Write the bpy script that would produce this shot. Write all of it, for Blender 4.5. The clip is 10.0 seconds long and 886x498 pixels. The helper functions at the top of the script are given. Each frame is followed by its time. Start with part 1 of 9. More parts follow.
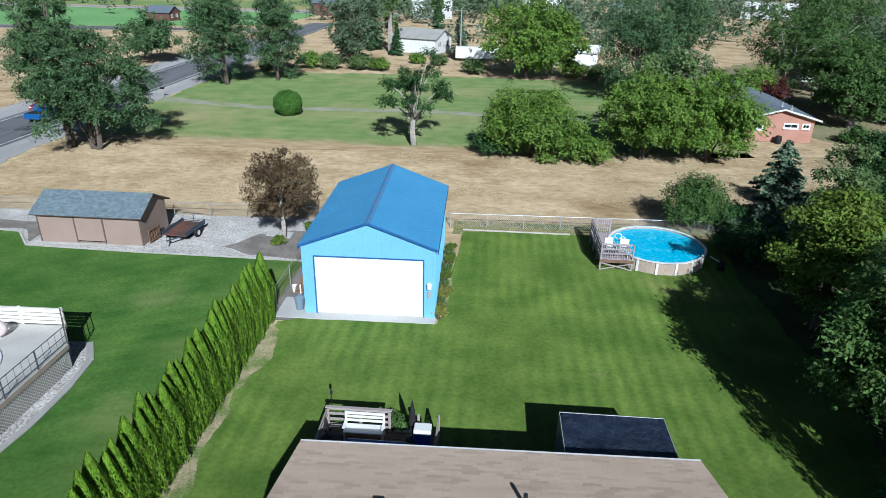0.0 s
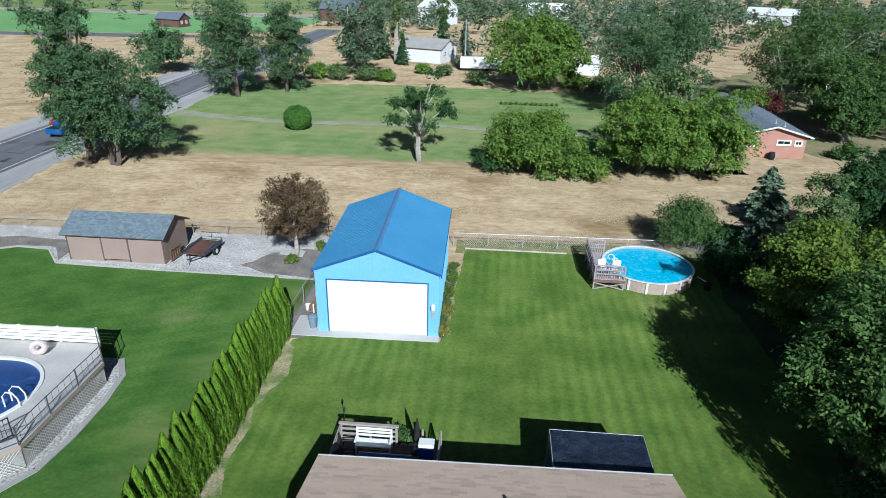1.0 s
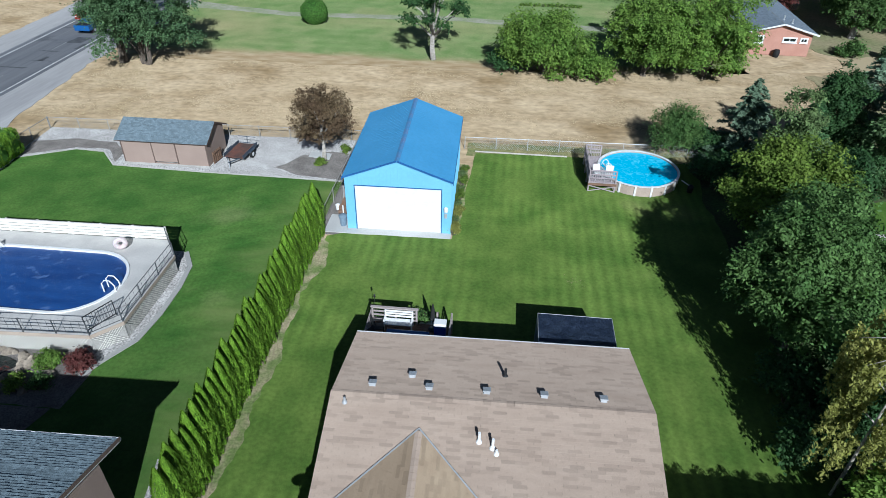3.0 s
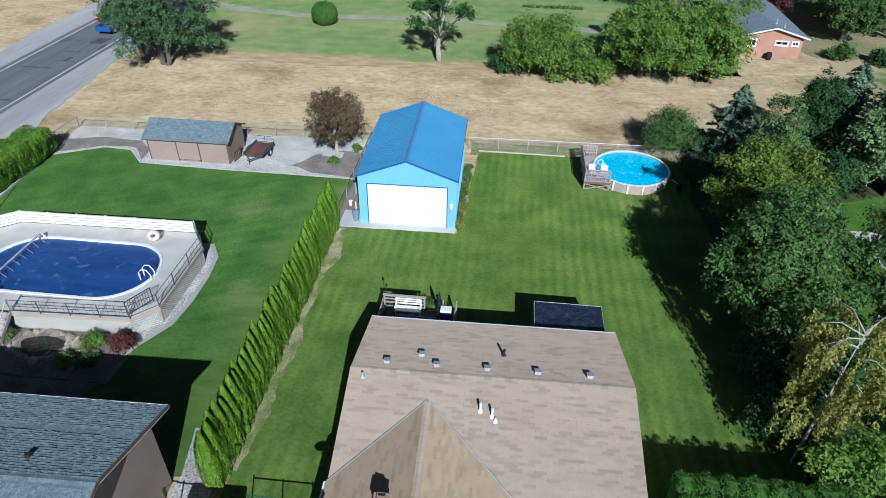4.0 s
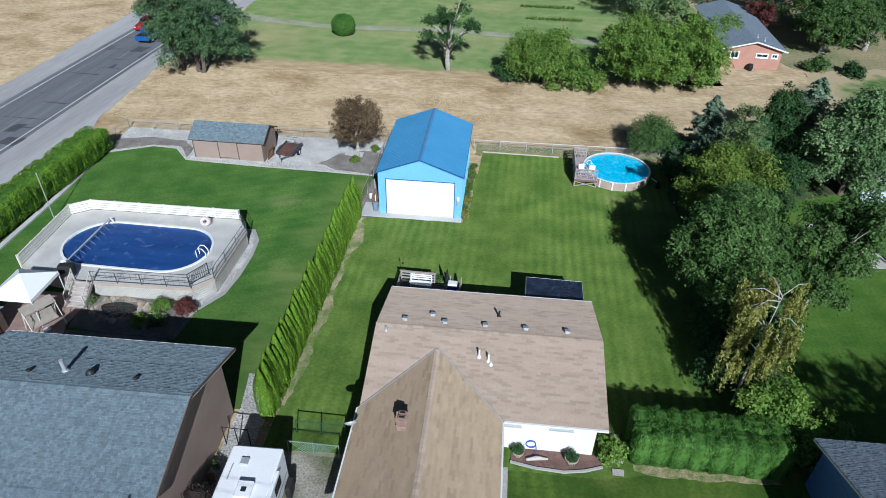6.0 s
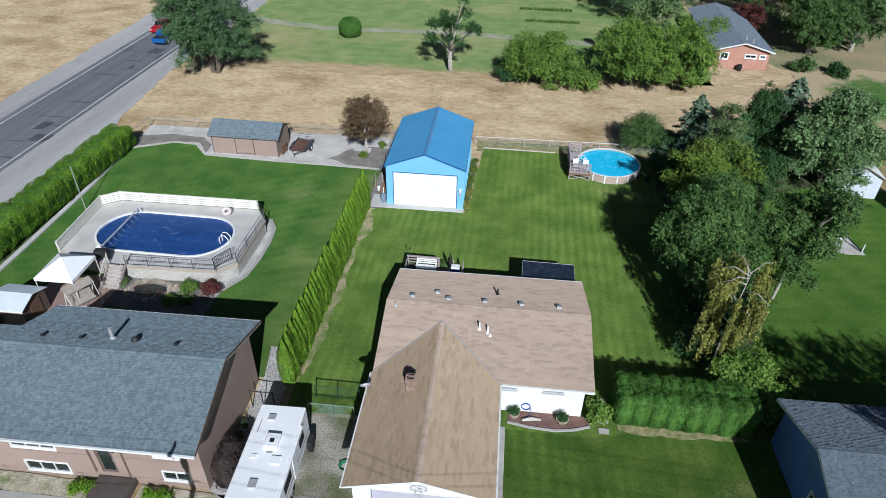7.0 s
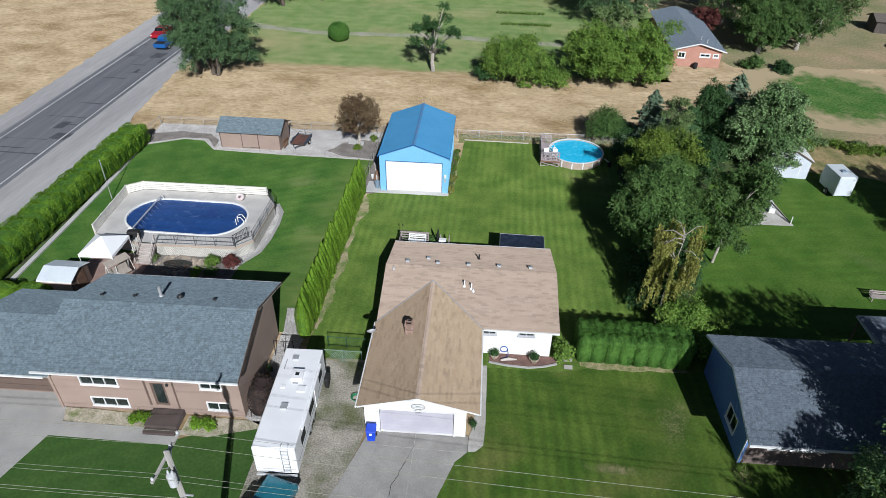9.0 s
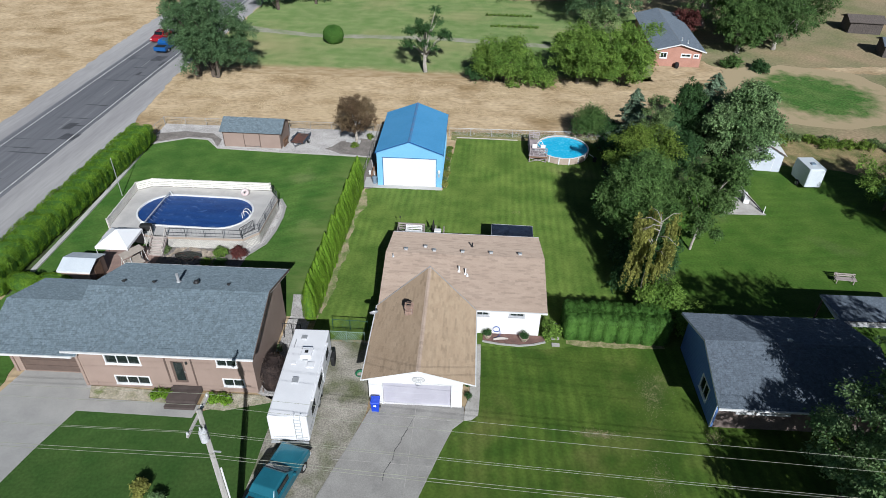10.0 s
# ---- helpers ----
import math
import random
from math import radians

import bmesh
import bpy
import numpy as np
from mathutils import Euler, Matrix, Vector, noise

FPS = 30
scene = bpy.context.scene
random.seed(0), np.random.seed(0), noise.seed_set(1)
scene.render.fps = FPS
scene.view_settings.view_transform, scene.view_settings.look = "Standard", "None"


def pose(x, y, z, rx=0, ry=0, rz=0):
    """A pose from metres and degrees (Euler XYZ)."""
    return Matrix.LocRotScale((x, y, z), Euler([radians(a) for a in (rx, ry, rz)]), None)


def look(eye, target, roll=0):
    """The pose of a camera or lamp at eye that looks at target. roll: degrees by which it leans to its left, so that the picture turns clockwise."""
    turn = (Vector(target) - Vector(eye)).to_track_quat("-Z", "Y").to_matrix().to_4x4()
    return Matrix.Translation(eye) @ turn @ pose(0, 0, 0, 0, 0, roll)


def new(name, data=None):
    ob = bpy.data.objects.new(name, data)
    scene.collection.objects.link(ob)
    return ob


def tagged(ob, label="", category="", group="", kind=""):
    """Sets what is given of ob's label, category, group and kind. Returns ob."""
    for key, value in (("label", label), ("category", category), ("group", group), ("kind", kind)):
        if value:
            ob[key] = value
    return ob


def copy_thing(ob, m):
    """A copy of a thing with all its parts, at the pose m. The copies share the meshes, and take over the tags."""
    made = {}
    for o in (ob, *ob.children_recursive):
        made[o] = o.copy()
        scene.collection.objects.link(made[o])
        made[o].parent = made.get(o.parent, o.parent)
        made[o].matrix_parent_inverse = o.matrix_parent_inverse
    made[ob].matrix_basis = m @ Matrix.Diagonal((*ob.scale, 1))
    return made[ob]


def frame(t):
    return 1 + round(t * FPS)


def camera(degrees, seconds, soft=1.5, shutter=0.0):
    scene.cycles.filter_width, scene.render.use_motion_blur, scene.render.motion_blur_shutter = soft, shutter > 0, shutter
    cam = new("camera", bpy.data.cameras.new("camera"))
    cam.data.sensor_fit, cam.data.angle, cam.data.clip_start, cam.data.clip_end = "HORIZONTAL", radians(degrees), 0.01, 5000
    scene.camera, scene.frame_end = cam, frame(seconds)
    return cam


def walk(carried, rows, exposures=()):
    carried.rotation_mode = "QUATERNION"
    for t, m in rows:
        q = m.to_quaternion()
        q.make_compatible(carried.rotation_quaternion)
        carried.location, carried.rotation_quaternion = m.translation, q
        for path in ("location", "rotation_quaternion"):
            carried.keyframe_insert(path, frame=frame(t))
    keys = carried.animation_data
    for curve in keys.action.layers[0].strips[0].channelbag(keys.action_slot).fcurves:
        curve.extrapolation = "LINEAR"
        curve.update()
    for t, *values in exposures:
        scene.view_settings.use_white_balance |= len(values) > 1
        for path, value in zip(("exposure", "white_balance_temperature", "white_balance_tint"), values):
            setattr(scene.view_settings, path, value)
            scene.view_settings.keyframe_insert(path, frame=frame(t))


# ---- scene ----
cam = camera(69.7, 10.0, soft=0.7)
PATH = [
    (0, (4.098, 1.196, 16.875), (3.974, 3.017, 16.058), 1.22),
    (0.5, (4.169, 0.347, 17.992), (4.036, 2.169, 17.179), 1.21),
    (1, (4.292, -0.592, 19.174), (4.153, 1.227, 18.354), 1.22),
    (1.5, (4.426, -1.503, 20.292), (4.281, 0.258, 19.355), 1.05),
    (2, (4.482, -2.519, 21.342), (4.338, -0.835, 20.273), 1.10),
    (2.5, (4.587, -3.624, 22.300), (4.437, -1.977, 21.176), 1.02),
    (4, (4.789, -7.592, 25.281), (4.624, -5.977, 24.113), 1.04),
    (4.5, (4.890, -9.132, 26.149), (4.721, -7.516, 24.983), 1.14),
    (5, (5.043, -10.752, 27.038), (4.867, -9.137, 25.872), 1.04),
    (5.5, (5.214, -12.381, 27.774), (5.033, -10.765, 26.610), 1.14),
    (7, (5.727, -17.883, 29.993), (5.536, -16.269, 28.828), 1.03),
    (7.5, (5.804, -19.800, 30.597), (5.621, -18.183, 29.434), 1.13),
    (8, (5.938, -21.620, 31.233), (5.761, -20.002, 30.070), 1.13),
    (8.5, (6.024, -23.480, 31.973), (5.868, -21.861, 30.810), 1.14),
    (9, (6.064, -25.314, 32.712), (5.928, -23.693, 31.548), 1.14),
    (9.5, (6.048, -27.075, 33.401), (5.929, -25.453, 32.237), 1.14),
    (10, (6.014, -28.804, 33.989), (5.905, -27.179, 32.827), 1.14),
]
walk(cam, [(t, look(eye, target, roll)) for t, eye, target, roll in PATH], exposures=((0, 0.1, 5700, 6), (5, 0.1, 5580, 6.5), (7.5, -0.02, 5990, 9.8), (10, 0.0, 6130, 10.6)))

# ---- light ----
SUN_EL, SUN_AZ = 32.5, 16.0        # degrees above the ground; degrees from -y towards +x
world = bpy.data.worlds.new("sky")
scene.world = world
world.use_nodes = True
_wn = world.node_tree.nodes
_sky = _wn.new("ShaderNodeTexSky")
_sky.sky_type, _sky.sun_disc = "NISHITA", False
_sky.sun_elevation, _sky.sun_rotation = radians(SUN_EL), radians(180 - SUN_AZ)
_sky.altitude, _sky.air_density, _sky.dust_density = 600, 1.0, 0.6
world.node_tree.links.new(_sky.outputs[0], _wn["Background"].inputs[0])
_wn["Background"].inputs[1].default_value = 0.037
sun_data = bpy.data.lights.new("sun", "SUN")
sun_data.energy, sun_data.angle, sun_data.color = 5.0, radians(0.55), (0.985, 0.985, 0.965)
sun = new("sun", sun_data)
_to_sun = Vector((math.sin(radians(SUN_AZ)) * math.cos(radians(SUN_EL)), -math.cos(radians(SUN_AZ)) * math.cos(radians(SUN_EL)), math.sin(radians(SUN_EL))))
sun.matrix_world = look(_to_sun * 80, (0, 0, 0))

# ---- small builders ----
def B():
    return bmesh.new()


def box(bm, x0, x1, y0, y1, z0, z1, m=None):
    vs = [Vector((x, y, z)) for z in (z0, z1) for x, y in ((x0, y0), (x1, y0), (x1, y1), (x0, y1))]
    if m is not None:
        vs = [m @ v for v in vs]
    v = [bm.verts.new(p) for p in vs]
    for f in ((3, 2, 1, 0), (4, 5, 6, 7), (0, 1, 5, 4), (1, 2, 6, 5), (2, 3, 7, 6), (3, 0, 4, 7)):
        bm.faces.new([v[i] for i in f])
    return bm


def bbox(x0, x1, y0, y1, z0, z1, bevel=0.02, seg=1):
    bm = box(B(), x0, x1, y0, y1, z0, z1)
    bmesh.ops.bevel(bm, geom=bm.edges[:], offset=bevel, segments=seg, affect="EDGES", profile=0.5)
    return bm


def prism(bm, pts, z0, z1, m=None):
    """An upright prism over the outline pts (counter-clockwise)."""
    lo = [Vector((p[0], p[1], z0)) for p in pts]
    hi = [Vector((p[0], p[1], z1)) for p in pts]
    if m is not None:
        lo, hi = [m @ v for v in lo], [m @ v for v in hi]
    a, b = [bm.verts.new(v) for v in lo], [bm.verts.new(v) for v in hi]
    n = len(pts)
    bm.faces.new(a[::-1])
    bm.faces.new(b)
    for i in range(n):
        bm.faces.new((a[i], a[(i + 1) % n], b[(i + 1) % n], b[i]))
    return bm


def ring(c, axis, r, n, up=None):
    axis = axis.normalized()
    side = axis.cross(up or (Vector((0, 0, 1)) if abs(axis.z) < 0.9 else Vector((1, 0, 0)))).normalized()
    other = axis.cross(side)
    return [c + side * (r * math.cos(2 * math.pi * i / n)) + other * (r * math.sin(2 * math.pi * i / n)) for i in range(n)]


def tube(bm, pts, radii, n=8):
    """A tapered tube along pts."""
    pts = [Vector(p) for p in pts]
    if not isinstance(radii, (list, tuple)):
        radii = [radii] * len(pts)
    rows = []
    for i, p in enumerate(pts):
        d = pts[min(i + 1, len(pts) - 1)] - pts[max(i - 1, 0)]
        rows.append([bm.verts.new(q) for q in ring(p, d, radii[i], n)])
    for a, b in zip(rows, rows[1:]):
        for i in range(n):
            bm.faces.new((a[i], b[i], b[(i + 1) % n], a[(i + 1) % n]))
    bm.faces.new(rows[0])
    bm.faces.new(rows[-1][::-1])
    return bm


def lathe(bm, profile, n=20, m=None):
    """Turns (radius, height) pairs about z."""
    rows = []
    for r, z in profile:
        row = [Vector((r * math.cos(2 * math.pi * i / n), r * math.sin(2 * math.pi * i / n), z)) for i in range(n)]
        rows.append([bm.verts.new(m @ p if m is not None else p) for p in row])
    for a, b in zip(rows, rows[1:]):
        for i in range(n):
            bm.faces.new((a[i], a[(i + 1) % n], b[(i + 1) % n], b[i]))
    bm.faces.new(rows[0][::-1])
    bm.faces.new(rows[-1])
    return bm


def part(name, bm, material, parent=None, label="", smooth=False, loc=None, rz=0.0):
    bmesh.ops.recalc_face_normals(bm, faces=bm.faces[:])
    me = bpy.data.meshes.new(name)
    bm.to_mesh(me)
    bm.free()
    me.materials.append(material)
    if smooth:
        me.polygons.foreach_set("use_smooth", [True] * len(me.polygons))
    ob = new(name, me)
    if parent is not None:
        ob.parent = parent
    if loc is not None:
        ob.matrix_basis = pose(loc[0], loc[1], loc[2], 0, 0, rz)
    if label:
        ob["label"] = label
    return ob


def thing(name, label, category, loc=(0, 0, 0), rz=0.0, group="", kind=""):
    ob = new(name)
    ob.empty_display_size = 0.3
    ob.matrix_basis = pose(loc[0], loc[1], loc[2], 0, 0, rz)
    return tagged(ob, label, category, group, kind)


def quads(name, verts, material, parent=None, label="", kind="", normals=None):
    """One mesh out of an array of loose quads, shape (n, 4, 3)."""
    n = len(verts)
    me = bpy.data.meshes.new(name)
    me.vertices.add(4 * n)
    me.vertices.foreach_set("co", np.ascontiguousarray(verts, dtype=np.float32).ravel())
    me.loops.add(4 * n)
    me.loops.foreach_set("vertex_index", np.arange(4 * n, dtype=np.int32))
    me.polygons.add(n)
    me.polygons.foreach_set("loop_start", np.arange(0, 4 * n, 4, dtype=np.int32))
    me.update(calc_edges=True)
    me.materials.append(material)
    ob = new(name, me)
    if parent is not None:
        ob.parent = parent
    if label:
        ob["label"] = label
    if kind:
        ob["kind"] = kind
    return ob


# ---- materials ----
def mat(name, c1, c2=None, scale=1.5, fine=30.0, fine_amount=0.25, rough=0.8, metal=0.0, bump=0.0, bump_scale=60.0, island=0.0, piece=0.0, coat=0.0, stretch=(1, 1, 1), detail=4.0, c3=None, c3_scale=0.2, c3_range=(0.55, 0.7), spec=0.4, translucent=0.0, contrast=(0.35, 0.65), world_space=False, odd=None):
    m = bpy.data.materials.new(name)
    m.use_nodes = True
    nt = m.node_tree
    N, K = nt.nodes, nt.links
    bsdf = N["Principled BSDF"]
    tc = N.new("ShaderNodeTexCoord")
    mp = N.new("ShaderNodeMapping")
    mp.inputs["Scale"].default_value = stretch
    where = N.new("ShaderNodeNewGeometry").outputs["Position"] if world_space else tc.outputs["Object"]
    K.new(where, mp.inputs["Vector"])
    big = N.new("ShaderNodeTexNoise")
    big.inputs["Scale"].default_value, big.inputs["Detail"].default_value = scale, detail
    K.new(mp.outputs[0], big.inputs["Vector"])
    ramp = N.new("ShaderNodeMapRange")
    ramp.inputs["From Min"].default_value, ramp.inputs["From Max"].default_value = contrast
    K.new(big.outputs["Fac"], ramp.inputs["Value"])
    mix = N.new("ShaderNodeMix")
    mix.data_type = "RGBA"
    mix.inputs["A"].default_value = (*c1, 1)
    mix.inputs["B"].default_value = (*(c2 or [x * 0.8 for x in c1]), 1)
    K.new(ramp.outputs[0], mix.inputs["Factor"])
    out = mix.outputs["Result"]
    if c3 is not None:
        third = N.new("ShaderNodeTexNoise")
        third.inputs["Scale"].default_value, third.inputs["Detail"].default_value = c3_scale, 5
        K.new(tc.outputs["Object"], third.inputs["Vector"])
        r3 = N.new("ShaderNodeMapRange")
        r3.inputs["From Min"].default_value, r3.inputs["From Max"].default_value = c3_range
        K.new(third.outputs["Fac"], r3.inputs["Value"])
        mix3 = N.new("ShaderNodeMix")
        mix3.data_type = "RGBA"
        K.new(r3.outputs[0], mix3.inputs["Factor"])
        K.new(out, mix3.inputs["A"])
        mix3.inputs["B"].default_value = (*c3, 1)
        out = mix3.outputs["Result"]
    grain = N.new("ShaderNodeTexNoise")
    grain.inputs["Scale"].default_value, grain.inputs["Detail"].default_value = fine, 3
    K.new(mp.outputs[0], grain.inputs["Vector"])
    value = N.new("ShaderNodeMapRange")
    value.inputs["From Min"].default_value, value.inputs["From Max"].default_value = 0.3, 0.7
    value.inputs["To Min"].default_value, value.inputs["To Max"].default_value = 1 - fine_amount, 1 + fine_amount
    K.new(grain.outputs["Fac"], value.inputs["Value"])
    factor = value.outputs[0]
    for amount, node, socket in ((island, "ShaderNodeNewGeometry", "Random Per Island"), (piece, "ShaderNodeObjectInfo", "Random")):
        if amount:
            src = N.new(node)
            rr = N.new("ShaderNodeMapRange")
            rr.inputs["To Min"].default_value, rr.inputs["To Max"].default_value = 1 - amount, 1 + amount
            if odd is not None:      # only some pieces stand out
                rr.inputs["From Min"].default_value = odd
                rr.inputs["To Min"].default_value, rr.inputs["To Max"].default_value = 1 + amount * 0.15, 1 - amount
            K.new(src.outputs[socket], rr.inputs["Value"])
            mul = N.new("ShaderNodeMath")
            mul.operation = "MULTIPLY"
            K.new(factor, mul.inputs[0])
            K.new(rr.outputs[0], mul.inputs[1])
            factor = mul.outputs[0]
    vm = N.new("ShaderNodeVectorMath")
    vm.operation = "SCALE"
    K.new(out, vm.inputs[0])
    K.new(factor, vm.inputs["Scale"])
    K.new(vm.outputs[0], bsdf.inputs["Base Color"])
    bsdf.inputs["Roughness"].default_value, bsdf.inputs["Metallic"].default_value = rough, metal
    bsdf.inputs["Specular IOR Level"].default_value = spec
    bsdf.inputs["Coat Weight"].default_value = coat
    bsdf.inputs["Diffuse Roughness"].default_value = 0.9 if rough > 0.85 else 0.0
    if bump:
        bn = N.new("ShaderNodeTexNoise")
        bn.inputs["Scale"].default_value, bn.inputs["Detail"].default_value = bump_scale, 4
        K.new(tc.outputs["Object"], bn.inputs["Vector"])
        bp = N.new("ShaderNodeBump")
        bp.inputs["Strength"].default_value, bp.inputs["Distance"].default_value = 1.0, bump
        K.new(bn.outputs["Fac"], bp.inputs["Height"])
        K.new(bp.outputs[0], bsdf.inputs["Normal"])
    if translucent:
        tr = N.new("ShaderNodeBsdfTranslucent")
        K.new(vm.outputs[0], tr.inputs["Color"])
        ms = N.new("ShaderNodeMixShader")
        ms.inputs[0].default_value = translucent
        K.new(bsdf.outputs[0], ms.inputs[1])
        K.new(tr.outputs[0], ms.inputs[2])
        K.new(ms.outputs[0], N["Material Output"].inputs["Surface"])
    return m


def lawn_mat(name, base, light, dry, stripe, angle, dry_range=(0.62, 0.8), period=1.15, dry_scale=0.09):
    """Mown grass: stripes left by the mower, patches and fine grain."""
    m = mat(name, base, light, scale=0.4, fine=5.0, fine_amount=0.17, rough=0.9, bump=0.014, bump_scale=20, c3=dry, c3_scale=dry_scale, c3_range=dry_range, spec=0.15, detail=6)
    nt = m.node_tree
    N, K = nt.nodes, nt.links
    bsdf = N["Principled BSDF"]
    old = bsdf.inputs["Base Color"].links[0].from_socket
    tc = N.new("ShaderNodeTexCoord")
    mp = N.new("ShaderNodeMapping")
    mp.inputs["Rotation"].default_value = (0, 0, radians(angle))
    K.new(tc.outputs["Object"], mp.inputs["Vector"])
    w = N.new("ShaderNodeTexWave")
    w.inputs["Scale"].default_value = 0.314 / period
    w.inputs["Distortion"].default_value, w.inputs["Detail"].default_value, w.inputs["Detail Scale"].default_value = 2.2, 4, 0.6
    K.new(mp.outputs[0], w.inputs["Vector"])
    patchy = N.new("ShaderNodeTexNoise")
    patchy.inputs["Scale"].default_value, patchy.inputs["Detail"].default_value = 0.13, 2
    K.new(tc.outputs["Object"], patchy.inputs["Vector"])
    pr = N.new("ShaderNodeMapRange")
    pr.inputs["From Min"].default_value, pr.inputs["From Max"].default_value = 0.38, 0.6
    K.new(patchy.outputs["Fac"], pr.inputs["Value"])
    amp = N.new("ShaderNodeMath")
    amp.operation = "MULTIPLY"
    amp.inputs[1].default_value = stripe
    K.new(pr.outputs[0], amp.inputs[0])
    c = N.new("ShaderNodeMath")
    c.operation = "MULTIPLY_ADD"
    K.new(w.outputs["Fac"], c.inputs[0])
    K.new(amp.outputs[0], c.inputs[1])
    c.inputs[2].default_value = 1 - stripe * 0.35
    vm = N.new("ShaderNodeVectorMath")
    vm.operation = "SCALE"
    K.new(old, vm.inputs[0])
    K.new(c.outputs[0], vm.inputs["Scale"])
    K.new(vm.outputs[0], bsdf.inputs["Base Color"])
    return m


def glass_mat(name, tint, rough=0.03):
    m = bpy.data.materials.new(name)
    m.use_nodes = True
    b = m.node_tree.nodes["Principled BSDF"]
    b.inputs["Base Color"].default_value = (*tint, 1)
    b.inputs["Transmission Weight"].default_value = 0.6
    b.inputs["Roughness"].default_value = rough
    return m


M_DRY = mat("dry_grass", (0.27, 0.198, 0.115), (0.415, 0.325, 0.21), scale=0.3, fine=1.7, fine_amount=0.22, rough=0.95, bump=0.004, bump_scale=9, stretch=(0.75, 1.1, 1), c3=(0.215, 0.152, 0.082), c3_scale=0.17, c3_range=(0.5, 0.7), spec=0.1, detail=14, contrast=(0.27, 0.72))
M_LAWN = lawn_mat("mown_lawn", (0.063, 0.115, 0.02), (0.112, 0.168, 0.034), (0.175, 0.182, 0.068), 0.27, 0, dry_range=(0.62, 0.78), period=0.72)
M_LAWN_L = lawn_mat("watered_lawn", (0.036, 0.09, 0.016), (0.066, 0.126, 0.026), (0.13, 0.16, 0.06), 0.14, 62, dry_range=(0.6, 0.76), dry_scale=0.12)
M_LAWN_F = lawn_mat("front_lawn", (0.042, 0.086, 0.012), (0.08, 0.128, 0.021), (0.115, 0.128, 0.036), 0.26, -4, dry_range=(0.54, 0.78), dry_scale=0.2, period=0.8)
M_LAWN_E = lawn_mat("shaded_lawn", (0.044, 0.1, 0.014), (0.072, 0.13, 0.022), (0.10, 0.125, 0.045), 0.14, 80, dry_range=(0.6, 0.78), dry_scale=0.12)
M_LAWN_W = lawn_mat("dark_front_lawn", (0.034, 0.08, 0.017), (0.05, 0.096, 0.023), (0.09, 0.115, 0.05), 0.12, 62, dry_range=(0.66, 0.8), dry_scale=0.12)
M_PARK = lawn_mat("park_grass", (0.105, 0.162, 0.052), (0.155, 0.2, 0.078), (0.25, 0.225, 0.115), 0.1, 90, dry_range=(0.48, 0.75), dry_scale=0.05, period=2.2)
# raised base colour carries the haze over the far field
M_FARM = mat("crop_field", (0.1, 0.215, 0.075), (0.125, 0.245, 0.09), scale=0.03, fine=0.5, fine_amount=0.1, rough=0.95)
M_WEEDS = mat("weedy_grass", (0.13, 0.15, 0.06), (0.25, 0.21, 0.11), scale=0.7, fine=6, fine_amount=0.35, rough=0.95, bump=0.05, bump_scale=12, spec=0.1)
M_GRAVEL = mat("grey_gravel", (0.385, 0.37, 0.355), (0.285, 0.27, 0.258), scale=0.7, fine=9, fine_amount=0.5, rough=0.95, bump=0.03, bump_scale=30, spec=0.2)
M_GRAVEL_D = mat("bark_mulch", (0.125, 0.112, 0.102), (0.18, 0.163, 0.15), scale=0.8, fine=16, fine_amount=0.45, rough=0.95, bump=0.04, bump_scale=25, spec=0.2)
M_DIRT_GRAVEL = mat("packed_gravel", (0.34, 0.315, 0.27), (0.21, 0.195, 0.16), scale=0.55, fine=9, fine_amount=0.33, rough=0.95, bump=0.03, bump_scale=25, c3=(0.115, 0.125, 0.065), c3_scale=0.45, c3_range=(0.46, 0.64), spec=0.2, detail=7)
M_SHOULDER = mat("road_shoulder", (0.21, 0.205, 0.208), (0.275, 0.27, 0.268), scale=0.25, fine=3, fine_amount=0.09, rough=0.95, stretch=(1.3, 0.12, 1), bump=0.008, bump_scale=20, spec=0.2, detail=6)
M_ASPHALT = mat("worn_asphalt", (0.148, 0.152, 0.166), (0.20, 0.203, 0.215), scale=0.5, fine=4, fine_amount=0.12, rough=0.85, stretch=(1.6, 0.05, 1), bump=0.008, bump_scale=60, c3=(0.075, 0.078, 0.086), c3_scale=0.16, c3_range=(0.6, 0.7))
M_PAINT_W = mat("road_paint", (0.78, 0.78, 0.76), (0.5, 0.5, 0.49), scale=2.5, fine=14, fine_amount=0.2, rough=0.7)
M_CONC = mat("concrete", (0.41, 0.40, 0.378), (0.35, 0.342, 0.325), scale=0.6, fine=18, fine_amount=0.1, rough=0.85, bump=0.004, bump_scale=90)
M_CONC_PALE = mat("pale_concrete", (0.58, 0.57, 0.55), (0.5, 0.49, 0.47), scale=0.6, fine=18, fine_amount=0.1, rough=0.85)
M_CONC_M = mat("drive_concrete", (0.31, 0.30, 0.28), (0.255, 0.245, 0.23), scale=0.7, fine=14, fine_amount=0.12, rough=0.88, bump=0.004, bump_scale=80, c3=(0.20, 0.195, 0.185), c3_scale=0.6, c3_range=(0.6, 0.8))
M_CONC_D = mat("old_concrete", (0.40, 0.385, 0.36), (0.31, 0.295, 0.27), scale=0.8, fine=12, fine_amount=0.15, rough=0.9, bump=0.006, bump_scale=70)
M_CRACK = mat("crack_filler", (0.04, 0.04, 0.04), rough=0.9)
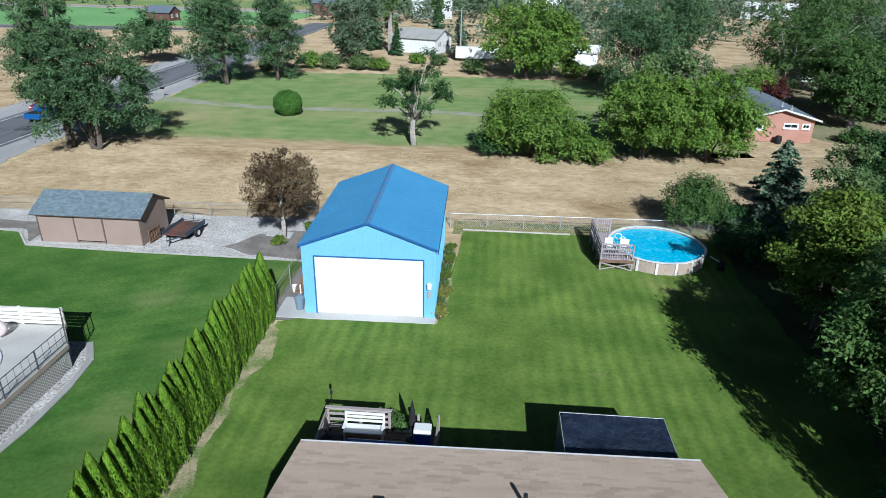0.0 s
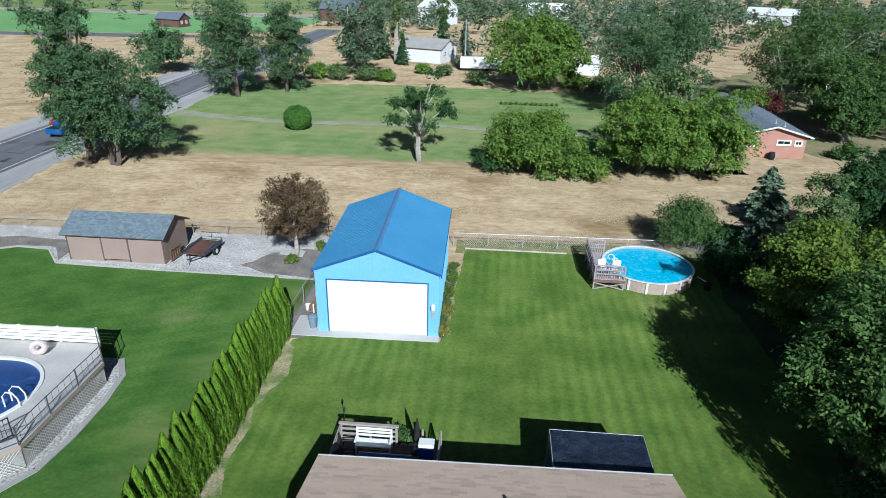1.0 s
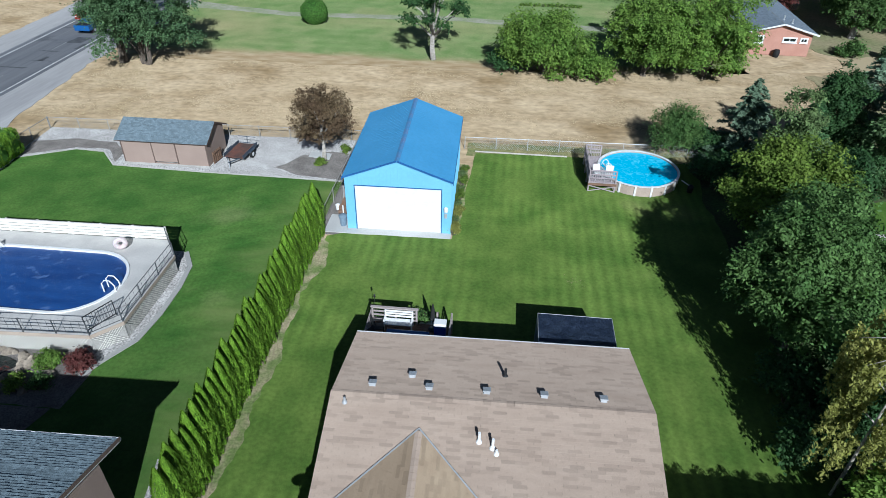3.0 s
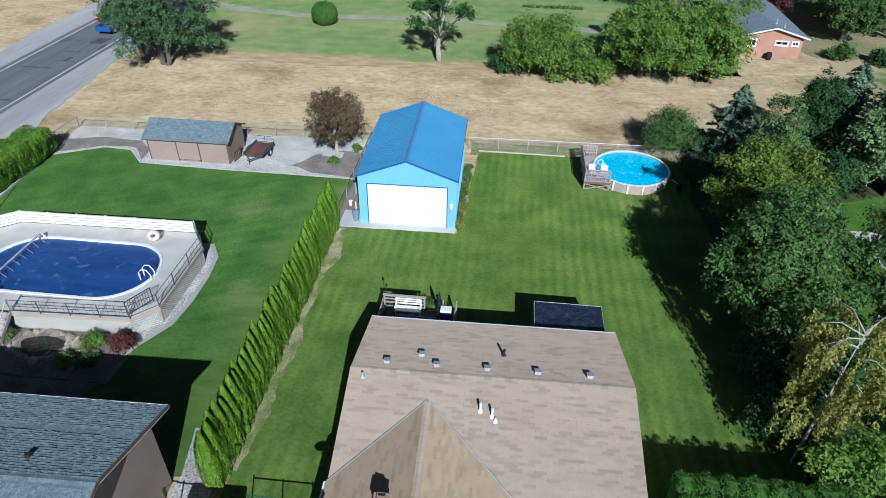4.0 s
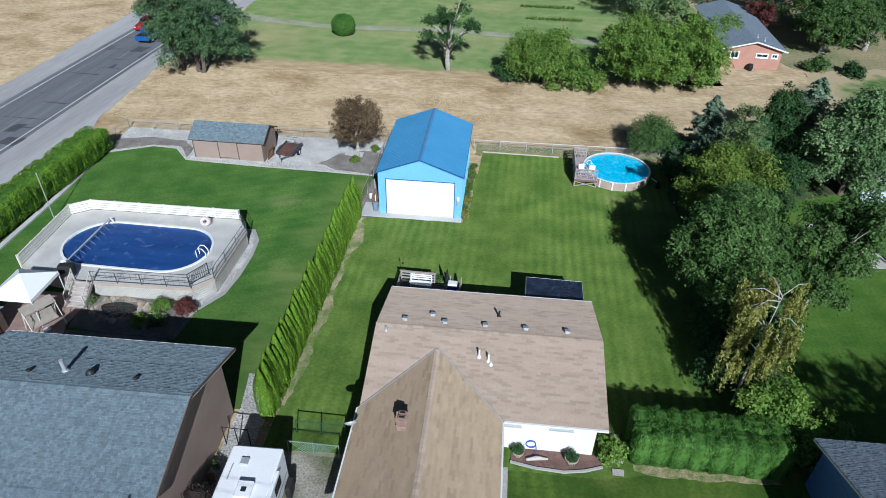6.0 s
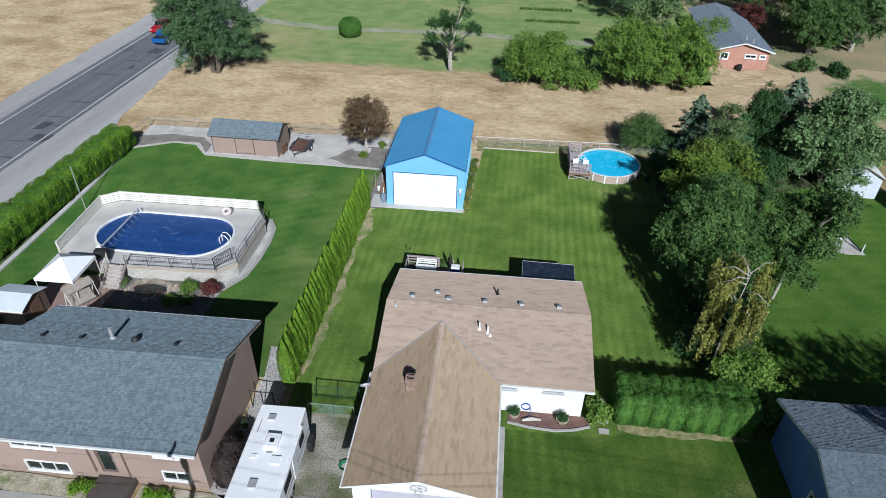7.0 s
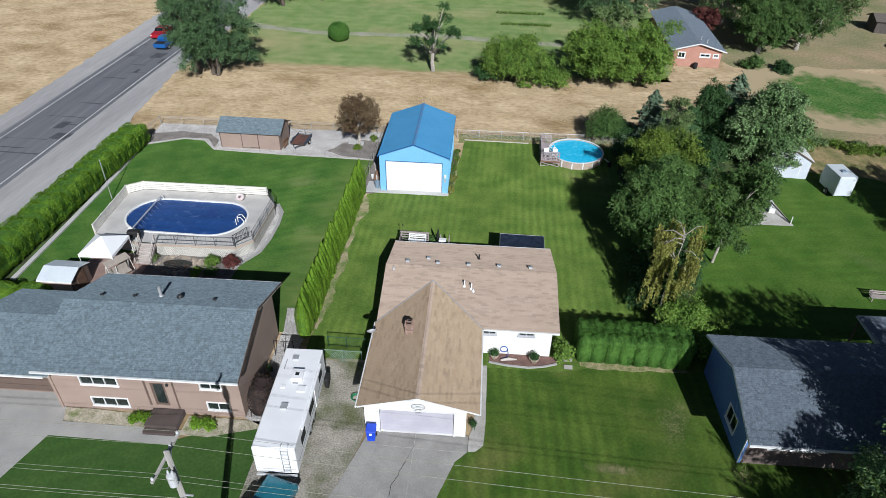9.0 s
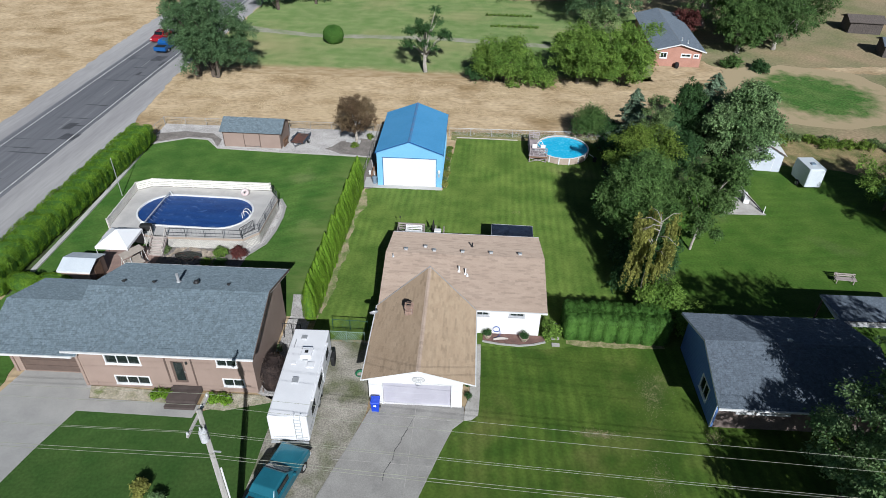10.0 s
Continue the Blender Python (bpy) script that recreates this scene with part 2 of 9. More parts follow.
def shingle_mats(name, c1, c2, vary, scale, stretch=(1, 1, 1), odd=None, grain=(60, 0.16)):
    """The same shingle twice: for the joined courses and for the single pieces."""
    kw = dict(scale=scale, fine=grain[0], fine_amount=grain[1], rough=0.93, stretch=stretch, spec=0.2, detail=4, contrast=(0.15, 0.85), world_space=True, odd=odd)
    return mat(name, c1, c2, island=vary, **kw), mat(name + "_single", c1, c2, piece=vary, **kw)


SH_TAN = shingle_mats("tan_shingle", (0.352, 0.27, 0.213), (0.44, 0.347, 0.278), 0.18, 1.2, (0.45, 1.6, 1.6), 0.62)
# the wing's tan scaled darker: shade of its west slope in the colour
SH_WING_SHADE = shingle_mats("shaded_wing_shingle", (0.255, 0.187, 0.126), (0.33, 0.252, 0.176), 0.16, 1.2, (1.6, 0.6, 1.6), 0.6)
SH_TAN_Y = shingle_mats("tan_wing_shingle", (0.335, 0.247, 0.168), (0.43, 0.334, 0.232), 0.17, 2.2, (1.6, 0.6, 1.6), 0.6)
SH_GREY = shingle_mats("grey_shingle", (0.112, 0.147, 0.172), (0.17, 0.215, 0.241), 0.2, 11, grain=(22, 0.3))
SH_SLATE = shingle_mats("slate_blue_shingle", (0.104, 0.128, 0.158), (0.146, 0.175, 0.207), 0.18, 11, grain=(22, 0.28))
M_DECKING = mat("roof_underlay", (0.12, 0.11, 0.10), rough=0.95)
M_FASCIA_W = mat("white_trim", (0.78, 0.78, 0.77), (0.70, 0.70, 0.69), scale=2, fine=20, fine_amount=0.06, rough=0.6)
M_SIDING_W = mat("white_siding", (0.80, 0.79, 0.77), (0.74, 0.73, 0.71), scale=0.8, fine=25, fine_amount=0.04, rough=0.7)
M_SIDING_T = mat("tan_siding", (0.36, 0.268, 0.222), (0.325, 0.24, 0.198), scale=0.7, fine=25, fine_amount=0.06, rough=0.75)
M_SIDING_BR = mat("brown_trim", (0.15, 0.105, 0.085), (0.12, 0.085, 0.07), scale=1.5, fine=25, fine_amount=0.08, rough=0.7)
M_SIDING_BL = mat("blue_siding", (0.115, 0.215, 0.47), (0.10, 0.185, 0.41), scale=0.7, fine=25, fine_amount=0.06, rough=0.7)
M_GARDOOR = mat("lavender_grey_door", (0.50, 0.485, 0.54), (0.45, 0.435, 0.49), scale=0.8, fine=20, fine_amount=0.04, rough=0.6)
M_WHITE = mat("white_paint", (0.82, 0.82, 0.81), (0.76, 0.76, 0.75), scale=1.2, fine=20, fine_amount=0.04, rough=0.5)
M_BLUE_ROOF = mat("blue_metal_roof", (0.085, 0.325, 0.59), (0.1, 0.355, 0.63), scale=0.5, fine=5, fine_amount=0.05, rough=0.5, spec=0.4)
M_BLUE_WALL = mat("light_blue_metal", (0.22, 0.52, 0.74), (0.205, 0.49, 0.71), scale=0.6, fine=5, fine_amount=0.04, rough=0.5)
M_BLUE_TRIM = mat("blue_trim", (0.03, 0.13, 0.36), rough=0.5)
M_RIDGE_CAP = mat("weathered_ridge_cap", (0.07, 0.26, 0.50), (0.15, 0.24, 0.43), scale=1.2, fine=10, fine_amount=0.1, rough=0.6)
M_METAL = mat("galvanised_steel", (0.55, 0.56, 0.57), (0.45, 0.46, 0.47), scale=3, fine=30, fine_amount=0.1, rough=0.45, metal=0.3)
M_DARK_METAL = mat("black_steel", (0.03, 0.03, 0.032), rough=0.5)
M_BLACK = mat("black_rubber", (0.02, 0.02, 0.02), rough=0.8)
M_GLASS = glass_mat("window_glass", (0.05, 0.07, 0.065))
M_WOOD_GREY = mat("weathered_wood", (0.40, 0.345, 0.325), (0.30, 0.255, 0.24), scale=3, fine=40, fine_amount=0.2, rough=0.85, stretch=(1, 8, 8), piece=0.1)
M_WOOD_BR = mat("brown_wood", (0.21, 0.125, 0.08), (0.15, 0.09, 0.06), scale=3, fine=40, fine_amount=0.2, rough=0.8, piece=0.12)
M_BARK = mat("bark", (0.17, 0.135, 0.105), (0.10, 0.08, 0.062), scale=4, fine=22, fine_amount=0.35, rough=0.95, bump=0.02, bump_scale=20, stretch=(2, 2, 0.5))
M_BARK_PALE = mat("pale_bark", (0.47, 0.43, 0.38), (0.28, 0.25, 0.21), scale=3, fine=14, fine_amount=0.3, rough=0.9, stretch=(1, 1, 3))
M_POLE = mat("pole_wood", (0.40, 0.385, 0.36), (0.31, 0.295, 0.27), scale=2, fine=30, fine_amount=0.2, rough=0.9, stretch=(6, 6, 0.6))
M_BRICK = mat("chimney_brick", world_space=True, c1=(0.30, 0.20, 0.155), c2=(0.22, 0.145, 0.115), scale=3, fine=25, fine_amount=0.2, rough=0.9, piece=0.25)
M_SALMON = mat("salmon_brick", (0.50, 0.265, 0.20), (0.44, 0.225, 0.165), scale=0.8, fine=9, fine_amount=0.12, rough=0.85)
M_STONE = mat("garden_stone", (0.33, 0.275, 0.215), (0.19, 0.16, 0.125), scale=1.5, fine=10, fine_amount=0.3, rough=0.9, bump=0.02, bump_scale=10, piece=0.3)

# ---- ground ----
from mathutils.geometry import tessellate_polygon


def wavy(pts, step=0.7, amount=0.08, seed=1, free=True):
    """The outline pts, cut fine and a little uneven, as a lawn's edge is."""
    out = []
    n = len(pts)
    for i in range(n):
        a, b = Vector((*pts[i], 0)), Vector((*pts[(i + 1) % n], 0))
        k = max(1, int((b - a).length / step))
        side = Vector((-(b - a).y, (b - a).x, 0)).normalized()
        for j in range(k):
            p = a.lerp(b, j / k)
            d = noise.noise(Vector((p.x * 0.45, p.y * 0.45, seed))) * amount * 1.6 + noise.noise(Vector((p.x * 1.7, p.y * 1.7, seed + 5))) * amount
            p = p + side * (d if free else 0)
            out.append((p.x, p.y))
    return out


def sheet(name, pts, top, material, label, category, depth=0.12, amount=0.08, seed=1, kind="structure", step=0.7):
    edge = wavy(pts, step, amount, seed, amount > 0)
    bm = B()
    lo, hi = [bm.verts.new((x, y, top - depth)) for x, y in edge], [bm.verts.new((x, y, top)) for x, y in edge]
    for i in range(len(edge)):
        j = (i + 1) % len(edge)
        bm.faces.new((lo[i], lo[j], hi[j], hi[i]))
    for a, b, c in tessellate_polygon([[Vector((x, y, 0)) for x, y in edge]]):
        bm.faces.new((hi[a], hi[b], hi[c]))
    return tagged(part(name, bm, material), label, category, kind=kind)


bm = B()
bmesh.ops.create_grid(bm, x_segments=60, y_segments=60, size=2600)
tagged(part("ground", bm, M_DRY, loc=(0.06, 897.54, -0.03)), "dry tan grass field reaching to the horizon", "ground", kind="structure")

ROAD_R, ROAD_L = -42.55, -50.65
sheet("road_shoulder_east", [(-43.14, -58.90), (-36.00, -59.06), (-36.09, 17.20), (-36.19, 35.78), (-38.29, 44.50), (-39.43, 58.13), (-39.05, 97.19), (-39.43, 155.72), (-43.14, 155.36)], 0.0, M_SHOULDER, "pale gravel shoulder along the road", "road shoulder", amount=0.2, seed=3)
sheet("road_shoulder_west", [(-54.16, -58.65), (-49.28, -58.76), (-49.28, 154.77), (-54.54, 154.26), (-55.10, 86.49), (-53.97, 42.99)], 0.0, M_SHOULDER, "pale gravel shoulder beside the dry field", "road shoulder", amount=0.25, seed=4)
sheet("road", [(ROAD_L, -60), (ROAD_R, -60), (ROAD_R, 200), (ROAD_L, 200)], 0.03, M_ASPHALT, "worn grey asphalt two-lane road with dark patches", "road", amount=0.04, seed=5)
for k, x in enumerate((ROAD_R - 0.55, ROAD_L + 0.8)):
    sheet("edge_line", [(x - 0.07, -60), (x + 0.07, -60), (x + 0.07, 200), (x - 0.07, 200)], 0.036, M_PAINT_W, "worn white painted edge line on asphalt", "road marking", depth=0.004, amount=0.012, seed=6 + k)
M_PAINT_OLD = mat("faded_road_paint", (0.30, 0.30, 0.30), (0.22, 0.22, 0.225), scale=2.5, fine=14, fine_amount=0.2, rough=0.7)
for k in range(20):
    y = -16 + 11.0 * k
    if k % 1 == 0:
        sheet("centre_dash", [(-46.0, y), (-45.88, y), (-45.88, y + 3), (-46.0, y + 3)], 0.036, M_PAINT_OLD, "faded white dash in the middle of the road", "road marking", depth=0.004, amount=0.01, seed=k)
M_PATCH = mat("tar_patch", (0.07, 0.072, 0.08), (0.1, 0.103, 0.11), scale=1.5, fine=8, fine_amount=0.15, rough=0.8)
rng = random.Random(5)
for k in range(34):
    y, x = rng.uniform(12, 95), rng.choice((-48.6, -47.0, -45.0, -43.5))
    w, l = rng.uniform(0.25, 1.2), rng.uniform(0.15, 2.4)
    if k % 3:                          # sealed cracks across the lanes
        x, w, l = rng.uniform(-47.9, -44.6), rng.uniform(1.0, 3.2), rng.uniform(0.06, 0.14)
    sheet("tar_patch", [(x - w, y), (x + w * 0.8, y + rng.uniform(-0.3, 0.3)), (x + w, y + l), (x - w * 0.7, y + l)], 0.034, M_PATCH, "dark tar repair on the asphalt road", "road patch", depth=0.003, amount=0.08, step=0.3, seed=k)

# parkland and fields beyond the fence
M_TRACK = mat("grassy_gravel_track", (0.23, 0.225, 0.18), (0.16, 0.185, 0.105), scale=0.5, fine=5, fine_amount=0.2, rough=0.95, spec=0.1)
M_YARD = mat("dry_farm_yard", (0.22, 0.185, 0.115), (0.13, 0.145, 0.065), scale=0.12, fine=2.5, fine_amount=0.2, rough=0.95, spec=0.1, detail=9, c3=(0.27, 0.205, 0.13), c3_scale=0.07, c3_range=(0.46, 0.68))
M_CLOVER = mat("clover", (0.044, 0.106, 0.023), (0.078, 0.135, 0.037), scale=0.35, fine=3, fine_amount=0.35, rough=0.95, bump=0.06, bump_scale=4, spec=0.1, c3=(0.16, 0.165, 0.08), c3_scale=0.12, c3_range=(0.6, 0.78))


def dry_out(material, y0, y1, colour, dark, wobble=0.7, axis="Y", most=1.0):
    """Grass that gives way to straw between y0 (dry) and y1 (green), unevenly."""
    nt = material.node_tree
    b = nt.nodes["Principled BSDF"]
    old = b.inputs["Base Color"].links[0].from_socket
    xyz = nt.nodes.new("ShaderNodeSeparateXYZ")
    nt.links.new(nt.nodes.new("ShaderNodeTexCoord").outputs["Object"], xyz.inputs[0])
    mr = nt.nodes.new("ShaderNodeMapRange")
    mr.clamp = False
    mr.inputs["From Min"].default_value, mr.inputs["From Max"].default_value = y0, y1
    nt.links.new(xyz.outputs[axis], mr.inputs["Value"])
    stretch = nt.nodes.new("ShaderNodeMapping")
    stretch.inputs["Scale"].default_value = (0.4, 1, 1)
    nt.links.new(nt.nodes.new("ShaderNodeTexCoord").outputs["Object"], stretch.inputs["Vector"])
    nz = nt.nodes.new("ShaderNodeTexNoise")
    nz.inputs["Scale"].default_value, nz.inputs["Detail"].default_value = 0.35, 9
    nt.links.new(stretch.outputs[0], nz.inputs["Vector"])
    add = nt.nodes.new("ShaderNodeMath")
    add.operation = "MULTIPLY_ADD"
    add.inputs[1].default_value = wobble * 3
    nt.links.new(nz.outputs["Fac"], add.inputs[0])
    nt.links.new(mr.outputs[0], add.inputs[2])
    fac = nt.nodes.new("ShaderNodeMapRange")
    fac.inputs["From Min"].default_value, fac.inputs["From Max"].default_value = wobble * 1.5, wobble * 1.5 + 1
    fac.inputs["To Min"].default_value = 1 - most
    nt.links.new(add.outputs[0], fac.inputs["Value"])
    mx = nt.nodes.new("ShaderNodeMix")
    mx.data_type = "RGBA"
    nt.links.new(fac.outputs[0], mx.inputs["Factor"])
    mottle = nt.nodes.new("ShaderNodeTexNoise")
    mottle.inputs["Scale"].default_value, mottle.inputs["Detail"].default_value = 1.1, 12
    nt.links.new(stretch.outputs[0], mottle.inputs["Vector"])
    mc = nt.nodes.new("ShaderNodeMapRange")
    mc.inputs["From Min"].default_value, mc.inputs["From Max"].default_value = 0.36, 0.66
    nt.links.new(mottle.outputs["Fac"], mc.inputs["Value"])
    straw = nt.nodes.new("ShaderNodeMix")
    straw.data_type = "RGBA"
    nt.links.new(mc.outputs[0], straw.inputs["Factor"])
    straw.inputs["A"].default_value, straw.inputs["B"].default_value = (*dark, 1), (*colour, 1)
    nt.links.new(straw.outputs["Result"], mx.inputs["A"])
    nt.links.new(old, mx.inputs["B"])
    nt.links.new(mx.outputs["Result"], b.inputs["Base Color"])


M_PARK_S = lawn_mat("park_grass_by_the_field", (0.105, 0.162, 0.052), (0.155, 0.2, 0.078), (0.25, 0.225, 0.115), 0.1, 90, dry_range=(0.48, 0.75), dry_scale=0.05, period=2.2)
dry_out(M_PARK_S, 63.2, 65.6, (0.335, 0.262, 0.165), (0.235, 0.168, 0.09))
sheet("park_lawn", [(-38.6, 61.2), (-24.46, 60.8), (-11.79, 61.2), (3.45, 61.8), (16.11, 62.4), (30.38, 64.4), (33.47, 86.58), (33.47, 107.91), (18.13, 107.89), (6.95, 107.63), (-11.79, 108.64), (-30.25, 107.56), (-39.05, 106.95)], 0.012, M_PARK_S, "mown park lawn yellowing in the late summer", "lawn", amount=0.35, seed=8)
sheet("gravel_path", [(-38.86, 80.80), (-32.17, 79.99), (-23.10, 78.51), (-4.10, 79.72), (13.08, 78.02), (30.38, 76.28), (30.38, 78.30), (13.08, 80.03), (-4.10, 81.71), (-23.10, 80.28), (-32.17, 82.14), (-38.86, 83.92)], 0.018, M_TRACK, "pale gravel track across the park lawn", "path", amount=0.2, seed=9)
sheet("crop_field_north", [(-340.31, 147.88), (-90.67, 175.44), (-59.58, 192.38), (-55.84, 237.30), (-146.35, 239.06), (-340.31, 240.56)], 0.02, M_FARM, "bright green irrigated crop field, paled for haze", "field", amount=0.5, seed=10, step=8)
sheet("crop_field_far", [(-340.31, 250.32), (-137.89, 253.26), (-38.86, 261.21), (61.71, 340.68), (-340.31, 370.65)], 0.02, M_PARK, "pale green crop field in the distance", "field", amount=0.5, seed=11, step=8)
sheet("farm_track", [(-340.31, 242.19), (-146.35, 240.90), (-55.84, 239.24), (-29.28, 246.99), (-29.28, 252.88), (-137.89, 249.57), (-340.31, 248.69)], 0.03, M_CONC, "pale farm track between the fields", "road", amount=0.3, seed=12, step=5)
sheet("farm_lane", [(-340.31, 143.00), (-94.26, 165.58), (-57.71, 171.35), (-57.71, 175.21), (-90.67, 174.01), (-340.31, 147.47)], 0.03, M_ASPHALT, "grey farm lane along the dry field", "road", amount=0.3, seed=13, step=5)
sheet("clover_patch", [(41, 52), (52, 50), (63, 54), (66, 62), (62, 72), (52, 74), (42, 71), (40, 60)], 0.02, M_CLOVER, "green clover patch thinning out in the dry field", "grass patch", amount=0.3, seed=14)
# the clover thins out towards its edge
_nt = M_CLOVER.node_tree
_b = _nt.nodes["Principled BSDF"]
_old = _b.inputs["Base Color"].links[0].from_socket
_mp = _nt.nodes.new("ShaderNodeMapping")
_mp.vector_type = "POINT"
_mp.inputs["Location"].default_value, _mp.inputs["Scale"].default_value = (-52.6 / 9.8, -62.0 / 9.6, 0), (1 / 9.8, 1 / 9.6, 0)
_nt.links.new(_nt.nodes.new("ShaderNodeNewGeometry").outputs["Position"], _mp.inputs["Vector"])
_len = _nt.nodes.new("ShaderNodeVectorMath")
_len.operation = "LENGTH"
_nt.links.new(_mp.outputs[0], _len.inputs[0])
_nz = _nt.nodes.new("ShaderNodeTexNoise")
_nz.inputs["Scale"].default_value, _nz.inputs["Detail"].default_value = 0.5, 8
_nt.links.new(_nt.nodes.new("ShaderNodeTexCoord").outputs["Object"], _nz.inputs["Vector"])
_sum = _nt.nodes.new("ShaderNodeMath")
_sum.operation = "MULTIPLY_ADD"
_sum.inputs[1].default_value = 0.9
_nt.links.new(_nz.outputs["Fac"], _sum.inputs[0])
_nt.links.new(_len.outputs["Value"], _sum.inputs[2])
_mr = _nt.nodes.new("ShaderNodeMapRange")
_mr.inputs["From Min"].default_value, _mr.inputs["From Max"].default_value = 1.1, 1.45
_nt.links.new(_sum.outputs[0], _mr.inputs["Value"])
_mx = _nt.nodes.new("ShaderNodeMix")
_mx.data_type = "RGBA"
_nt.links.new(_mr.outputs[0], _mx.inputs["Factor"])
_nt.links.new(_old, _mx.inputs["A"])
_mx.inputs["B"].default_value = (0.30, 0.242, 0.15, 1)
_nt.links.new(_mx.outputs["Result"], _b.inputs["Base Color"])
sheet("rough_ground", [(37.2, 47.2), (56.5, 45.2), (66.4, 42.2), (115, 36), (140, 98), (116.3, 96.3), (77.8, 75.3), (45.9, 67.7), (36.5, 64.5)], 0.008, M_YARD, "dull weedy ground round the clover", "ground", amount=0.6, seed=19)
sheet("farm_yard", [(45.91, 67.86), (77.77, 75.54), (116.32, 96.50), (150.62, 152.45), (61.71, 144.85), (33.47, 111.97), (38.63, 75.67)], 0.004, M_YARD, "weedy ground round the farm buildings", "ground", amount=0.6, seed=15)
sheet("tan_track", [(26.28, 63.43), (42.79, 67.20), (57.47, 70.95), (94.10, 76.34), (94.10, 79.48), (57.47, 73.52), (42.79, 69.76), (26.28, 65.45)], 0.012, M_DRY, "bare dry track between grass patches", "path", amount=0.5, seed=16)

M_TALL = mat("tall_dry_weeds", (0.27, 0.205, 0.11), (0.12, 0.125, 0.05), scale=0.5, fine=6, fine_amount=0.35, rough=0.95, bump=0.06, bump_scale=9, spec=0.1, detail=8)
sheet("weed_border", [(37.08, 39.28), (41.75, 38.70), (46.96, 38.04), (61.71, 31.47), (65.96, 41.91), (56.41, 44.90), (46.96, 46.02), (38.63, 46.55)], 0.016, M_TALL, "tall dry weeds behind the garden shed", "grass strip", amount=0.5, seed=15)

# gardens
M_RIVER = mat("river_stone", (0.40, 0.355, 0.285), (0.24, 0.225, 0.15), scale=1.6, fine=14, fine_amount=0.4, rough=0.9, bump=0.04, bump_scale=12, c3=(0.14, 0.17, 0.06), c3_scale=0.9, c3_range=(0.58, 0.7), spec=0.2)
M_STRAW_BED = mat("dry_strip", (0.25, 0.23, 0.125), (0.085, 0.14, 0.035), scale=1.6, fine=9, fine_amount=0.3, rough=0.95, spec=0.1)
M_BARE = mat("bare_dry_earth", (0.255, 0.22, 0.135), (0.115, 0.15, 0.05), scale=0.9, fine=10, fine_amount=0.3, rough=0.95, contrast=(0.4, 0.62), spec=0.1)
dry_out(M_LAWN_L, -6.6, -11.5, (0.135, 0.168, 0.055), (0.075, 0.118, 0.027), axis="X", most=0.85)
sheet("lawn_west", [(-32.36, 10.91), (-6.87, 11.31), (-6.87, 35.95), (-11.79, 36.00), (-17.66, 36.03), (-24.94, 36.31), (-26.87, 38.31), (-29.28, 38.53), (-33.13, 36.45)], 0.015, M_LAWN_L, "dark green watered lawn round the raised pool", "lawn", amount=0.06, seed=17)
sheet("lawn_west_near", [(-32.36, 7.97), (-7.07, 8.33), (-7.07, 11.31), (-32.36, 10.91)], 0.015, M_LAWN_L, "green lawn behind the grey-roofed house", "lawn", amount=0.0, seed=17)
sheet("lawn_back", [(-6.37, 6.05), (-1.13, 6.12), (11.47, 6.48), (22.20, 9.05), (22.20, 42.15), (10.06, 42.26), (2.75, 41.93), (1.96, 29.32), (-5.19, 29.14), (-6.18, 28.72)], 0.015, M_LAWN, "mown back lawn with mower stripes", "lawn", amount=0.06, seed=18)
sheet("lawn_east", [(22.20, 9.25), (61.71, 4.67), (61.71, 31.47), (46.96, 39.27), (34.50, 39.09), (22.20, 38.52)], 0.015, M_LAWN_E, "green lawn behind the blue house", "lawn", amount=0.1, seed=19)
sheet("lawn_front", [(1.46, -39.96), (40.71, -40.43), (40.71, 0.14), (22.40, 9.25), (11.67, 6.59), (6.65, 6.42), (6.65, -0.28), (5.75, -0.74), (5.00, -1.60), (4.30, -3.61), (3.30, -6.81), (2.40, -11.01), (1.71, -20.00)], 0.012, M_LAWN_F, "front lawn with dry patches", "lawn", amount=0.05, seed=20)
sheet("lawn_west_front", [(-20.38, -2.02), (-21.65, -6.17), (-23.49, -14.06), (-23.49, -39.66), (-6.97, -39.86), (-6.97, -0.22), (-10.31, -0.94), (-12.38, -1.95)], 0.015, M_LAWN_W, "trimmed dark green front lawn", "lawn", amount=0.04, seed=21)
sheet("lawn_verge", [(-37.53, -39.49), (-28.80, -39.59), (-26.58, -0.31), (-27.84, 8.03), (-37.53, 7.89)], 0.010, M_LAWN_L, "grass verge beside the hedge", "lawn", amount=0.08, seed=22)
sheet("gravel_yard", [(-33.51, 36.25), (-29.28, 38.34), (-26.78, 38.22), (-24.84, 36.21), (-17.66, 35.93), (-11.79, 35.91), (-6.87, 35.85), (-5.29, 30.23), (-5.09, 43.06), (-33.70, 42.12)], 0.012, M_GRAVEL, "pale grey gravel yard behind the lawn", "gravel yard", amount=0.05, seed=23)
sheet("mulch_bed", [(-12.57, 37.47), (-10.41, 36.54), (-7.07, 36.14), (-5.39, 32.71), (-5.19, 40.18), (-8.84, 40.56), (-11.00, 39.70)], 0.03, M_GRAVEL_D, "dark bark mulch bed under the plum tree", "planting bed", amount=0.15, seed=24)
sheet("mulch_strip", [(-33.13, 36.75), (-29.48, 38.82), (-26.58, 38.71), (-25.04, 36.70), (-25.33, 38.46), (-26.78, 39.99), (-30.25, 40.27), (-33.51, 39.38)], 0.03, M_GRAVEL_D, "dark bark mulch strip at the lawn's edge", "planting bed", amount=0.1, seed=25)
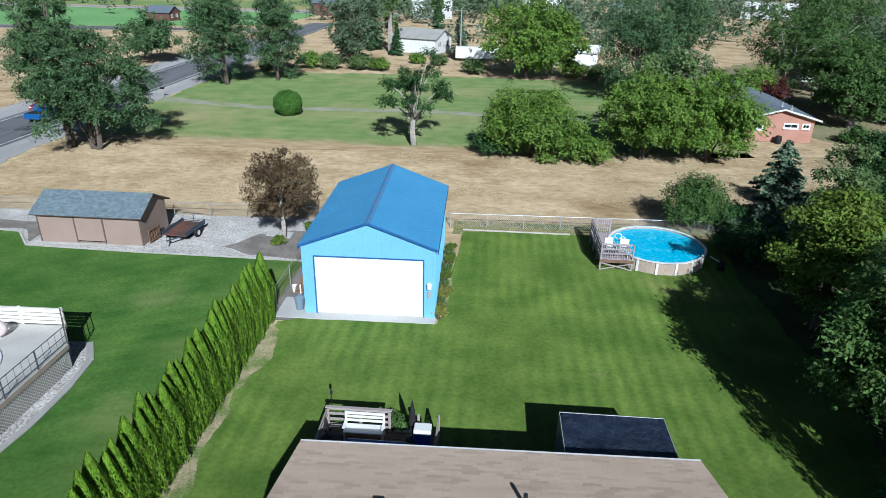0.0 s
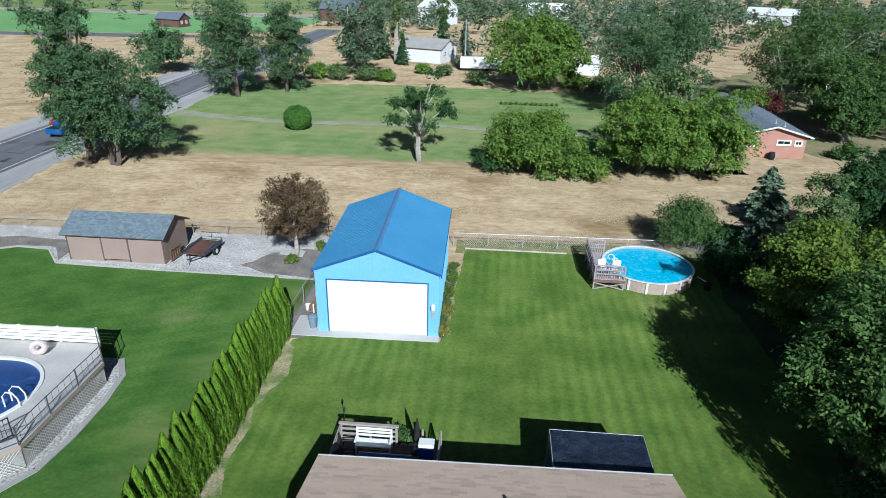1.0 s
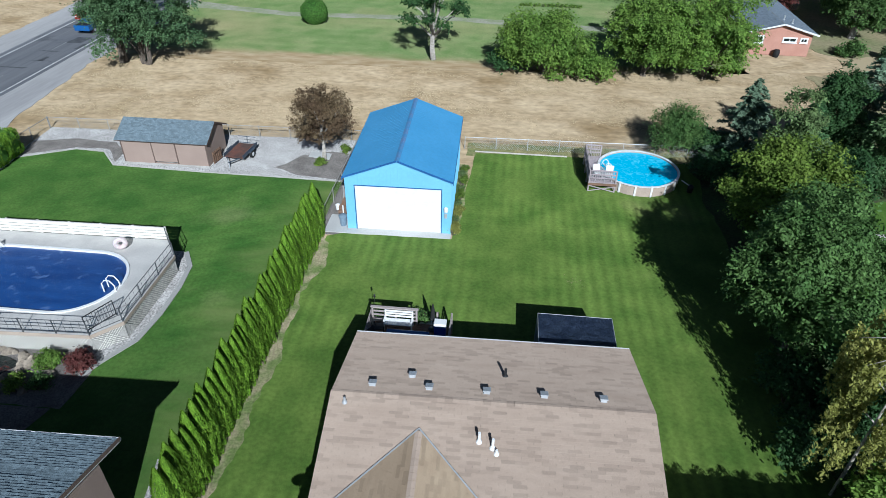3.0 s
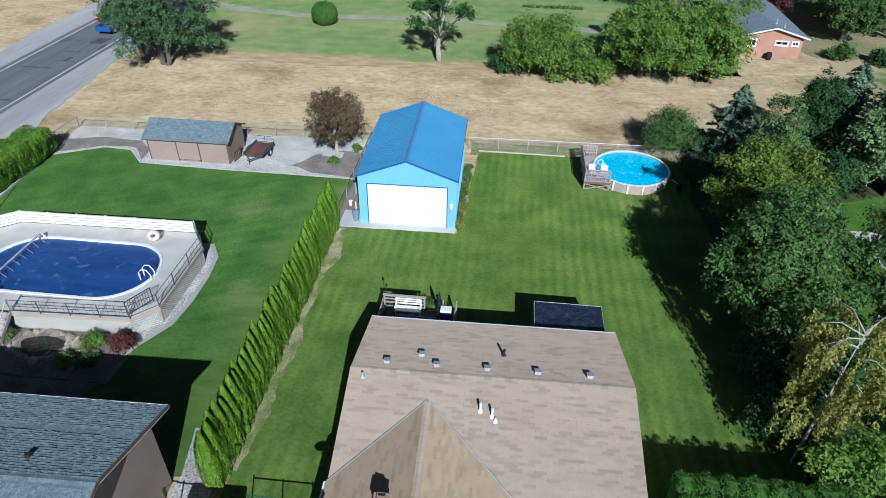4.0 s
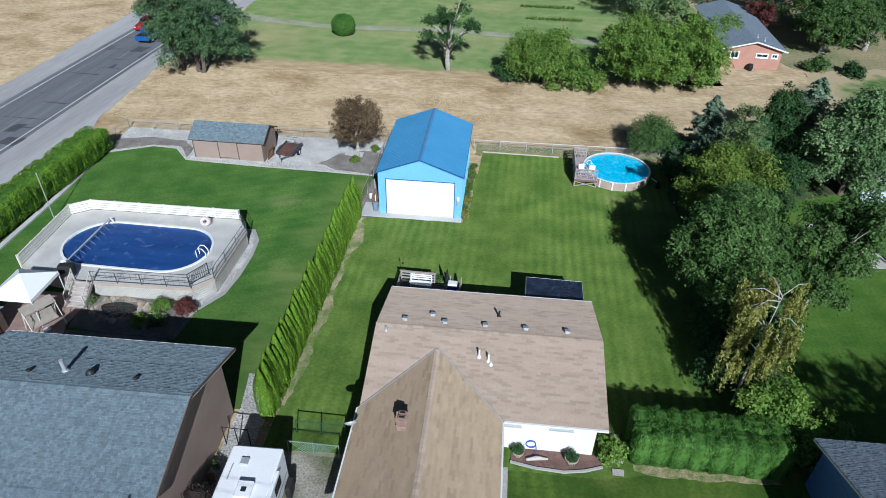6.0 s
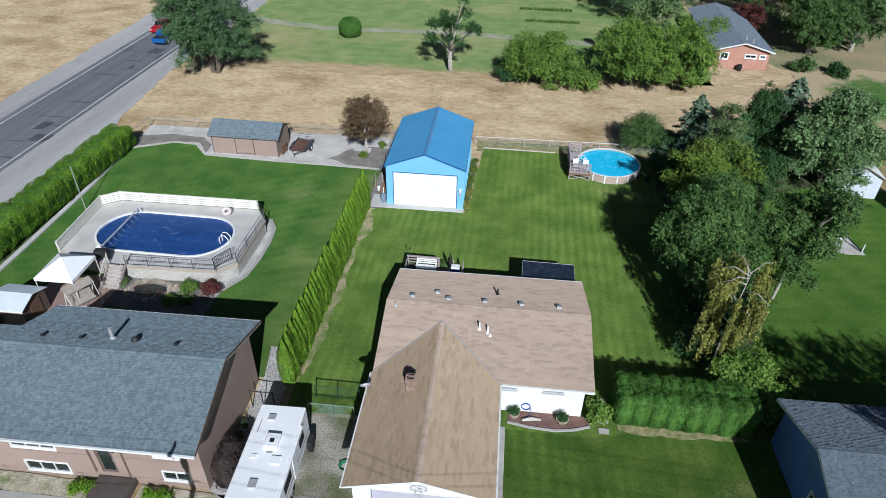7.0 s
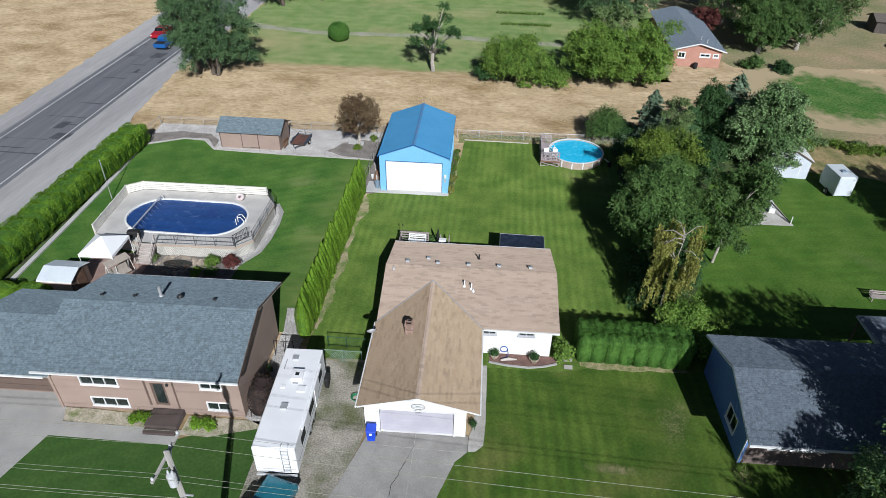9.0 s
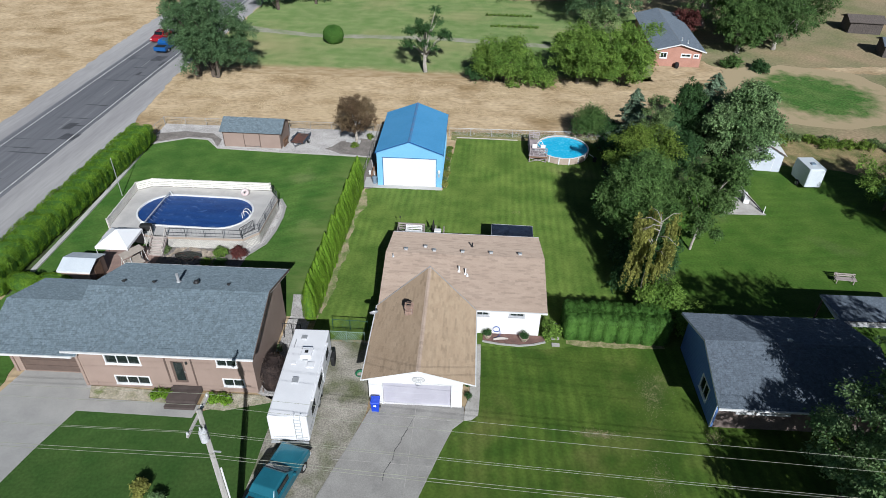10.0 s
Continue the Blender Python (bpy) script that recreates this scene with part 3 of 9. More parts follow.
sheet("weed_strip", [(1.96, 41.50), (10.06, 42.16), (22.20, 42.15), (22.20, 44.47), (1.96, 43.80)], 0.008, M_WEEDS, "strip of dry weeds along the wire fence", "grass strip", amount=0.1, seed=26)
sheet("side_strip", [(-6.87, 28.90), (-5.09, 28.94), (-5.09, 36.10), (-6.87, 36.05)], 0.009, M_GRAVEL_D, "bare earth strip beside the blue garage", "ground", amount=0.04, seed=27)
sheet("garage_bed", [(1.75, 29.9), (2.3, 29.9), (2.4, 34), (2.25, 39.8), (1.6, 39.8)], 0.024, M_STRAW_BED, "strip of dry grass along the garage wall", "planting bed", amount=0.12, seed=61, step=0.3)
sheet("hedge_soil", [(-7.56, 7.03), (-6.37, 7.05), (-6.28, 13.80), (-6.33, 19.77), (-6.23, 25.24), (-6.37, 29.11), (-7.56, 29.08)], 0.02, M_WEEDS, "bare soil strip under the cedar hedge", "ground", amount=0.1, seed=28)
sheet("bare_strip", [(-6.62, 8.83), (-6.08, 8.84), (-5.98, 10.83), (-5.63, 12.42), (-6.03, 14.31), (-5.88, 16.99), (-5.68, 17.79), (-6.03, 19.77), (-5.83, 21.27), (-5.98, 22.76), (-5.54, 24.75), (-5.49, 26.35), (-5.78, 27.93), (-6.18, 28.52), (-6.62, 28.51)], 0.024, M_BARE, "bare dry strip along the cedar hedge", "ground", amount=0.22, seed=60, step=0.15, depth=0.02)
sheet("parking_strip", [(-7.07, -39.86), (-2.81, -39.91), (-2.81, -8.04), (-0.83, -0.95), (-0.83, 5.87), (-6.87, 5.80), (-7.07, -0.12)], 0.010, M_DIRT_GRAVEL, "packed gravel strip where the trailer is parked", "driveway", amount=0.05, seed=29)
sheet("gravel_side", [(-8.64, 0.26), (-6.87, -0.51), (-6.87, 11.01), (-9.04, 10.98), (-8.54, 8.41)], 0.022, M_GRAVEL, "pale gravel strip beside the brown wall", "gravel", amount=0.05, seed=30)
sheet("front_bed", [(-20.58, -1.23), (-14.04, -1.17), (-14.04, -0.09), (-20.58, -0.15)], 0.02, M_RIVER, "pale river-stone bed below the windows", "planting bed", amount=0.05, seed=31)
sheet("front_bed_east", [(-12.18, -1.45), (-10.41, -1.44), (-7.26, -0.42), (-7.26, 0.08), (-12.18, 0.03)], 0.022, M_RIVER, "pale river-stone bed by the entrance", "planting bed", amount=0.05, seed=32)
sheet("driveway_main", [(-0.78, -0.90), (-0.48, 0.15), (5.73, 0.36), (5.73, -0.84), (5.05, -1.60), (4.35, -3.61), (3.35, -6.81), (2.45, -11.01), (1.76, -20.00), (1.56, -39.96), (-4.89, -39.88), (-4.30, -14.02), (-2.67, -7.24), (-1.52, -3.45)], 0.04, M_CONC_M, "pale concrete driveway with a dark crack", "driveway", amount=0.02, seed=33, step=0.4)
sheet("front_walk", [(5.77, -0.84), (6.25, -0.74), (6.70, -0.28), (6.77, 1.52), (6.67, 6.52), (5.95, 6.51), (6.05, 1.41), (5.77, 0.31)], 0.035, M_CONC_D, "curved concrete walk beside the garage wing", "path", amount=0.01, seed=34, step=0.4)
sheet("driveway_west", [(-25.72, 0.88), (-20.77, 0.93), (-19.90, -1.23), (-20.19, -2.41), (-21.16, -5.68), (-23.10, -14.06), (-23.49, -39.66), (-30.73, -39.57), (-28.32, -10.14)], 0.03, M_CONC, "clean pale concrete driveway", "driveway", amount=0.0, seed=35)
sheet("front_path_west", [(-20.19, -2.36), (-12.28, -2.25), (-12.18, -1.16), (-19.90, -1.25)], 0.032, M_CONC, "pale concrete path to the porch", "path", amount=0.0, seed=36)
sheet("plum_slab", [(-10.45, 39.5), (-8.7, 39.2), (-8.75, 40.2), (-10.5, 40.5)], 0.06, M_CONC_PALE, "pale slab under the plum tree", "slab", amount=0.0, seed=38)
sheet("garage_apron", [(-6.5, 29.15), (1.85, 29.3), (1.85, 29.95), (-5.1, 29.85), (-5.1, 31.3), (-6.5, 31.3)], 0.045, M_CONC_PALE, "pale concrete apron before the blue garage", "slab", amount=0.0, seed=37)
sheet("pool_gravel", [(-28.90, 17.34), (-21.55, 16.5), (-15.2, 16.7), (-14.75, 15.7), (-14.4, 16.6), (-13.5, 18.4), (-13.35, 20.6), (-13.4, 23.2), (-13.75, 24.6), (-14.6, 25.9), (-27.2, 25.5), (-28.9, 24.6)], 0.022, M_GRAVEL, "pale gravel ring round the raised pool deck", "gravel", amount=0.06, seed=38, step=0.4)
sheet("pond_bed", [(-22.33, 13.13), (-14.73, 13.07), (-14.53, 15.44), (-15.31, 16.91), (-22.13, 16.78)], 0.03, M_GRAVEL_D, "dark soil bed round the garden pond", "planting bed", amount=0.1, seed=39)
M_PATIO = mat("red_brown_patio", (0.36, 0.25, 0.21), (0.28, 0.19, 0.16), scale=1.2, fine=14, fine_amount=0.15, rough=0.85)
sheet("patio_west", [(-28.32, 8.51), (-21.06, 8.62), (-22.13, 12.94), (-22.33, 15.50), (-24.26, 16.45), (-27.36, 16.19)], 0.03, M_PATIO, "red-brown patio below the pool deck", "patio", amount=0.0, seed=40)
# mulch material here darkens the paving to the house shadow's tone
sheet("stone_walk_west", [(-21.06, 8.62), (-16.68, 8.68), (-15.22, 13.06), (-22.13, 12.94)], 0.028, M_GRAVEL_D, "patio behind the house, coloured dark for the house's shadow", "patio", amount=0.0, seed=41)
M_MULCH = mat("red_bark_mulch", (0.2, 0.115, 0.095), (0.13, 0.078, 0.066), scale=1.5, fine=14, fine_amount=0.3, rough=0.95, bump=0.02, bump_scale=25)
sheet("planter_bed", [(6.80, 6.92), (9.56, 6.66), (11.57, 7.24), (11.57, 7.89), (6.80, 7.82)], 0.06, M_MULCH, "red mulch bed below the white wall", "planting bed", amount=0.03, seed=42, step=0.4)
sheet("swing_pad", [(30.58, 27.62), (34.81, 27.83), (34.08, 33.60), (29.97, 33.38)], 0.05, M_CONC_D, "grey paved pad in the grass", "slab", amount=0.0, seed=43)

# kerb beside the road hedge, mortared edge stones round the lawn
def edging(name, pts, w, h, material, label):
    bm = B()
    for a, b in zip(pts, pts[1:]):
        a, b = Vector((*a, 0)), Vector((*b, 0))
        s = Vector((-(b - a).y, (b - a).x, 0)).normalized() * w / 2
        prism(bm, [(a - s)[:2], (b - s)[:2], (b + s)[:2], (a + s)[:2]][::1], -0.05, h)
    return tagged(part(name, bm, material), label, "edging", kind="structure")


edging("hedge_kerb", [(-32.07, 11.79), (-32.26, 19.24), (-32.65, 29.02), (-33.22, 36.06)], 0.42, 0.14, M_CONC_PALE, "pale concrete kerb under the roadside hedge")
edging("lawn_edging", [(-33.13, 36.36), (-29.28, 38.43), (-26.83, 38.26), (-24.94, 36.21), (-17.66, 35.98), (-11.79, 35.96), (-6.97, 35.90)], 0.12, 0.07, M_CONC_D, "grey edging between lawn and gravel")
edging("pool_edging", [(-15.0, 15.1), (-14.6, 16.1), (-13.55, 17.9), (-13.3, 20.0), (-13.3, 22.4), (-13.55, 24.4), (-14.4, 25.8)], 0.3, 0.06, M_CONC, "pale curved edging round the pool gravel")
edging("planter_edging", [(6.77, 6.87), (8.05, 6.66), (9.56, 6.61), (10.66, 6.83), (11.57, 7.19)], 0.12, 0.12, M_CONC, "pale edging of the mulch bed")
bm = B()
rng = random.Random(3)
p = Vector((2.48, -0.72, 0))
for k in range(30):
    q = p + Vector((rng.uniform(-0.08, 0.05) - 0.035, -0.17, 0))
    w = rng.uniform(0.006, 0.024) if k > 4 else 0.006
    prism(bm, [(p.x - w, p.y), (q.x - w, q.y - 0.02), (q.x + w, q.y - 0.02), (p.x + w, p.y)], 0.038, 0.046)
    p = q
tagged(part("driveway_crack", bm, M_CRACK), "dark tarred crack across the concrete", "crack", kind="structure")
bm = B()
box(bm, 2.44, 2.47, -8.5, 0.3, 0.036, 0.043)
box(bm, -0.8, 5.6, -0.93, -0.9, 0.036, 0.043)
box(bm, -2.3, 4.0, -4.6, -4.57, 0.036, 0.043)
tagged(part("driveway_joints", bm, M_CONC_D), "tooled joints in the concrete driveway", "joint", kind="structure")

M_STRAW = mat("straw_fringe", (0.30, 0.26, 0.15), (0.14, 0.16, 0.06), scale=2.5, fine=12, fine_amount=0.3, rough=0.95, spec=0.1)
sheet("straw_fringe", [(13.18, 7.21), (14.69, 7.08), (16.92, 7.06), (18.74, 7.24), (20.57, 7.41), (20.57, 7.92), (13.18, 7.81)], 0.02, M_STRAW, "dry straw fringe under the thick hedge", "ground", amount=0.12, seed=81, step=0.2)
# soil colour taken down to the shade under the trees and the hedge
M_SHADE_SOIL = mat("shade_darkened_soil", (0.05, 0.055, 0.03), (0.06, 0.095, 0.03), scale=0.6, fine=7, fine_amount=0.35, rough=0.95, bump=0.03, bump_scale=14, spec=0.1)
sheet("tree_soil", [(19.76, 10.73), (22.20, 10.26), (23.42, 16.34), (23.83, 24.43), (26.28, 30.55), (30.38, 36.74), (38.63, 41.05), (38.63, 47.16), (21.18, 46.56), (19.76, 42.48), (19.55, 34.41), (20.16, 26.36), (19.76, 18.29)], 0.022, M_SHADE_SOIL, "leafy soil under the boundary trees, darkened for their shade", "ground", amount=0.4, seed=50)
# dark sheet painted in for the shadow between hedge and kerb
sheet("road_hedge_soil", [(-36.19, 8.60), (-32.22, 8.65), (-32.41, 19.23), (-32.79, 29.02), (-33.41, 36.45), (-35.62, 37.36)], 0.018, M_SHADE_SOIL, "ground strip under the roadside hedge, coloured dark as its shadow", "ground", amount=0.05, seed=51)

# ---- buildings ----
def facing(x, y, z, rz):
    """Local frame of a wall: x along it, y into the wall, z up."""
    return pose(x, y, z, 0, 0, rz)


def wall(parent, name, length, height, material, m, holes=(), thick=0.18, gable=None):
    """A wall with real openings; gable: height of the peak above the wall, at the middle."""
    xs = sorted({0, length, *[h[0] for h in holes], *[h[0] + h[2] for h in holes]})
    zs = sorted({0, height, *[h[1] for h in holes], *[h[1] + h[3] for h in holes]})
    bm = B()
    for x0, x1 in zip(xs, xs[1:]):
        for z0, z1 in zip(zs, zs[1:]):
            cx, cz = (x0 + x1) / 2, (z0 + z1) / 2
            if not any(h[0] < cx < h[0] + h[2] and h[1] < cz < h[1] + h[3] for h in holes):
                box(bm, x0, x1, 0, thick, z0, z1, m)
    if gable:
        prism(bm, [(0, 0), (length, 0), (length / 2, gable)], 0, thick, m @ pose(0, thick, height, 90, 0, 0))
    bmesh.ops.remove_doubles(bm, verts=bm.verts[:], dist=0.0005)
    return part(name, bm, material, parent)


def window(parent, m, x, z, w, h, bars=1, frame_mat=None, rail=0.05, label="", cross=0):
    """A framed window in the opening; its panes are glass of their own."""
    frame_mat = frame_mat or M_WHITE
    bm = B()
    for a in ((x - 0.03, x + rail, z - 0.03, z + h + 0.03), (x + w - rail, x + w + 0.03, z - 0.03, z + h + 0.03), (x + rail, x + w - rail, z - 0.03, z + rail), (x + rail, x + w - rail, z + h - rail, z + h + 0.03)):
        box(bm, a[0], a[1], -0.05, 0.1, a[2], a[3], m)
    win = part("window", bm, frame_mat, parent, label or "white-framed window")
    n = bars + 1
    for k in range(n):
        px0, px1 = x + rail + (w - 2 * rail) * k / n, x + rail + (w - 2 * rail) * (k + 1) / n
        part("pane", box(B(), px0 + 0.02, px1 - 0.02, 0.02, 0.035, z + rail, z + h - rail, m), M_GLASS, win)
        if k:
            part("mullion", box(B(), px0 - 0.025, px0 + 0.025, -0.03, 0.08, z + rail, z + h - rail, m), frame_mat, win)
    part("sill", box(B(), x - 0.06, x + w + 0.06, -0.1, 0.04, z - 0.075, z - 0.032, m), frame_mat, win)
    return win


TAB = {}


def tab_mesh(material, w, e):
    key = (material.name, w, e)
    if key not in TAB:
        bm = box(B(), 0, w, 0, e * 1.35, 0, 0.008)
        for v in bm.verts:
            if v.co.y > 0.01:
                v.co.z -= 0.006
        me = bpy.data.meshes.new("shingle")
        bm.to_mesh(me)
        bm.free()
        me.materials.append(material)
        TAB[key] = me
    return TAB[key]


def roof_plane(parent, o, u, v, lo, hi, slope_len, kinds, picked=0, pick_from=0.3, width=0.32, e=0.145, seed=1, thick=0.13, edge=None, butt=0.005):
    """One slope of a roof: a deck with courses of shingles. o: the eave's start; u along the eave, v up the slope;
    lo, hi: where the slope starts and ends along u, at the eave and at the top."""
    material, single = kinds
    o, u, v = Vector(o), Vector(u).normalized(), Vector(v).normalized()
    n = u.cross(v).normalized()
    c = [o + u * lo[0], o + u * hi[0], o + u * hi[1] + v * slope_len, o + u * lo[1] + v * slope_len]
    bm = B()
    top, bot = [bm.verts.new(p) for p in c], [bm.verts.new(p - n * thick) for p in c]
    bm.faces.new(top)
    bm.faces.new(bot[::-1])
    for i in range(4):
        bm.faces.new((bot[i], bot[(i + 1) % 4], top[(i + 1) % 4], top[i]))
    bmesh.ops.remove_doubles(bm, verts=bm.verts[:], dist=0.001)
    roof = part("roof", bm, edge or M_FASCIA_W, parent)
    roof.data.materials.append(M_DECKING)
    for poly in roof.data.polygons:
        poly.material_index = 1 if poly.normal.dot(n) > 0.9 else 0
    rr = random.Random(seed)
    rows = int(slope_len / e)
    rot = Matrix((u, v, n)).transposed().to_4x4()
    loose, made = [], 0
    first = int(rows * pick_from)
    for r in range(rows):
        s = r * e
        f = (s + e * 0.5) / slope_len
        a, b = lo[0] + (lo[1] - lo[0]) * f, hi[0] + (hi[1] - hi[0]) * f
        x = a - (r % 2) * width * 0.5 - rr.uniform(0, 0.1)
        while x < b:
            x0, x1 = max(x, a), min(x + width, b)
            if x1 - x0 > 0.03:
                p = o + u * x0 + v * (s - 0.015) + n * 0.004
                if made < picked and r >= first and x1 - x0 > width * 0.98:
                    ob = new("shingle", tab_mesh(single, round(width - 0.005, 3), e))
                    ob.parent = roof
                    ob.matrix_basis = Matrix.Translation(p + n * 0.001) @ rot
                    made += 1
                else:
                    loose.append((p, x1 - x0 - 0.005, butt * rr.uniform(0.6, 1.4)))
            x += width
    P = np.array([p for p, _, _ in loose])
    W = np.array([w for _, w, _ in loose])[:, None]
    T = np.array([t for _, _, t in loose])[:, None]
    U, V, Nn = np.array(u), np.array(v), np.array(n)
    a0, a1 = P + Nn * T, P + U * W + Nn * T
    b0, b1 = P + V * e * 1.3 + Nn * 0.002, P + U * W + V * e * 1.3 + Nn * 0.002
    tops = np.stack([a0, a1, b1, b0], 1)
    co = np.concatenate([tops, np.stack([P - Nn * 0.004, P + U * W - Nn * 0.004, a1, a0], 1)], 1)
    k = len(P)
    me = bpy.data.meshes.new("shingles")
    vert = np.concatenate([np.stack([a0, a1, b1, b0], 1), np.stack([P - Nn * 0.004, P + U * W - Nn * 0.004], 1)], 1)
    base = np.arange(k)[:, None] * 6
    faces = np.concatenate([base + np.array([0, 1, 2, 3]), base + np.array([4, 5, 1, 0])], 0)
    me.vertices.add(6 * k)
    me.vertices.foreach_set("co", vert.astype(np.float32).ravel())
    me.loops.add(8 * k)
    me.loops.foreach_set("vertex_index", faces.astype(np.int32).ravel())
    me.polygons.add(2 * k)
    me.polygons.foreach_set("loop_start", np.arange(0, 8 * k, 4, dtype=np.int32))
    me.update(calc_edges=True)
    me.polygons.foreach_set("use_smooth", [False] * (2 * k))
    me.materials.append(material)
    ob = new("shingles", me)
    ob.parent, ob["kind"] = roof, "stuff"
    return roof


def ridge_cap(parent, a, b, slope, material, w=0.14):
    """Folded cap shingles along a ridge, one piece each."""
    a, b = Vector(a), Vector(b)
    L, d = (b - a).length, (b - a).normalized()
    n = max(2, int(L / 0.3))
    bm = B()
    for sgn in (-1, 1):
        bm.faces.new([bm.verts.new(q) for q in ((0, 0, 0.03), (L / n - 0.006, 0, 0.022), (L / n - 0.006, sgn * w, 0.015 - slope * w), (0, sgn * w, 0.023 - slope * w))])
    bmesh.ops.remove_doubles(bm, verts=bm.verts[:], dist=0.0005)
    me = bpy.data.meshes.new("ridge_shingle")
    bm.to_mesh(me)
    bm.free()
    me.materials.append(material)
    for k in range(n):
        o = new("ridge_shingle", me)
        o.parent = parent
        p = a + d * (L * k / n)
        o.matrix_basis = pose(p.x, p.y, p.z, 0, 0, math.degrees(math.atan2(d.y, d.x)))


def strip(bm, a, b, w, t, up=(0, 0, 1)):
    """A flat bar from a to b, w wide and t thick."""
    a, b = Vector(a), Vector(b)
    d = (b - a).normalized()
    s = d.cross(Vector(up)).normalized() * (w / 2)
    n = s.cross(d).normalized() * t
    vs = [bm.verts.new(p) for p in (a - s, a + s, b + s, b - s, a - s + n, a + s + n, b + s + n, b - s + n)]
    for f in ((3, 2, 1, 0), (4, 5, 6, 7), (0, 1, 5, 4), (1, 2, 6, 5), (2, 3, 7, 6), (3, 0, 4, 7)):
        bm.faces.new([vs[i] for i in f])
    return bm


def vent_box(parent, x, y, z, slope, material, s=0.25):
    """A low square roof vent with a hood, on a slope that falls along +y (slope > 0) or -y."""
    m = Matrix.Translation((x, y, z)) @ Matrix.Rotation(-math.atan(slope), 4, "X")
    bm = box(B(), -s / 2, s / 2, -s / 2, s / 2, -0.02, 0.1, m)
    box(bm, -s * 0.62, s * 0.62, -s * 0.62, s * 0.62, 0.1, 0.14, m)
    return part("roof_vent", bm, material, parent, "small galvanised roof vent")


def pipe_vent(parent, x, y, z, h, r, material, label=""):
    bm = tube(B(), [(x, y, z - 0.1), (x, y, z + h)], r, 10)
    p = part("vent_pipe", bm, material, parent, label)
    part("flashing", lathe(B(), [(r * 2.6, -0.05), (r * 1.3, 0.1)], 12, pose(x, y, z)), material, p)
    return p


def turned(x, y, degrees):
    """Turns what is built along the axes about the upright line at (x, y)."""
    return pose(x, y, 0, 0, 0, degrees) @ Matrix.Translation((-x, -y, 0))


# the tan-roofed house
E0, SL = 2.92, 0.275
RX0, RX1, RY0, RY1 = -1.28, 11.33, 7.12, 16.98
RYM = (RY0 + RY1) / 2
ZR = E0 + (RYM - RY0) * SL
WX0, WX1, WY0 = -1.33, 6.03, -0.35
WXM = (WX0 + WX1) / 2
ZW = E0 + (WXM - WX0) * SL
WYT = RY0 + (ZW - E0) / SL
house = thing("house", "white single-storey house with a tan shingle roof and garage wing", "house")
house.matrix_basis = turned(5, 12.1, 1.4)
m_front = facing(5.6, 7.75, 0, 0)
M_FRAME_GREY = mat("pale_grey_frame", (0.47, 0.48, 0.5), (0.42, 0.43, 0.45), scale=2, rough=0.6)
fh = [(0.45, 1.86, 1.0, 0.55), (2.98, 1.88, 1.15, 0.55)]
wall(house, "wall", 5.35, 2.75, M_SIDING_W, m_front, fh)
for h in fh:
    window(house, m_front, *h, frame_mat=M_FRAME_GREY, rail=0.09, label="grey-framed window")
wall(house, "wall", 12.05, 2.75, M_SIDING_W, facing(10.95, 16.4, 0, 180), [(2.2, 0.9, 1.5, 1.1), (8.0, 0.2, 1.8, 2.0)])
window(house, facing(10.95, 16.4, 0, 180), 2.2, 0.9, 1.5, 1.1)
window(house, facing(10.95, 16.4, 0, 180), 8.0, 0.2, 1.8, 2.0)
wall(house, "wall", 8.28, 2.75, M_SIDING_W, facing(10.95, 7.93, 0, 90), gable=8.5 / 2 * SL)
wall(house, "wall", 8.18, 2.75, M_SIDING_W, facing(-1.1, 16.22, 0, -90), gable=8.5 / 2 * SL)
wall(house, "wall", 7.5, 2.75, M_SIDING_W, facing(-1.0, 7.93, 0, -90))
wall(house, "wall", 7.5, 2.75, M_SIDING_W, facing(5.26, 0.43, 0, 90))
GD = [(0.95, 0.05, 4.58, 2.1)]
m_gar = facing(-1.02, 0.25, 0, 0)
wall(house, "wall", 6.28, 2.75, M_SIDING_W, m_gar, GD, gable=6.28 / 2 * SL)
door = part("garage_door", bbox(-0.07, 4.51, 0.37, 0.42, 0.05, 2.15, 0.01), M_GARDOOR, house, "lavender-grey panelled garage door")
for r in range(4):
    part("door_panel", bbox(-0.02, 4.46, 0.364, 0.375, 0.09 + r * 0.52, 0.57 + r * 0.52, 0.004), M_GARDOOR, door)
bm = box(B(), -0.18, -0.07, 0.2, 0.35, 0.04, 2.26)
box(bm, 4.51, 4.62, 0.2, 0.35, 0.04, 2.26)
box(bm, -0.07, 4.51, 0.2, 0.35, 2.15, 2.26)
part("door_frame", bm, M_FASCIA_W, house)
# roofs
sl = math.hypot(RYM - RY0, ZR - E0)
roof_plane(house, (RX0, RY0, E0), (1, 0, 0), (0, 1, SL), (0, 0), (RX1 - RX0, RX1 - RX0), sl, SH_TAN, picked=260, pick_from=0.62, seed=2, width=0.5)
roof_plane(house, (RX1, RY1, E0), (-1, 0, 0), (0, -1, SL), (0, 0), (RX1 - RX0, RX1 - RX0), sl, SH_TAN, picked=260, pick_from=0.3, seed=3, width=0.5)
sw = math.hypot(WXM - WX0, ZW - E0)
roof_plane(house, (WX0, RY0, E0 + 0.03), (0, -1, 0), (1, 0, SL), (0, -(WYT - RY0)), (RY0 - WY0, RY0 - WY0), sw, SH_WING_SHADE, picked=200, pick_from=0.5, seed=4, width=0.55)
roof_plane(house, (WX1, WY0, E0 + 0.03), (0, 1, 0), (-1, 0, SL), (0, 0), (RY0 - WY0, WYT - WY0), sw, SH_TAN_Y, picked=200, pick_from=0.5, seed=5, width=0.6)
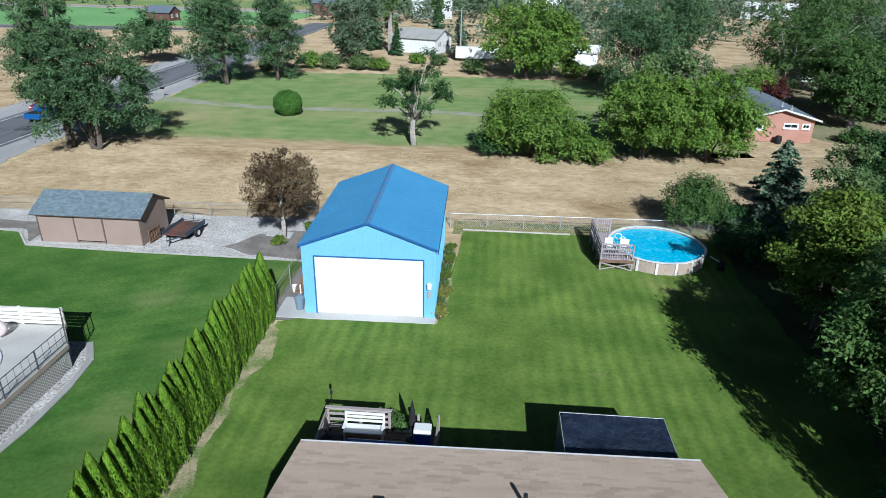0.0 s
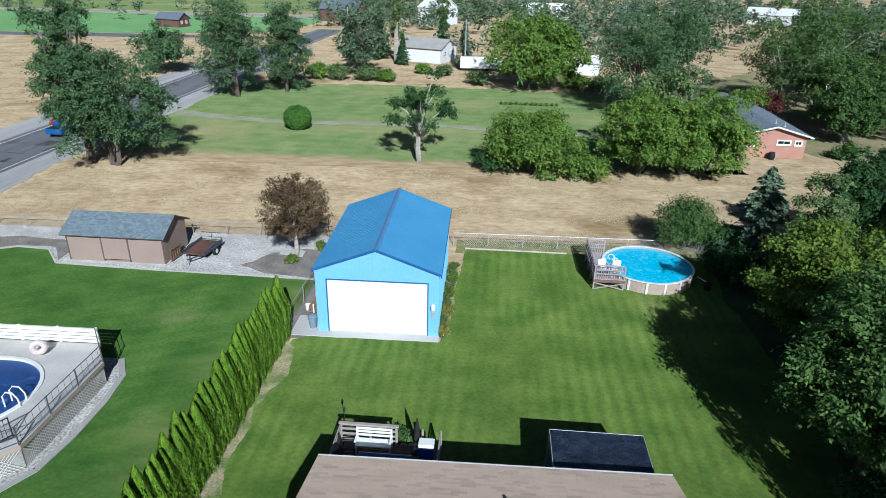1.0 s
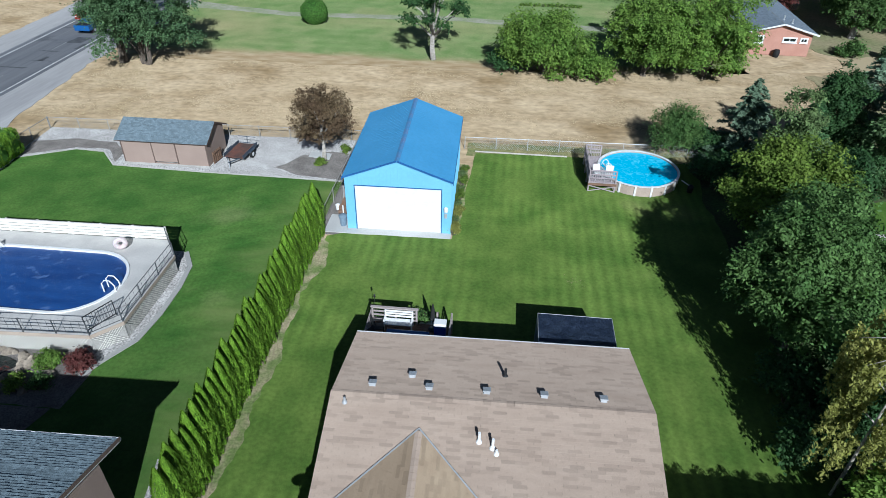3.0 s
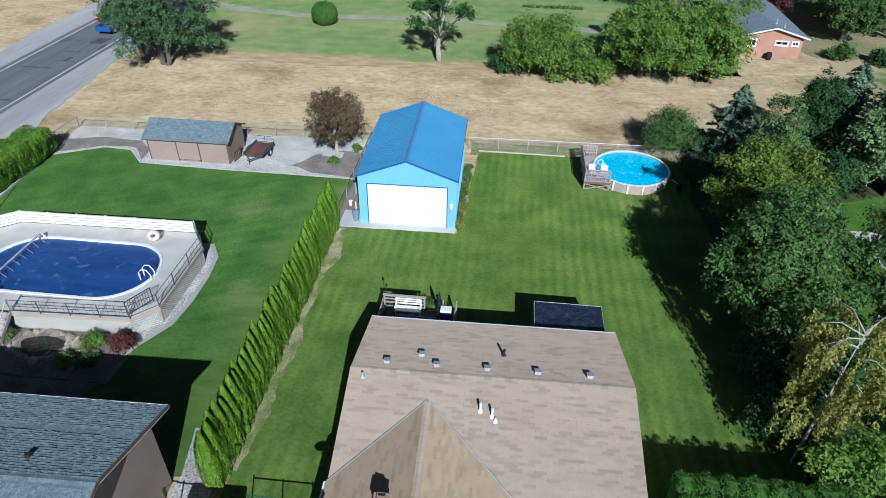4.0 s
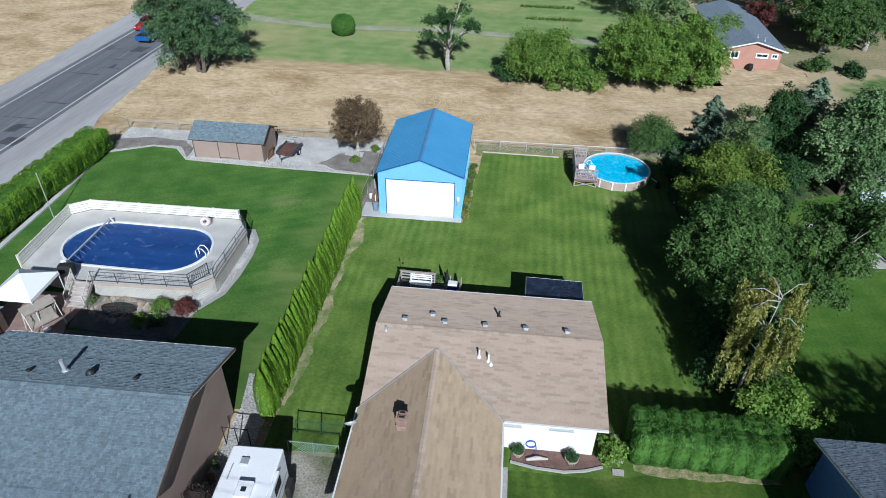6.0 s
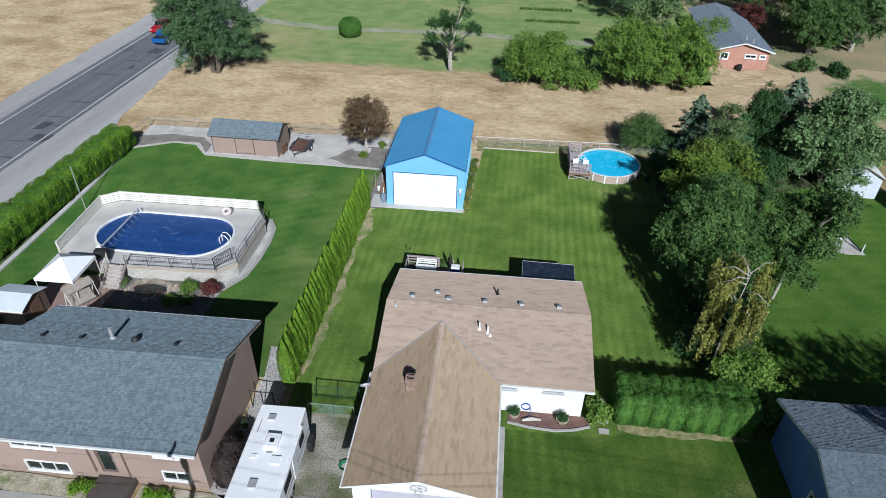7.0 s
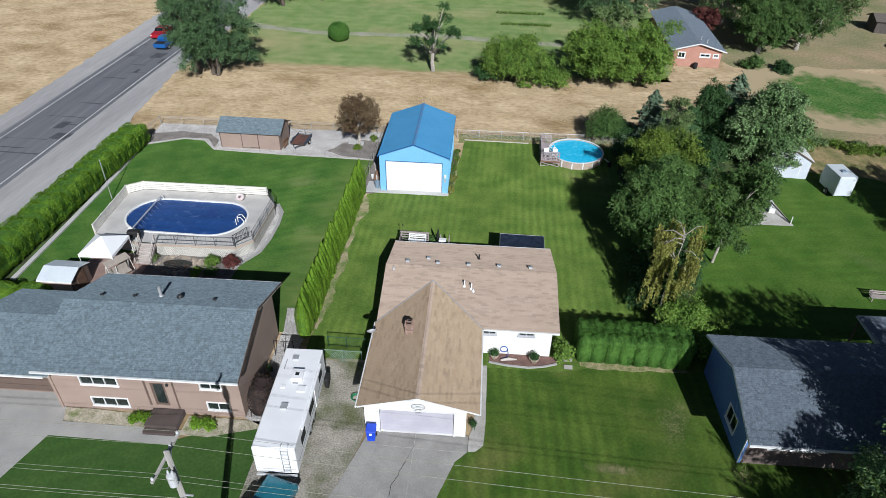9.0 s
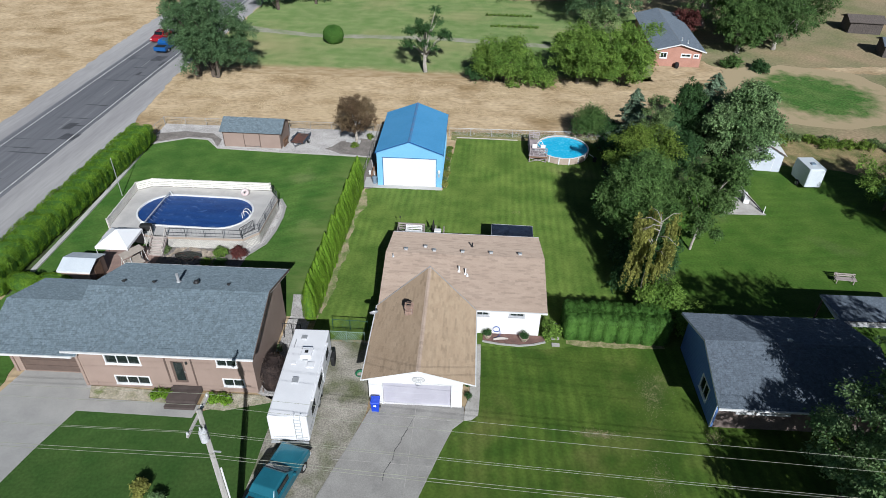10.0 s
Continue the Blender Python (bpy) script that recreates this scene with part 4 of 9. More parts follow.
ridge_cap(house, (RX0, RYM, ZR), (RX1, RYM, ZR), SL, SH_TAN[1])
ridge_cap(house, (WXM, WY0, ZW + 0.03), (WXM, WYT - 0.1, ZW + 0.03), SL, SH_TAN[1])
for x0 in (WX0, WX1):
    part("valley_flashing", strip(B(), (x0, RY0 - 0.05, E0 + 0.05), (WXM, WYT, ZW + 0.05), 0.055, 0.012), M_METAL, house, "bright metal valley flashing")
bm = box(B(), RX0, RX1, RY1 + 0.005, RY1 + 0.1, E0 - 0.13, E0 - 0.005)
part("gutter", bm, M_FASCIA_W, house, "white gutter along the eave")
bm = box(B(), WX1 + 0.005, WX1 + 0.1, WY0, RY0 - 0.1, E0 - 0.1, E0 + 0.01)
part("gutter", bm, M_FASCIA_W, house, "white gutter along the eave")
part("gutter", box(B(), WX1 + 0.1, RX1, RY0 - 0.1, RY0 - 0.005, E0 - 0.13, E0 - 0.005), M_FASCIA_W, house, "white gutter along the eave")
part("gutter", box(B(), WX0 - 0.1, WX0 - 0.005, WY0, RY0, E0 - 0.1, E0 + 0.01), M_FASCIA_W, house, "white gutter along the eave")
for x in (0.27, 2.55, 4.84, 7.11, 9.43):
    vent_box(house, x, RYM + 0.65, ZR - 0.65 * SL + 0.03, SL, M_METAL)
vent_box(house, 1.78, RYM + 1.45, ZR - 1.45 * SL + 0.03, SL, M_METAL)
pipe_vent(house, 5.6, RYM + 1.95, ZR - 1.95 * SL, 0.42, 0.06, M_DARK_METAL, "dark vent pipe")
for x, y in ((4.62, RYM - 1.55), (5.13, RYM - 1.75)):
    pipe_vent(house, x, y, ZR - (RYM - y) * SL, 0.5, 0.055, M_WHITE, "white vent pipe")
pipe_vent(house, 5.28, RYM - 1.95, ZR - 1.95 * SL, 0.2, 0.05, M_WHITE, "white vent pipe")
pipe_vent(house, -0.65, RYM - 0.4, ZR - 0.4 * SL, 0.25, 0.05, M_METAL, "galvanised vent pipe")
# chimney: a shaft of single bricks
chim = part("chimney", box(B(), 0.97, 1.43, 5.4, 5.85, 3.2, 4.3), M_CONC_D, house, "short brick chimney with two flues")
bk = bpy.data.meshes.new("brick")
_b = bbox(-0.096, 0.096, -0.045, 0.045, -0.031, 0.031, 0.006)
_b.to_mesh(bk)
_b.free()
bk.materials.append(M_BRICK)
for r in range(10):
    z = 3.62 + r * 0.07
    off = 0.1 if r % 2 else 0.0
    for k in range(2):
        for y in (5.38, 5.87):
            o = new("brick", bk)
            o.parent = chim
            o.matrix_basis = pose(1.05 + k * 0.2 + off, y, z)
        for x in (0.95, 1.45):
            o = new("brick", bk)
            o.parent = chim
            o.matrix_basis = pose(x, 5.5 + k * 0.2 + off, z, 0, 0, 90)
part("chimney_crown", bbox(0.88, 1.52, 5.3, 5.94, 4.3, 4.36, 0.02), M_BRICK, chim, "brown weathered crown")
for y in (5.48, 5.76):
    fl = part("flue", bbox(1.02, 1.38, y - 0.1, y + 0.1, 4.36, 4.5, 0.015), M_BRICK, chim)
    # black plate painted for the darkness inside the flue
    part("flue_opening", bbox(1.07, 1.33, y - 0.055, y + 0.055, 4.5, 4.506, 0.002), M_BLACK, fl)
# satellite dish on the wing's eave
dish = thing("satellite_dish", "small grey satellite dish on the roof's eave", "satellite dish", (-1.18, 5.47, 2.95), 200)
bm = lathe(B(), [(0.02, 0.0), (0.16, 0.02), (0.28, 0.08), (0.34, 0.14), (0.35, 0.14), (0.28, 0.06), (0.15, 0.0), (0.02, -0.02)], 18, pose(0, 0, 0.42, 55, 0, 0))
part("reflector", bm, M_METAL, dish, smooth=True)
part("mast", tube(B(), [(0, 0.1, -0.05), (0, 0.1, 0.25), (0, 0.02, 0.4)], 0.025, 8), M_METAL, dish)
part("feed_arm", tube(B(), [(0, 0, 0.2), (0, -0.35, 0.45)], 0.015, 6), M_METAL, dish)
# round plaque over the garage door
plaque = thing("wall_clock", "round pale wire ornament hanging over the garage door", "wall ornament", (2.62, 0.1, 2.62), 1.4)
bm = B()
for k in range(24):
    a, b = 2 * math.pi * k / 24, 2 * math.pi * (k + 1) / 24
    tube(bm, [(0.42 * math.cos(a), 0, 0.24 * math.sin(a)), (0.42 * math.cos(b), 0, 0.24 * math.sin(b))], 0.018, 6)
part("hoop", bm, M_METAL, plaque)
bm = B()
for k in range(16):
    a, b = 2 * math.pi * k / 16, 2 * math.pi * (k + 1) / 16
    tube(bm, [(0.2 * math.cos(a), 0, -0.42 + 0.2 * math.sin(a)), (0.2 * math.cos(b), 0, -0.42 + 0.2 * math.sin(b))], 0.015, 6)
part("small_hoop", bm, M_METAL, plaque)
bm = B()
for k in range(6):
    a = math.pi * k / 6
    tube(bm, [(0.4 * math.cos(a), 0, 0.23 * math.sin(a)), (-0.4 * math.cos(a), 0, -0.23 * math.sin(a))], 0.008, 5)
part("spokes", bm, M_METAL, plaque)

# the grey-roofed house next door
NE, NS = 4.42, 0.345
west = thing("house", "tan split-level house with a grey shingle roof and garage", "house")
west.matrix_basis = turned(-7.9, -0.75, 1.8)
NX0, NX1, NY0, NY1 = -20.5, -7.9, -0.8, 8.65
NYM = (NY0 + NY1) / 2
NZR = NE + (NYM - NY0) * NS
m_nf = facing(-20.6, 0.3, 0, 0)
holes = [(2.0, 2.3, 2.4, 1.1), (2.25, 0.4, 2.4, 0.75), (6.45, 0.7, 0.9, 2.05), (9.65, 2.5, 1.35, 0.95), (9.8, 0.6, 1.45, 0.7)]
wall(west, "wall", 12.1, 4.4, M_SIDING_T, m_nf, holes)
for k in (0, 1, 3, 4):
    window(west, m_nf, *holes[k], bars=2 if k < 2 else 1)
d = part("front_door", box(B(), 6.45, 7.35, 0.06, 0.12, 0.7, 2.75, m_nf), M_SIDING_BR, west, "brown front door with a glass storm panel")
part("pane", box(B(), 6.6, 7.2, 0.045, 0.058, 0.9, 2.6, m_nf), M_GLASS, d)
part("handle", tube(B(), [m_nf @ Vector((7.27, 0.03, 1.65)), m_nf @ Vector((7.27, 0.03, 1.8))], 0.02, 6), M_METAL, d)
part("door_trim", box(B(), 6.05, 6.17, -0.03, 0.0, 0.7, 4.3, m_nf), M_SIDING_BR, west)
part("door_trim", box(B(), 7.86, 7.96, -0.03, 0.0, 0.5, 4.3, m_nf), M_SIDING_BR, west)
part("siding_panel", box(B(), 7.38, 7.85, -0.02, 0.0, 0.7, 4.35, m_nf), M_SIDING_T, west)
for k in range(9):
    part("siding_batten", box(B(), 0.8 + k * 1.45, 0.86 + k * 1.45, -0.02, 0.0, 0.1, 0.5, m_nf), M_SIDING_T, west)
wall(west, "wall", 7.34, 4.4, M_SIDING_T, facing(-8.5, 0.48, 0, 90), gable=7.9 / 2 * NS)
wall(west, "wall", 12.1, 4.4, M_SIDING_T, facing(-8.5, 8.0, 0, 180), [(1.5, 2.4, 1.6, 1.1), (5.0, 2.4, 1.6, 1.1)])
window(west, facing(-8.5, 8.0, 0, 180), 1.5, 2.4, 1.6, 1.1)
window(west, facing(-8.5, 8.0, 0, 180), 5.0, 2.4, 1.6, 1.1)
wall(west, "wall", 7.6, 4.4, M_SIDING_T, facing(-20.6, 7.83, 0, -90), gable=7.9 / 2 * NS)
M_PORCH = mat("dark_porch_carpet", (0.065, 0.05, 0.045), (0.085, 0.066, 0.06), scale=1.5, fine=20, fine_amount=0.15, rough=0.95)
porch = part("porch", bbox(-14.45, -12.4, -1.1, 0.29, 0, 0.45, 0.03), M_PORCH, west, "dark brown carpeted porch block")
part("step", bbox(-14.45, -12.4, -1.5, -1.105, 0, 0.24, 0.02), M_PORCH, porch)
part("porch_lamp", lathe(B(), [(0.03, 0), (0.08, 0.05), (0.08, 0.2), (0.02, 0.26)], 10, pose(-13.0, 0.2, 2.6)), M_DARK_METAL, west)
sn = math.hypot(NYM - NY0, NZR - NE)
roof_plane(west, (NX0, NY0, NE), (1, 0, 0), (0, 1, NS), (0, 0), (NX1 - NX0, NX1 - NX0), sn, SH_GREY, picked=240, pick_from=0.45, seed=6, width=0.16, e=0.14, butt=0.026)
roof_plane(west, (NX1, NY1, NE), (-1, 0, 0), (0, -1, NS), (0, 0), (NX1 - NX0, NX1 - NX0), sn, SH_GREY, picked=240, pick_from=0.4, seed=7, width=0.16, e=0.14, butt=0.026)
ridge_cap(west, (NX0, NYM, NZR), (NX1, NYM, NZR), NS, SH_GREY[1])
part("rake_board", strip(strip(B(), (NX1 + 0.02, NY0, NE - 0.06), (NX1 + 0.02, NYM, NZR - 0.06), 0.03, 0.16), (NX1 + 0.02, NY1, NE - 0.06), (NX1 + 0.02, NYM, NZR - 0.06), 0.03, 0.16), M_SIDING_BR, west)
part("gutter", box(B(), NX0, NX1, NY0 - 0.1, NY0 - 0.005, NE - 0.13, NE - 0.01), M_FASCIA_W, west, "white gutter along the eave")
part("gutter", box(B(), NX0, NX1, NY1 + 0.005, NY1 + 0.1, NE - 0.13, NE - 0.01), M_FASCIA_W, west, "white gutter along the eave")
pipe_vent(west, -14.75, 5.15, NZR - (5.15 - NYM) * NS, 0.75, 0.1, M_METAL, "tall galvanised flue pipe")
for x, y in ((-18.5, 4.6), (-16.35, 4.65), (-11.1, 4.75)):
    vent_box(west, x, y + 0.2, NZR - (y + 0.2 - NYM) * NS + 0.0, NS, M_DARK_METAL, 0.17)
bm = lathe(B(), [(0.03, 0.0), (0.2, 0.02), (0.22, 0.12), (0.12, 0.26), (0.02, 0.3)], 14, pose(-13.45, 5.1, NZR - 0.42))
part("turbine_vent", bm, M_DARK_METAL, west, "round dark roof turbine", smooth=True)
# its garage, lower and to the west
GE = 3.2
LX0, LX1, LY0, LY1 = -26.8, -20.5, -0.1, 7.9
LZR = GE + 4.0 * NS
gh = [(0.6, 0.05, 4.7, 2.15)]
m_lg = facing(-26.2, 1.35, 0, 0)
wall(west, "wall", 6.0, 3.0, M_SIDING_T, m_lg, gh)
gd = part("garage_door", box(B(), 0.6, 5.3, 0.08, 0.12, 0.05, 2.2, m_lg), M_SIDING_BR, west, "dark brown panelled garage door")
for r in range(4):
    part("door_panel", box(B(), 0.65, 5.25, 0.05, 0.082, 0.09 + r * 0.53, 0.58 + r * 0.53, m_lg), M_SIDING_BR, gd)
wall(west, "wall", 6.3, 3.0, M_SIDING_T, facing(-26.2, 7.55, 0, -90), gable=6.3 / 2 * NS)
wall(west, "wall", 6.0, 3.0, M_SIDING_T, facing(-20.4, 7.55, 0, 180))
sg = math.hypot(4.0, LZR - GE)
roof_plane(west, (LX0, LY0, GE), (1, 0, 0), (0, 1, NS), (0, 0), (LX1 - LX0 + 0.25, LX1 - LX0 + 0.25), sg, SH_GREY, seed=8, width=0.16, e=0.14, butt=0.026)
roof_plane(west, (LX1 + 0.25, LY1, GE), (-1, 0, 0), (0, -1, NS), (0, 0), (LX1 - LX0 + 0.25, LX1 - LX0 + 0.25), sg, SH_GREY, seed=9, width=0.16, e=0.14, butt=0.026)
ridge_cap(west, (LX0, 3.9, LZR), (LX1, 3.9, LZR), NS, SH_GREY[1])
part("gutter", box(B(), LX0, LX1 - 0.02, LY0 - 0.1, LY0 - 0.005, GE - 0.13, GE - 0.01), M_FASCIA_W, west, "white gutter along the eave")

# the blue house to the east
east = thing("house", "blue clapboard house with a slate-coloured shingle roof", "house")
east.matrix_basis = turned(21.5, -1.1, 1.7)
BE, BS = 3.3, 0.345
BX0, BX1, BY0, BY1 = 21.5, 33.0, -1.1, 7.85
BYM = (BY0 + BY1) / 2
BZR = BE + (BYM - BY0) * BS
m_bw = facing(22.1, 7.6, 0, -90)
bh = [(4.5, 0.8, 1.5, 1.2)]
wall(east, "wall", 7.45, 3.15, M_SIDING_BL, m_bw, bh, gable=7.45 / 2 * BS)
window(east, m_bw, *bh[0], frame_mat=M_FASCIA_W)
for k in range(14):
    part("clapboard", box(B(), 0, 7.4, -0.012, 0.0, k * 0.21 + 0.02, k * 0.21 + 0.19, m_bw) if not 0.7 < k * 0.21 < 2.0 else box(box(B(), 0, 4.4, -0.012, 0.0, k * 0.21 + 0.02, k * 0.21 + 0.19, m_bw), 6.1, 7.4, -0.012, 0.0, k * 0.21 + 0.02, k * 0.21 + 0.19, m_bw), M_SIDING_BL, east)
part("corner_board", box(B(), 7.4, 7.5, -0.03, 0.0, 0, 3.1, m_bw), M_FASCIA_W, east)
M_FRONT_BR = mat("dull_brown_brick", (0.2, 0.155, 0.135), (0.15, 0.118, 0.105), scale=1.5, fine=12, fine_amount=0.2, rough=0.9)
m_bf = facing(22.28, 0.15, 0, 0)
bfh = [(1.2, 1.55, 1.1, 0.95), (2.5, 1.55, 2.1, 0.95)]
wall(east, "wall", 10.2, 3.0, M_FRONT_BR, m_bf, bfh)
for h in bfh:
    window(east, m_bf, *h)
wall(east, "wall", 10.2, 3.0, M_SIDING_BL, facing(32.5, 7.6, 0, 180))
wall(east, "wall", 7.3, 3.15, M_SIDING_BL, facing(32.5, 0.33, 0, 90), gable=7.3 / 2 * BS)
sb = math.hypot(BYM - BY0, BZR - BE)
roof_plane(east, (BX0, BY0, BE), (1, 0, 0), (0, 1, BS), (0, 0), (BX1 - BX0, BX1 - BX0), sb, SH_SLATE, picked=120, pick_from=0.3, seed=10, width=0.16, e=0.14, butt=0.026)
roof_plane(east, (BX1, BY1, BE), (-1, 0, 0), (0, -1, BS), (0, 0), (BX1 - BX0, BX1 - BX0), sb, SH_SLATE, seed=11, width=0.16, e=0.14, butt=0.026)
ridge_cap(east, (BX0, BYM, BZR), (BX1, BYM, BZR), BS, SH_SLATE[1])
part("gutter", box(B(), BX0, BX1, BY0 - 0.1, BY0 - 0.005, BE - 0.13, BE - 0.01), M_FASCIA_W, east, "white gutter along the eave")
vent_box(east, 27.2, BYM + 0.3, BZR - 0.06, BS, M_METAL, 0.24)
# patio cover behind it
cover = part("patio_cover", box(B(), 33.2, 42.0, 7.9, 11.4, 2.62, 2.74), M_FASCIA_W, east, "low patio roof behind the house")
roof_plane(east, (42.0, 11.4, 2.76), (-1, 0, 0), (0, -1, 0.1), (0, 0), (8.8, 8.8), 3.5, SH_SLATE, seed=12, width=0.2, e=0.17, thick=0.02)
for x in (33.4, 37.6, 41.8):
    part("porch_post", bbox(x - 0.06, x + 0.06, 11.1, 11.22, 0.0, 2.62, 0.01), M_SIDING_BR, east)

# the blue metal garage
GX, GY, GW, GL, GH, GR = -1.6, 29.83, 6.75, 9.9, 3.95, 5.2
blue = thing("garage", "tall blue metal garage with a white overhead door", "garage", (GX, GY, 0), 1.2)
hw = GW / 2
DW, DH = 5.55, 3.3
gs = (GR - GH) / hw
m0 = facing(-hw, 0, 0, 0)
wall(blue, "wall", GW, GH, M_BLUE_WALL, m0, [(hw - DW / 2, 0.02, DW, DH)], gable=GR - GH, thick=0.14)
wall(blue, "wall", GL - 0.14, GH, M_BLUE_WALL, facing(hw, 0.14, 0, 90), thick=0.14)
wall(blue, "wall", GL - 0.14, GH, M_BLUE_WALL, facing(-hw, GL, 0, -90), thick=0.14)
wall(blue, "wall", GW - 0.28, GH, M_BLUE_WALL, facing(hw - 0.14, GL, 0, 180), gable=GR - GH - 0.04, thick=0.14)
for k in range(29):
    x = -hw + 0.12 + k * (GW - 0.24) / 28
    z0 = 0.03 if abs(x) > DW / 2 + 0.08 else DH + 0.1
    part("rib", box(B(), x - 0.022, x + 0.022, -0.018, 0, z0, GH + (hw - abs(x)) * gs - 0.05), M_BLUE_WALL, blue)
for sgn in (-1, 1):
    for k in range(44):
        y = 0.25 + k * (GL - 0.5) / 43
        part("rib", box(B(), *sorted((sgn * hw, sgn * (hw + 0.018))), y - 0.022, y + 0.022, 0.03, GH - 0.08), M_BLUE_WALL, blue)
    o = Vector((sgn * (hw + 0.14), -0.16, GH - 0.14 * gs + 0.02))
    u, v = Vector((0, -sgn, 0)), Vector((-sgn, 0, gs)).normalized()
    slope = math.hypot(hw + 0.14, (hw + 0.14) * gs)
    L = GL + 0.32
    base = o if sgn < 0 else o
    n = Vector((sgn * gs, 0, 1)).normalized()
    bm = B()
    c = [o, o + Vector((0, L, 0)), o + Vector((0, L, 0)) + v * slope, o + v * slope]
    top, bot = [bm.verts.new(p + n * 0.03) for p in c], [bm.verts.new(p - n * 0.03) for p in c]
    bm.faces.new(top)
    bm.faces.new(bot)
    for i in range(4):
        bm.faces.new((bot[i], bot[(i + 1) % 4], top[(i + 1) % 4], top[i]))
    roof = part("roof", bm, M_BLUE_ROOF, blue)
    for k in range(36):
        y = 0.05 + k * (L - 0.1) / 35
        part("seam", strip(B(), o + Vector((0, y, 0)) + n * 0.03, o + Vector((0, y, 0)) + v * slope + n * 0.03, 0.03, 0.004, up=n), M_BLUE_ROOF, roof)
    part("eave_trim", box(B(), *sorted((sgn * (hw + 0.13), sgn * (hw + 0.17))), -0.17, GL + 0.17, GH - 0.2, GH - 0.02), M_BLUE_TRIM, blue)
    part("rake_trim", strip(B(), (sgn * (hw + 0.15), -0.175, GH - 0.08), (0, -0.175, GR + 0.0), 0.025, 0.1), M_BLUE_TRIM, blue)
    part("corner_trim", box(B(), *sorted((sgn * (hw - 0.1), sgn * (hw + 0.03))), -0.03, 0.0, 0.0, GH - 0.06), M_BLUE_WALL, blue)
part("ridge_cap", strip(strip(B(), (-0.075, -0.17, GR + 0.03), (-0.075, GL + 0.17, GR + 0.03), 0.16, 0.02, up=Vector((-gs, 0, 1))), (0.075, -0.17, GR + 0.03), (0.075, GL + 0.17, GR + 0.03), 0.16, 0.02, up=Vector((gs, 0, 1))), M_RIDGE_CAP, blue, "weathered reddish-blue ridge cap")
door = part("overhead_door", bbox(-DW / 2, DW / 2, 0.05, 0.1, 0.03, DH, 0.01), M_WHITE, blue, "white sectional overhead door")
for r in range(6):
    part("door_section", bbox(-DW / 2 + 0.02, DW / 2 - 0.02, 0.03, 0.06, 0.05 + r * 0.545, 0.59 + r * 0.545, 0.012), M_WHITE, door)
part("door_trim", box(box(box(B(), -DW / 2 - 0.05, -DW / 2, -0.03, 0.05, 0.02, DH + 0.05), DW / 2, DW / 2 + 0.05, -0.03, 0.05, 0.02, DH + 0.05), -DW / 2, DW / 2, -0.03, 0.05, DH, DH + 0.06), M_BLUE_TRIM, blue)
lamp = part("wall_lamp", lathe(B(), [(0.04, 0), (0.13, 0.05), (0.14, 0.3), (0.05, 0.38)], 12, pose(hw - 0.28, -0.13, 1.75)), M_WHITE, blue, "white wall lantern beside the door")
part("meter_box", bbox(hw - 0.38, hw - 0.2, -0.08, -0.02, 1.25, 1.6, 0.01), M_METAL, blue)

# the garden shed
shed = thing("garden_shed", "long tan garden shed with a grey shingle roof", "shed", (-20.88, 36.85, 0), 0.4)
m_s = facing(-3.4, 0, 0, 0)
wall(shed, "wall", 6.8, 2.15, M_SIDING_T, m_s, [(2.5, 0.12, 1.8, 1.85)], thick=0.1)
wall(shed, "wall", 6.8, 2.15, M_SIDING_T, facing(3.4, 3.4, 0, 180), thick=0.1)
for m in (facing(3.4, 0.1, 0, 90), facing(-3.4, 3.3, 0, -90)):
    wall(shed, "wall", 3.2, 2.15, M_SIDING_T, m, gable=0.85, thick=0.1)
dd = part("sliding_door", box(B(), 2.5, 4.3, -0.03, 0.03, 0.25, 2.0, m_s), M_SIDING_T, shed, "tan sliding door")
for x in (2.43, 4.29):
    part("door_batten", box(B(), x, x + 0.08, -0.05, 0.0, 0.12, 2.1, m_s), M_SIDING_BR, shed)
for x in (0.0, 6.71):
    part("corner_board", box(B(), x, x + 0.09, -0.02, 0, 0, 2.1, m_s), M_SIDING_BR, shed)
ss = 0.85 / 1.7
for k, (o, u, v) in enumerate((((-3.65, -0.3, 2.02), (1, 0, 0), (0, 1, ss)), ((3.65, 3.7, 2.02), (-1, 0, 0), (0, -1, ss)))):
    roof_plane(shed, o, u, v, (0, 0), (7.3, 7.3), math.hypot(2.0, 2.0 * ss), SH_GREY, seed=20 + k, edge=M_SIDING_BR, thick=0.1, width=0.22, e=0.12)
ridge_cap(shed, (-3.65, 1.7, 3.02), (3.65, 1.7, 3.02), ss, SH_GREY[1])
part("floor_skid", box(B(), -3.5, 3.5, -0.25, 3.5, -0.02, 0.06), M_CONC_D, shed)

# ---- plants ----
def leaf_mat(name, c, c2, island=0.35, scale=0.5, translucent=0.33, rough=0.65):
    c, c2 = [[a * k for a, k in zip(q, (0.86, 0.93, 0.78))] for q in (c, c2)]
    return mat(name, c, c2, scale=scale, fine=4, fine_amount=0.2, rough=rough, island=island, translucent=translucent, spec=0.18, piece=0.08)


L_DARK = leaf_mat("dark_leaf", (0.045, 0.1, 0.04), (0.075, 0.145, 0.055))
L_PINE = leaf_mat("pine_needle", (0.05, 0.108, 0.05), (0.085, 0.16, 0.07), translucent=0.12)
L_WALNUT = leaf_mat("walnut_leaf", (0.148, 0.248, 0.052), (0.225, 0.325, 0.072), island=0.4)
L_MID = leaf_mat("green_leaf", (0.085, 0.158, 0.05), (0.145, 0.228, 0.078), island=0.4)
L_YELLOW = leaf_mat("yellowing_leaf", (0.122, 0.19, 0.036), (0.205, 0.268, 0.055), island=0.4)
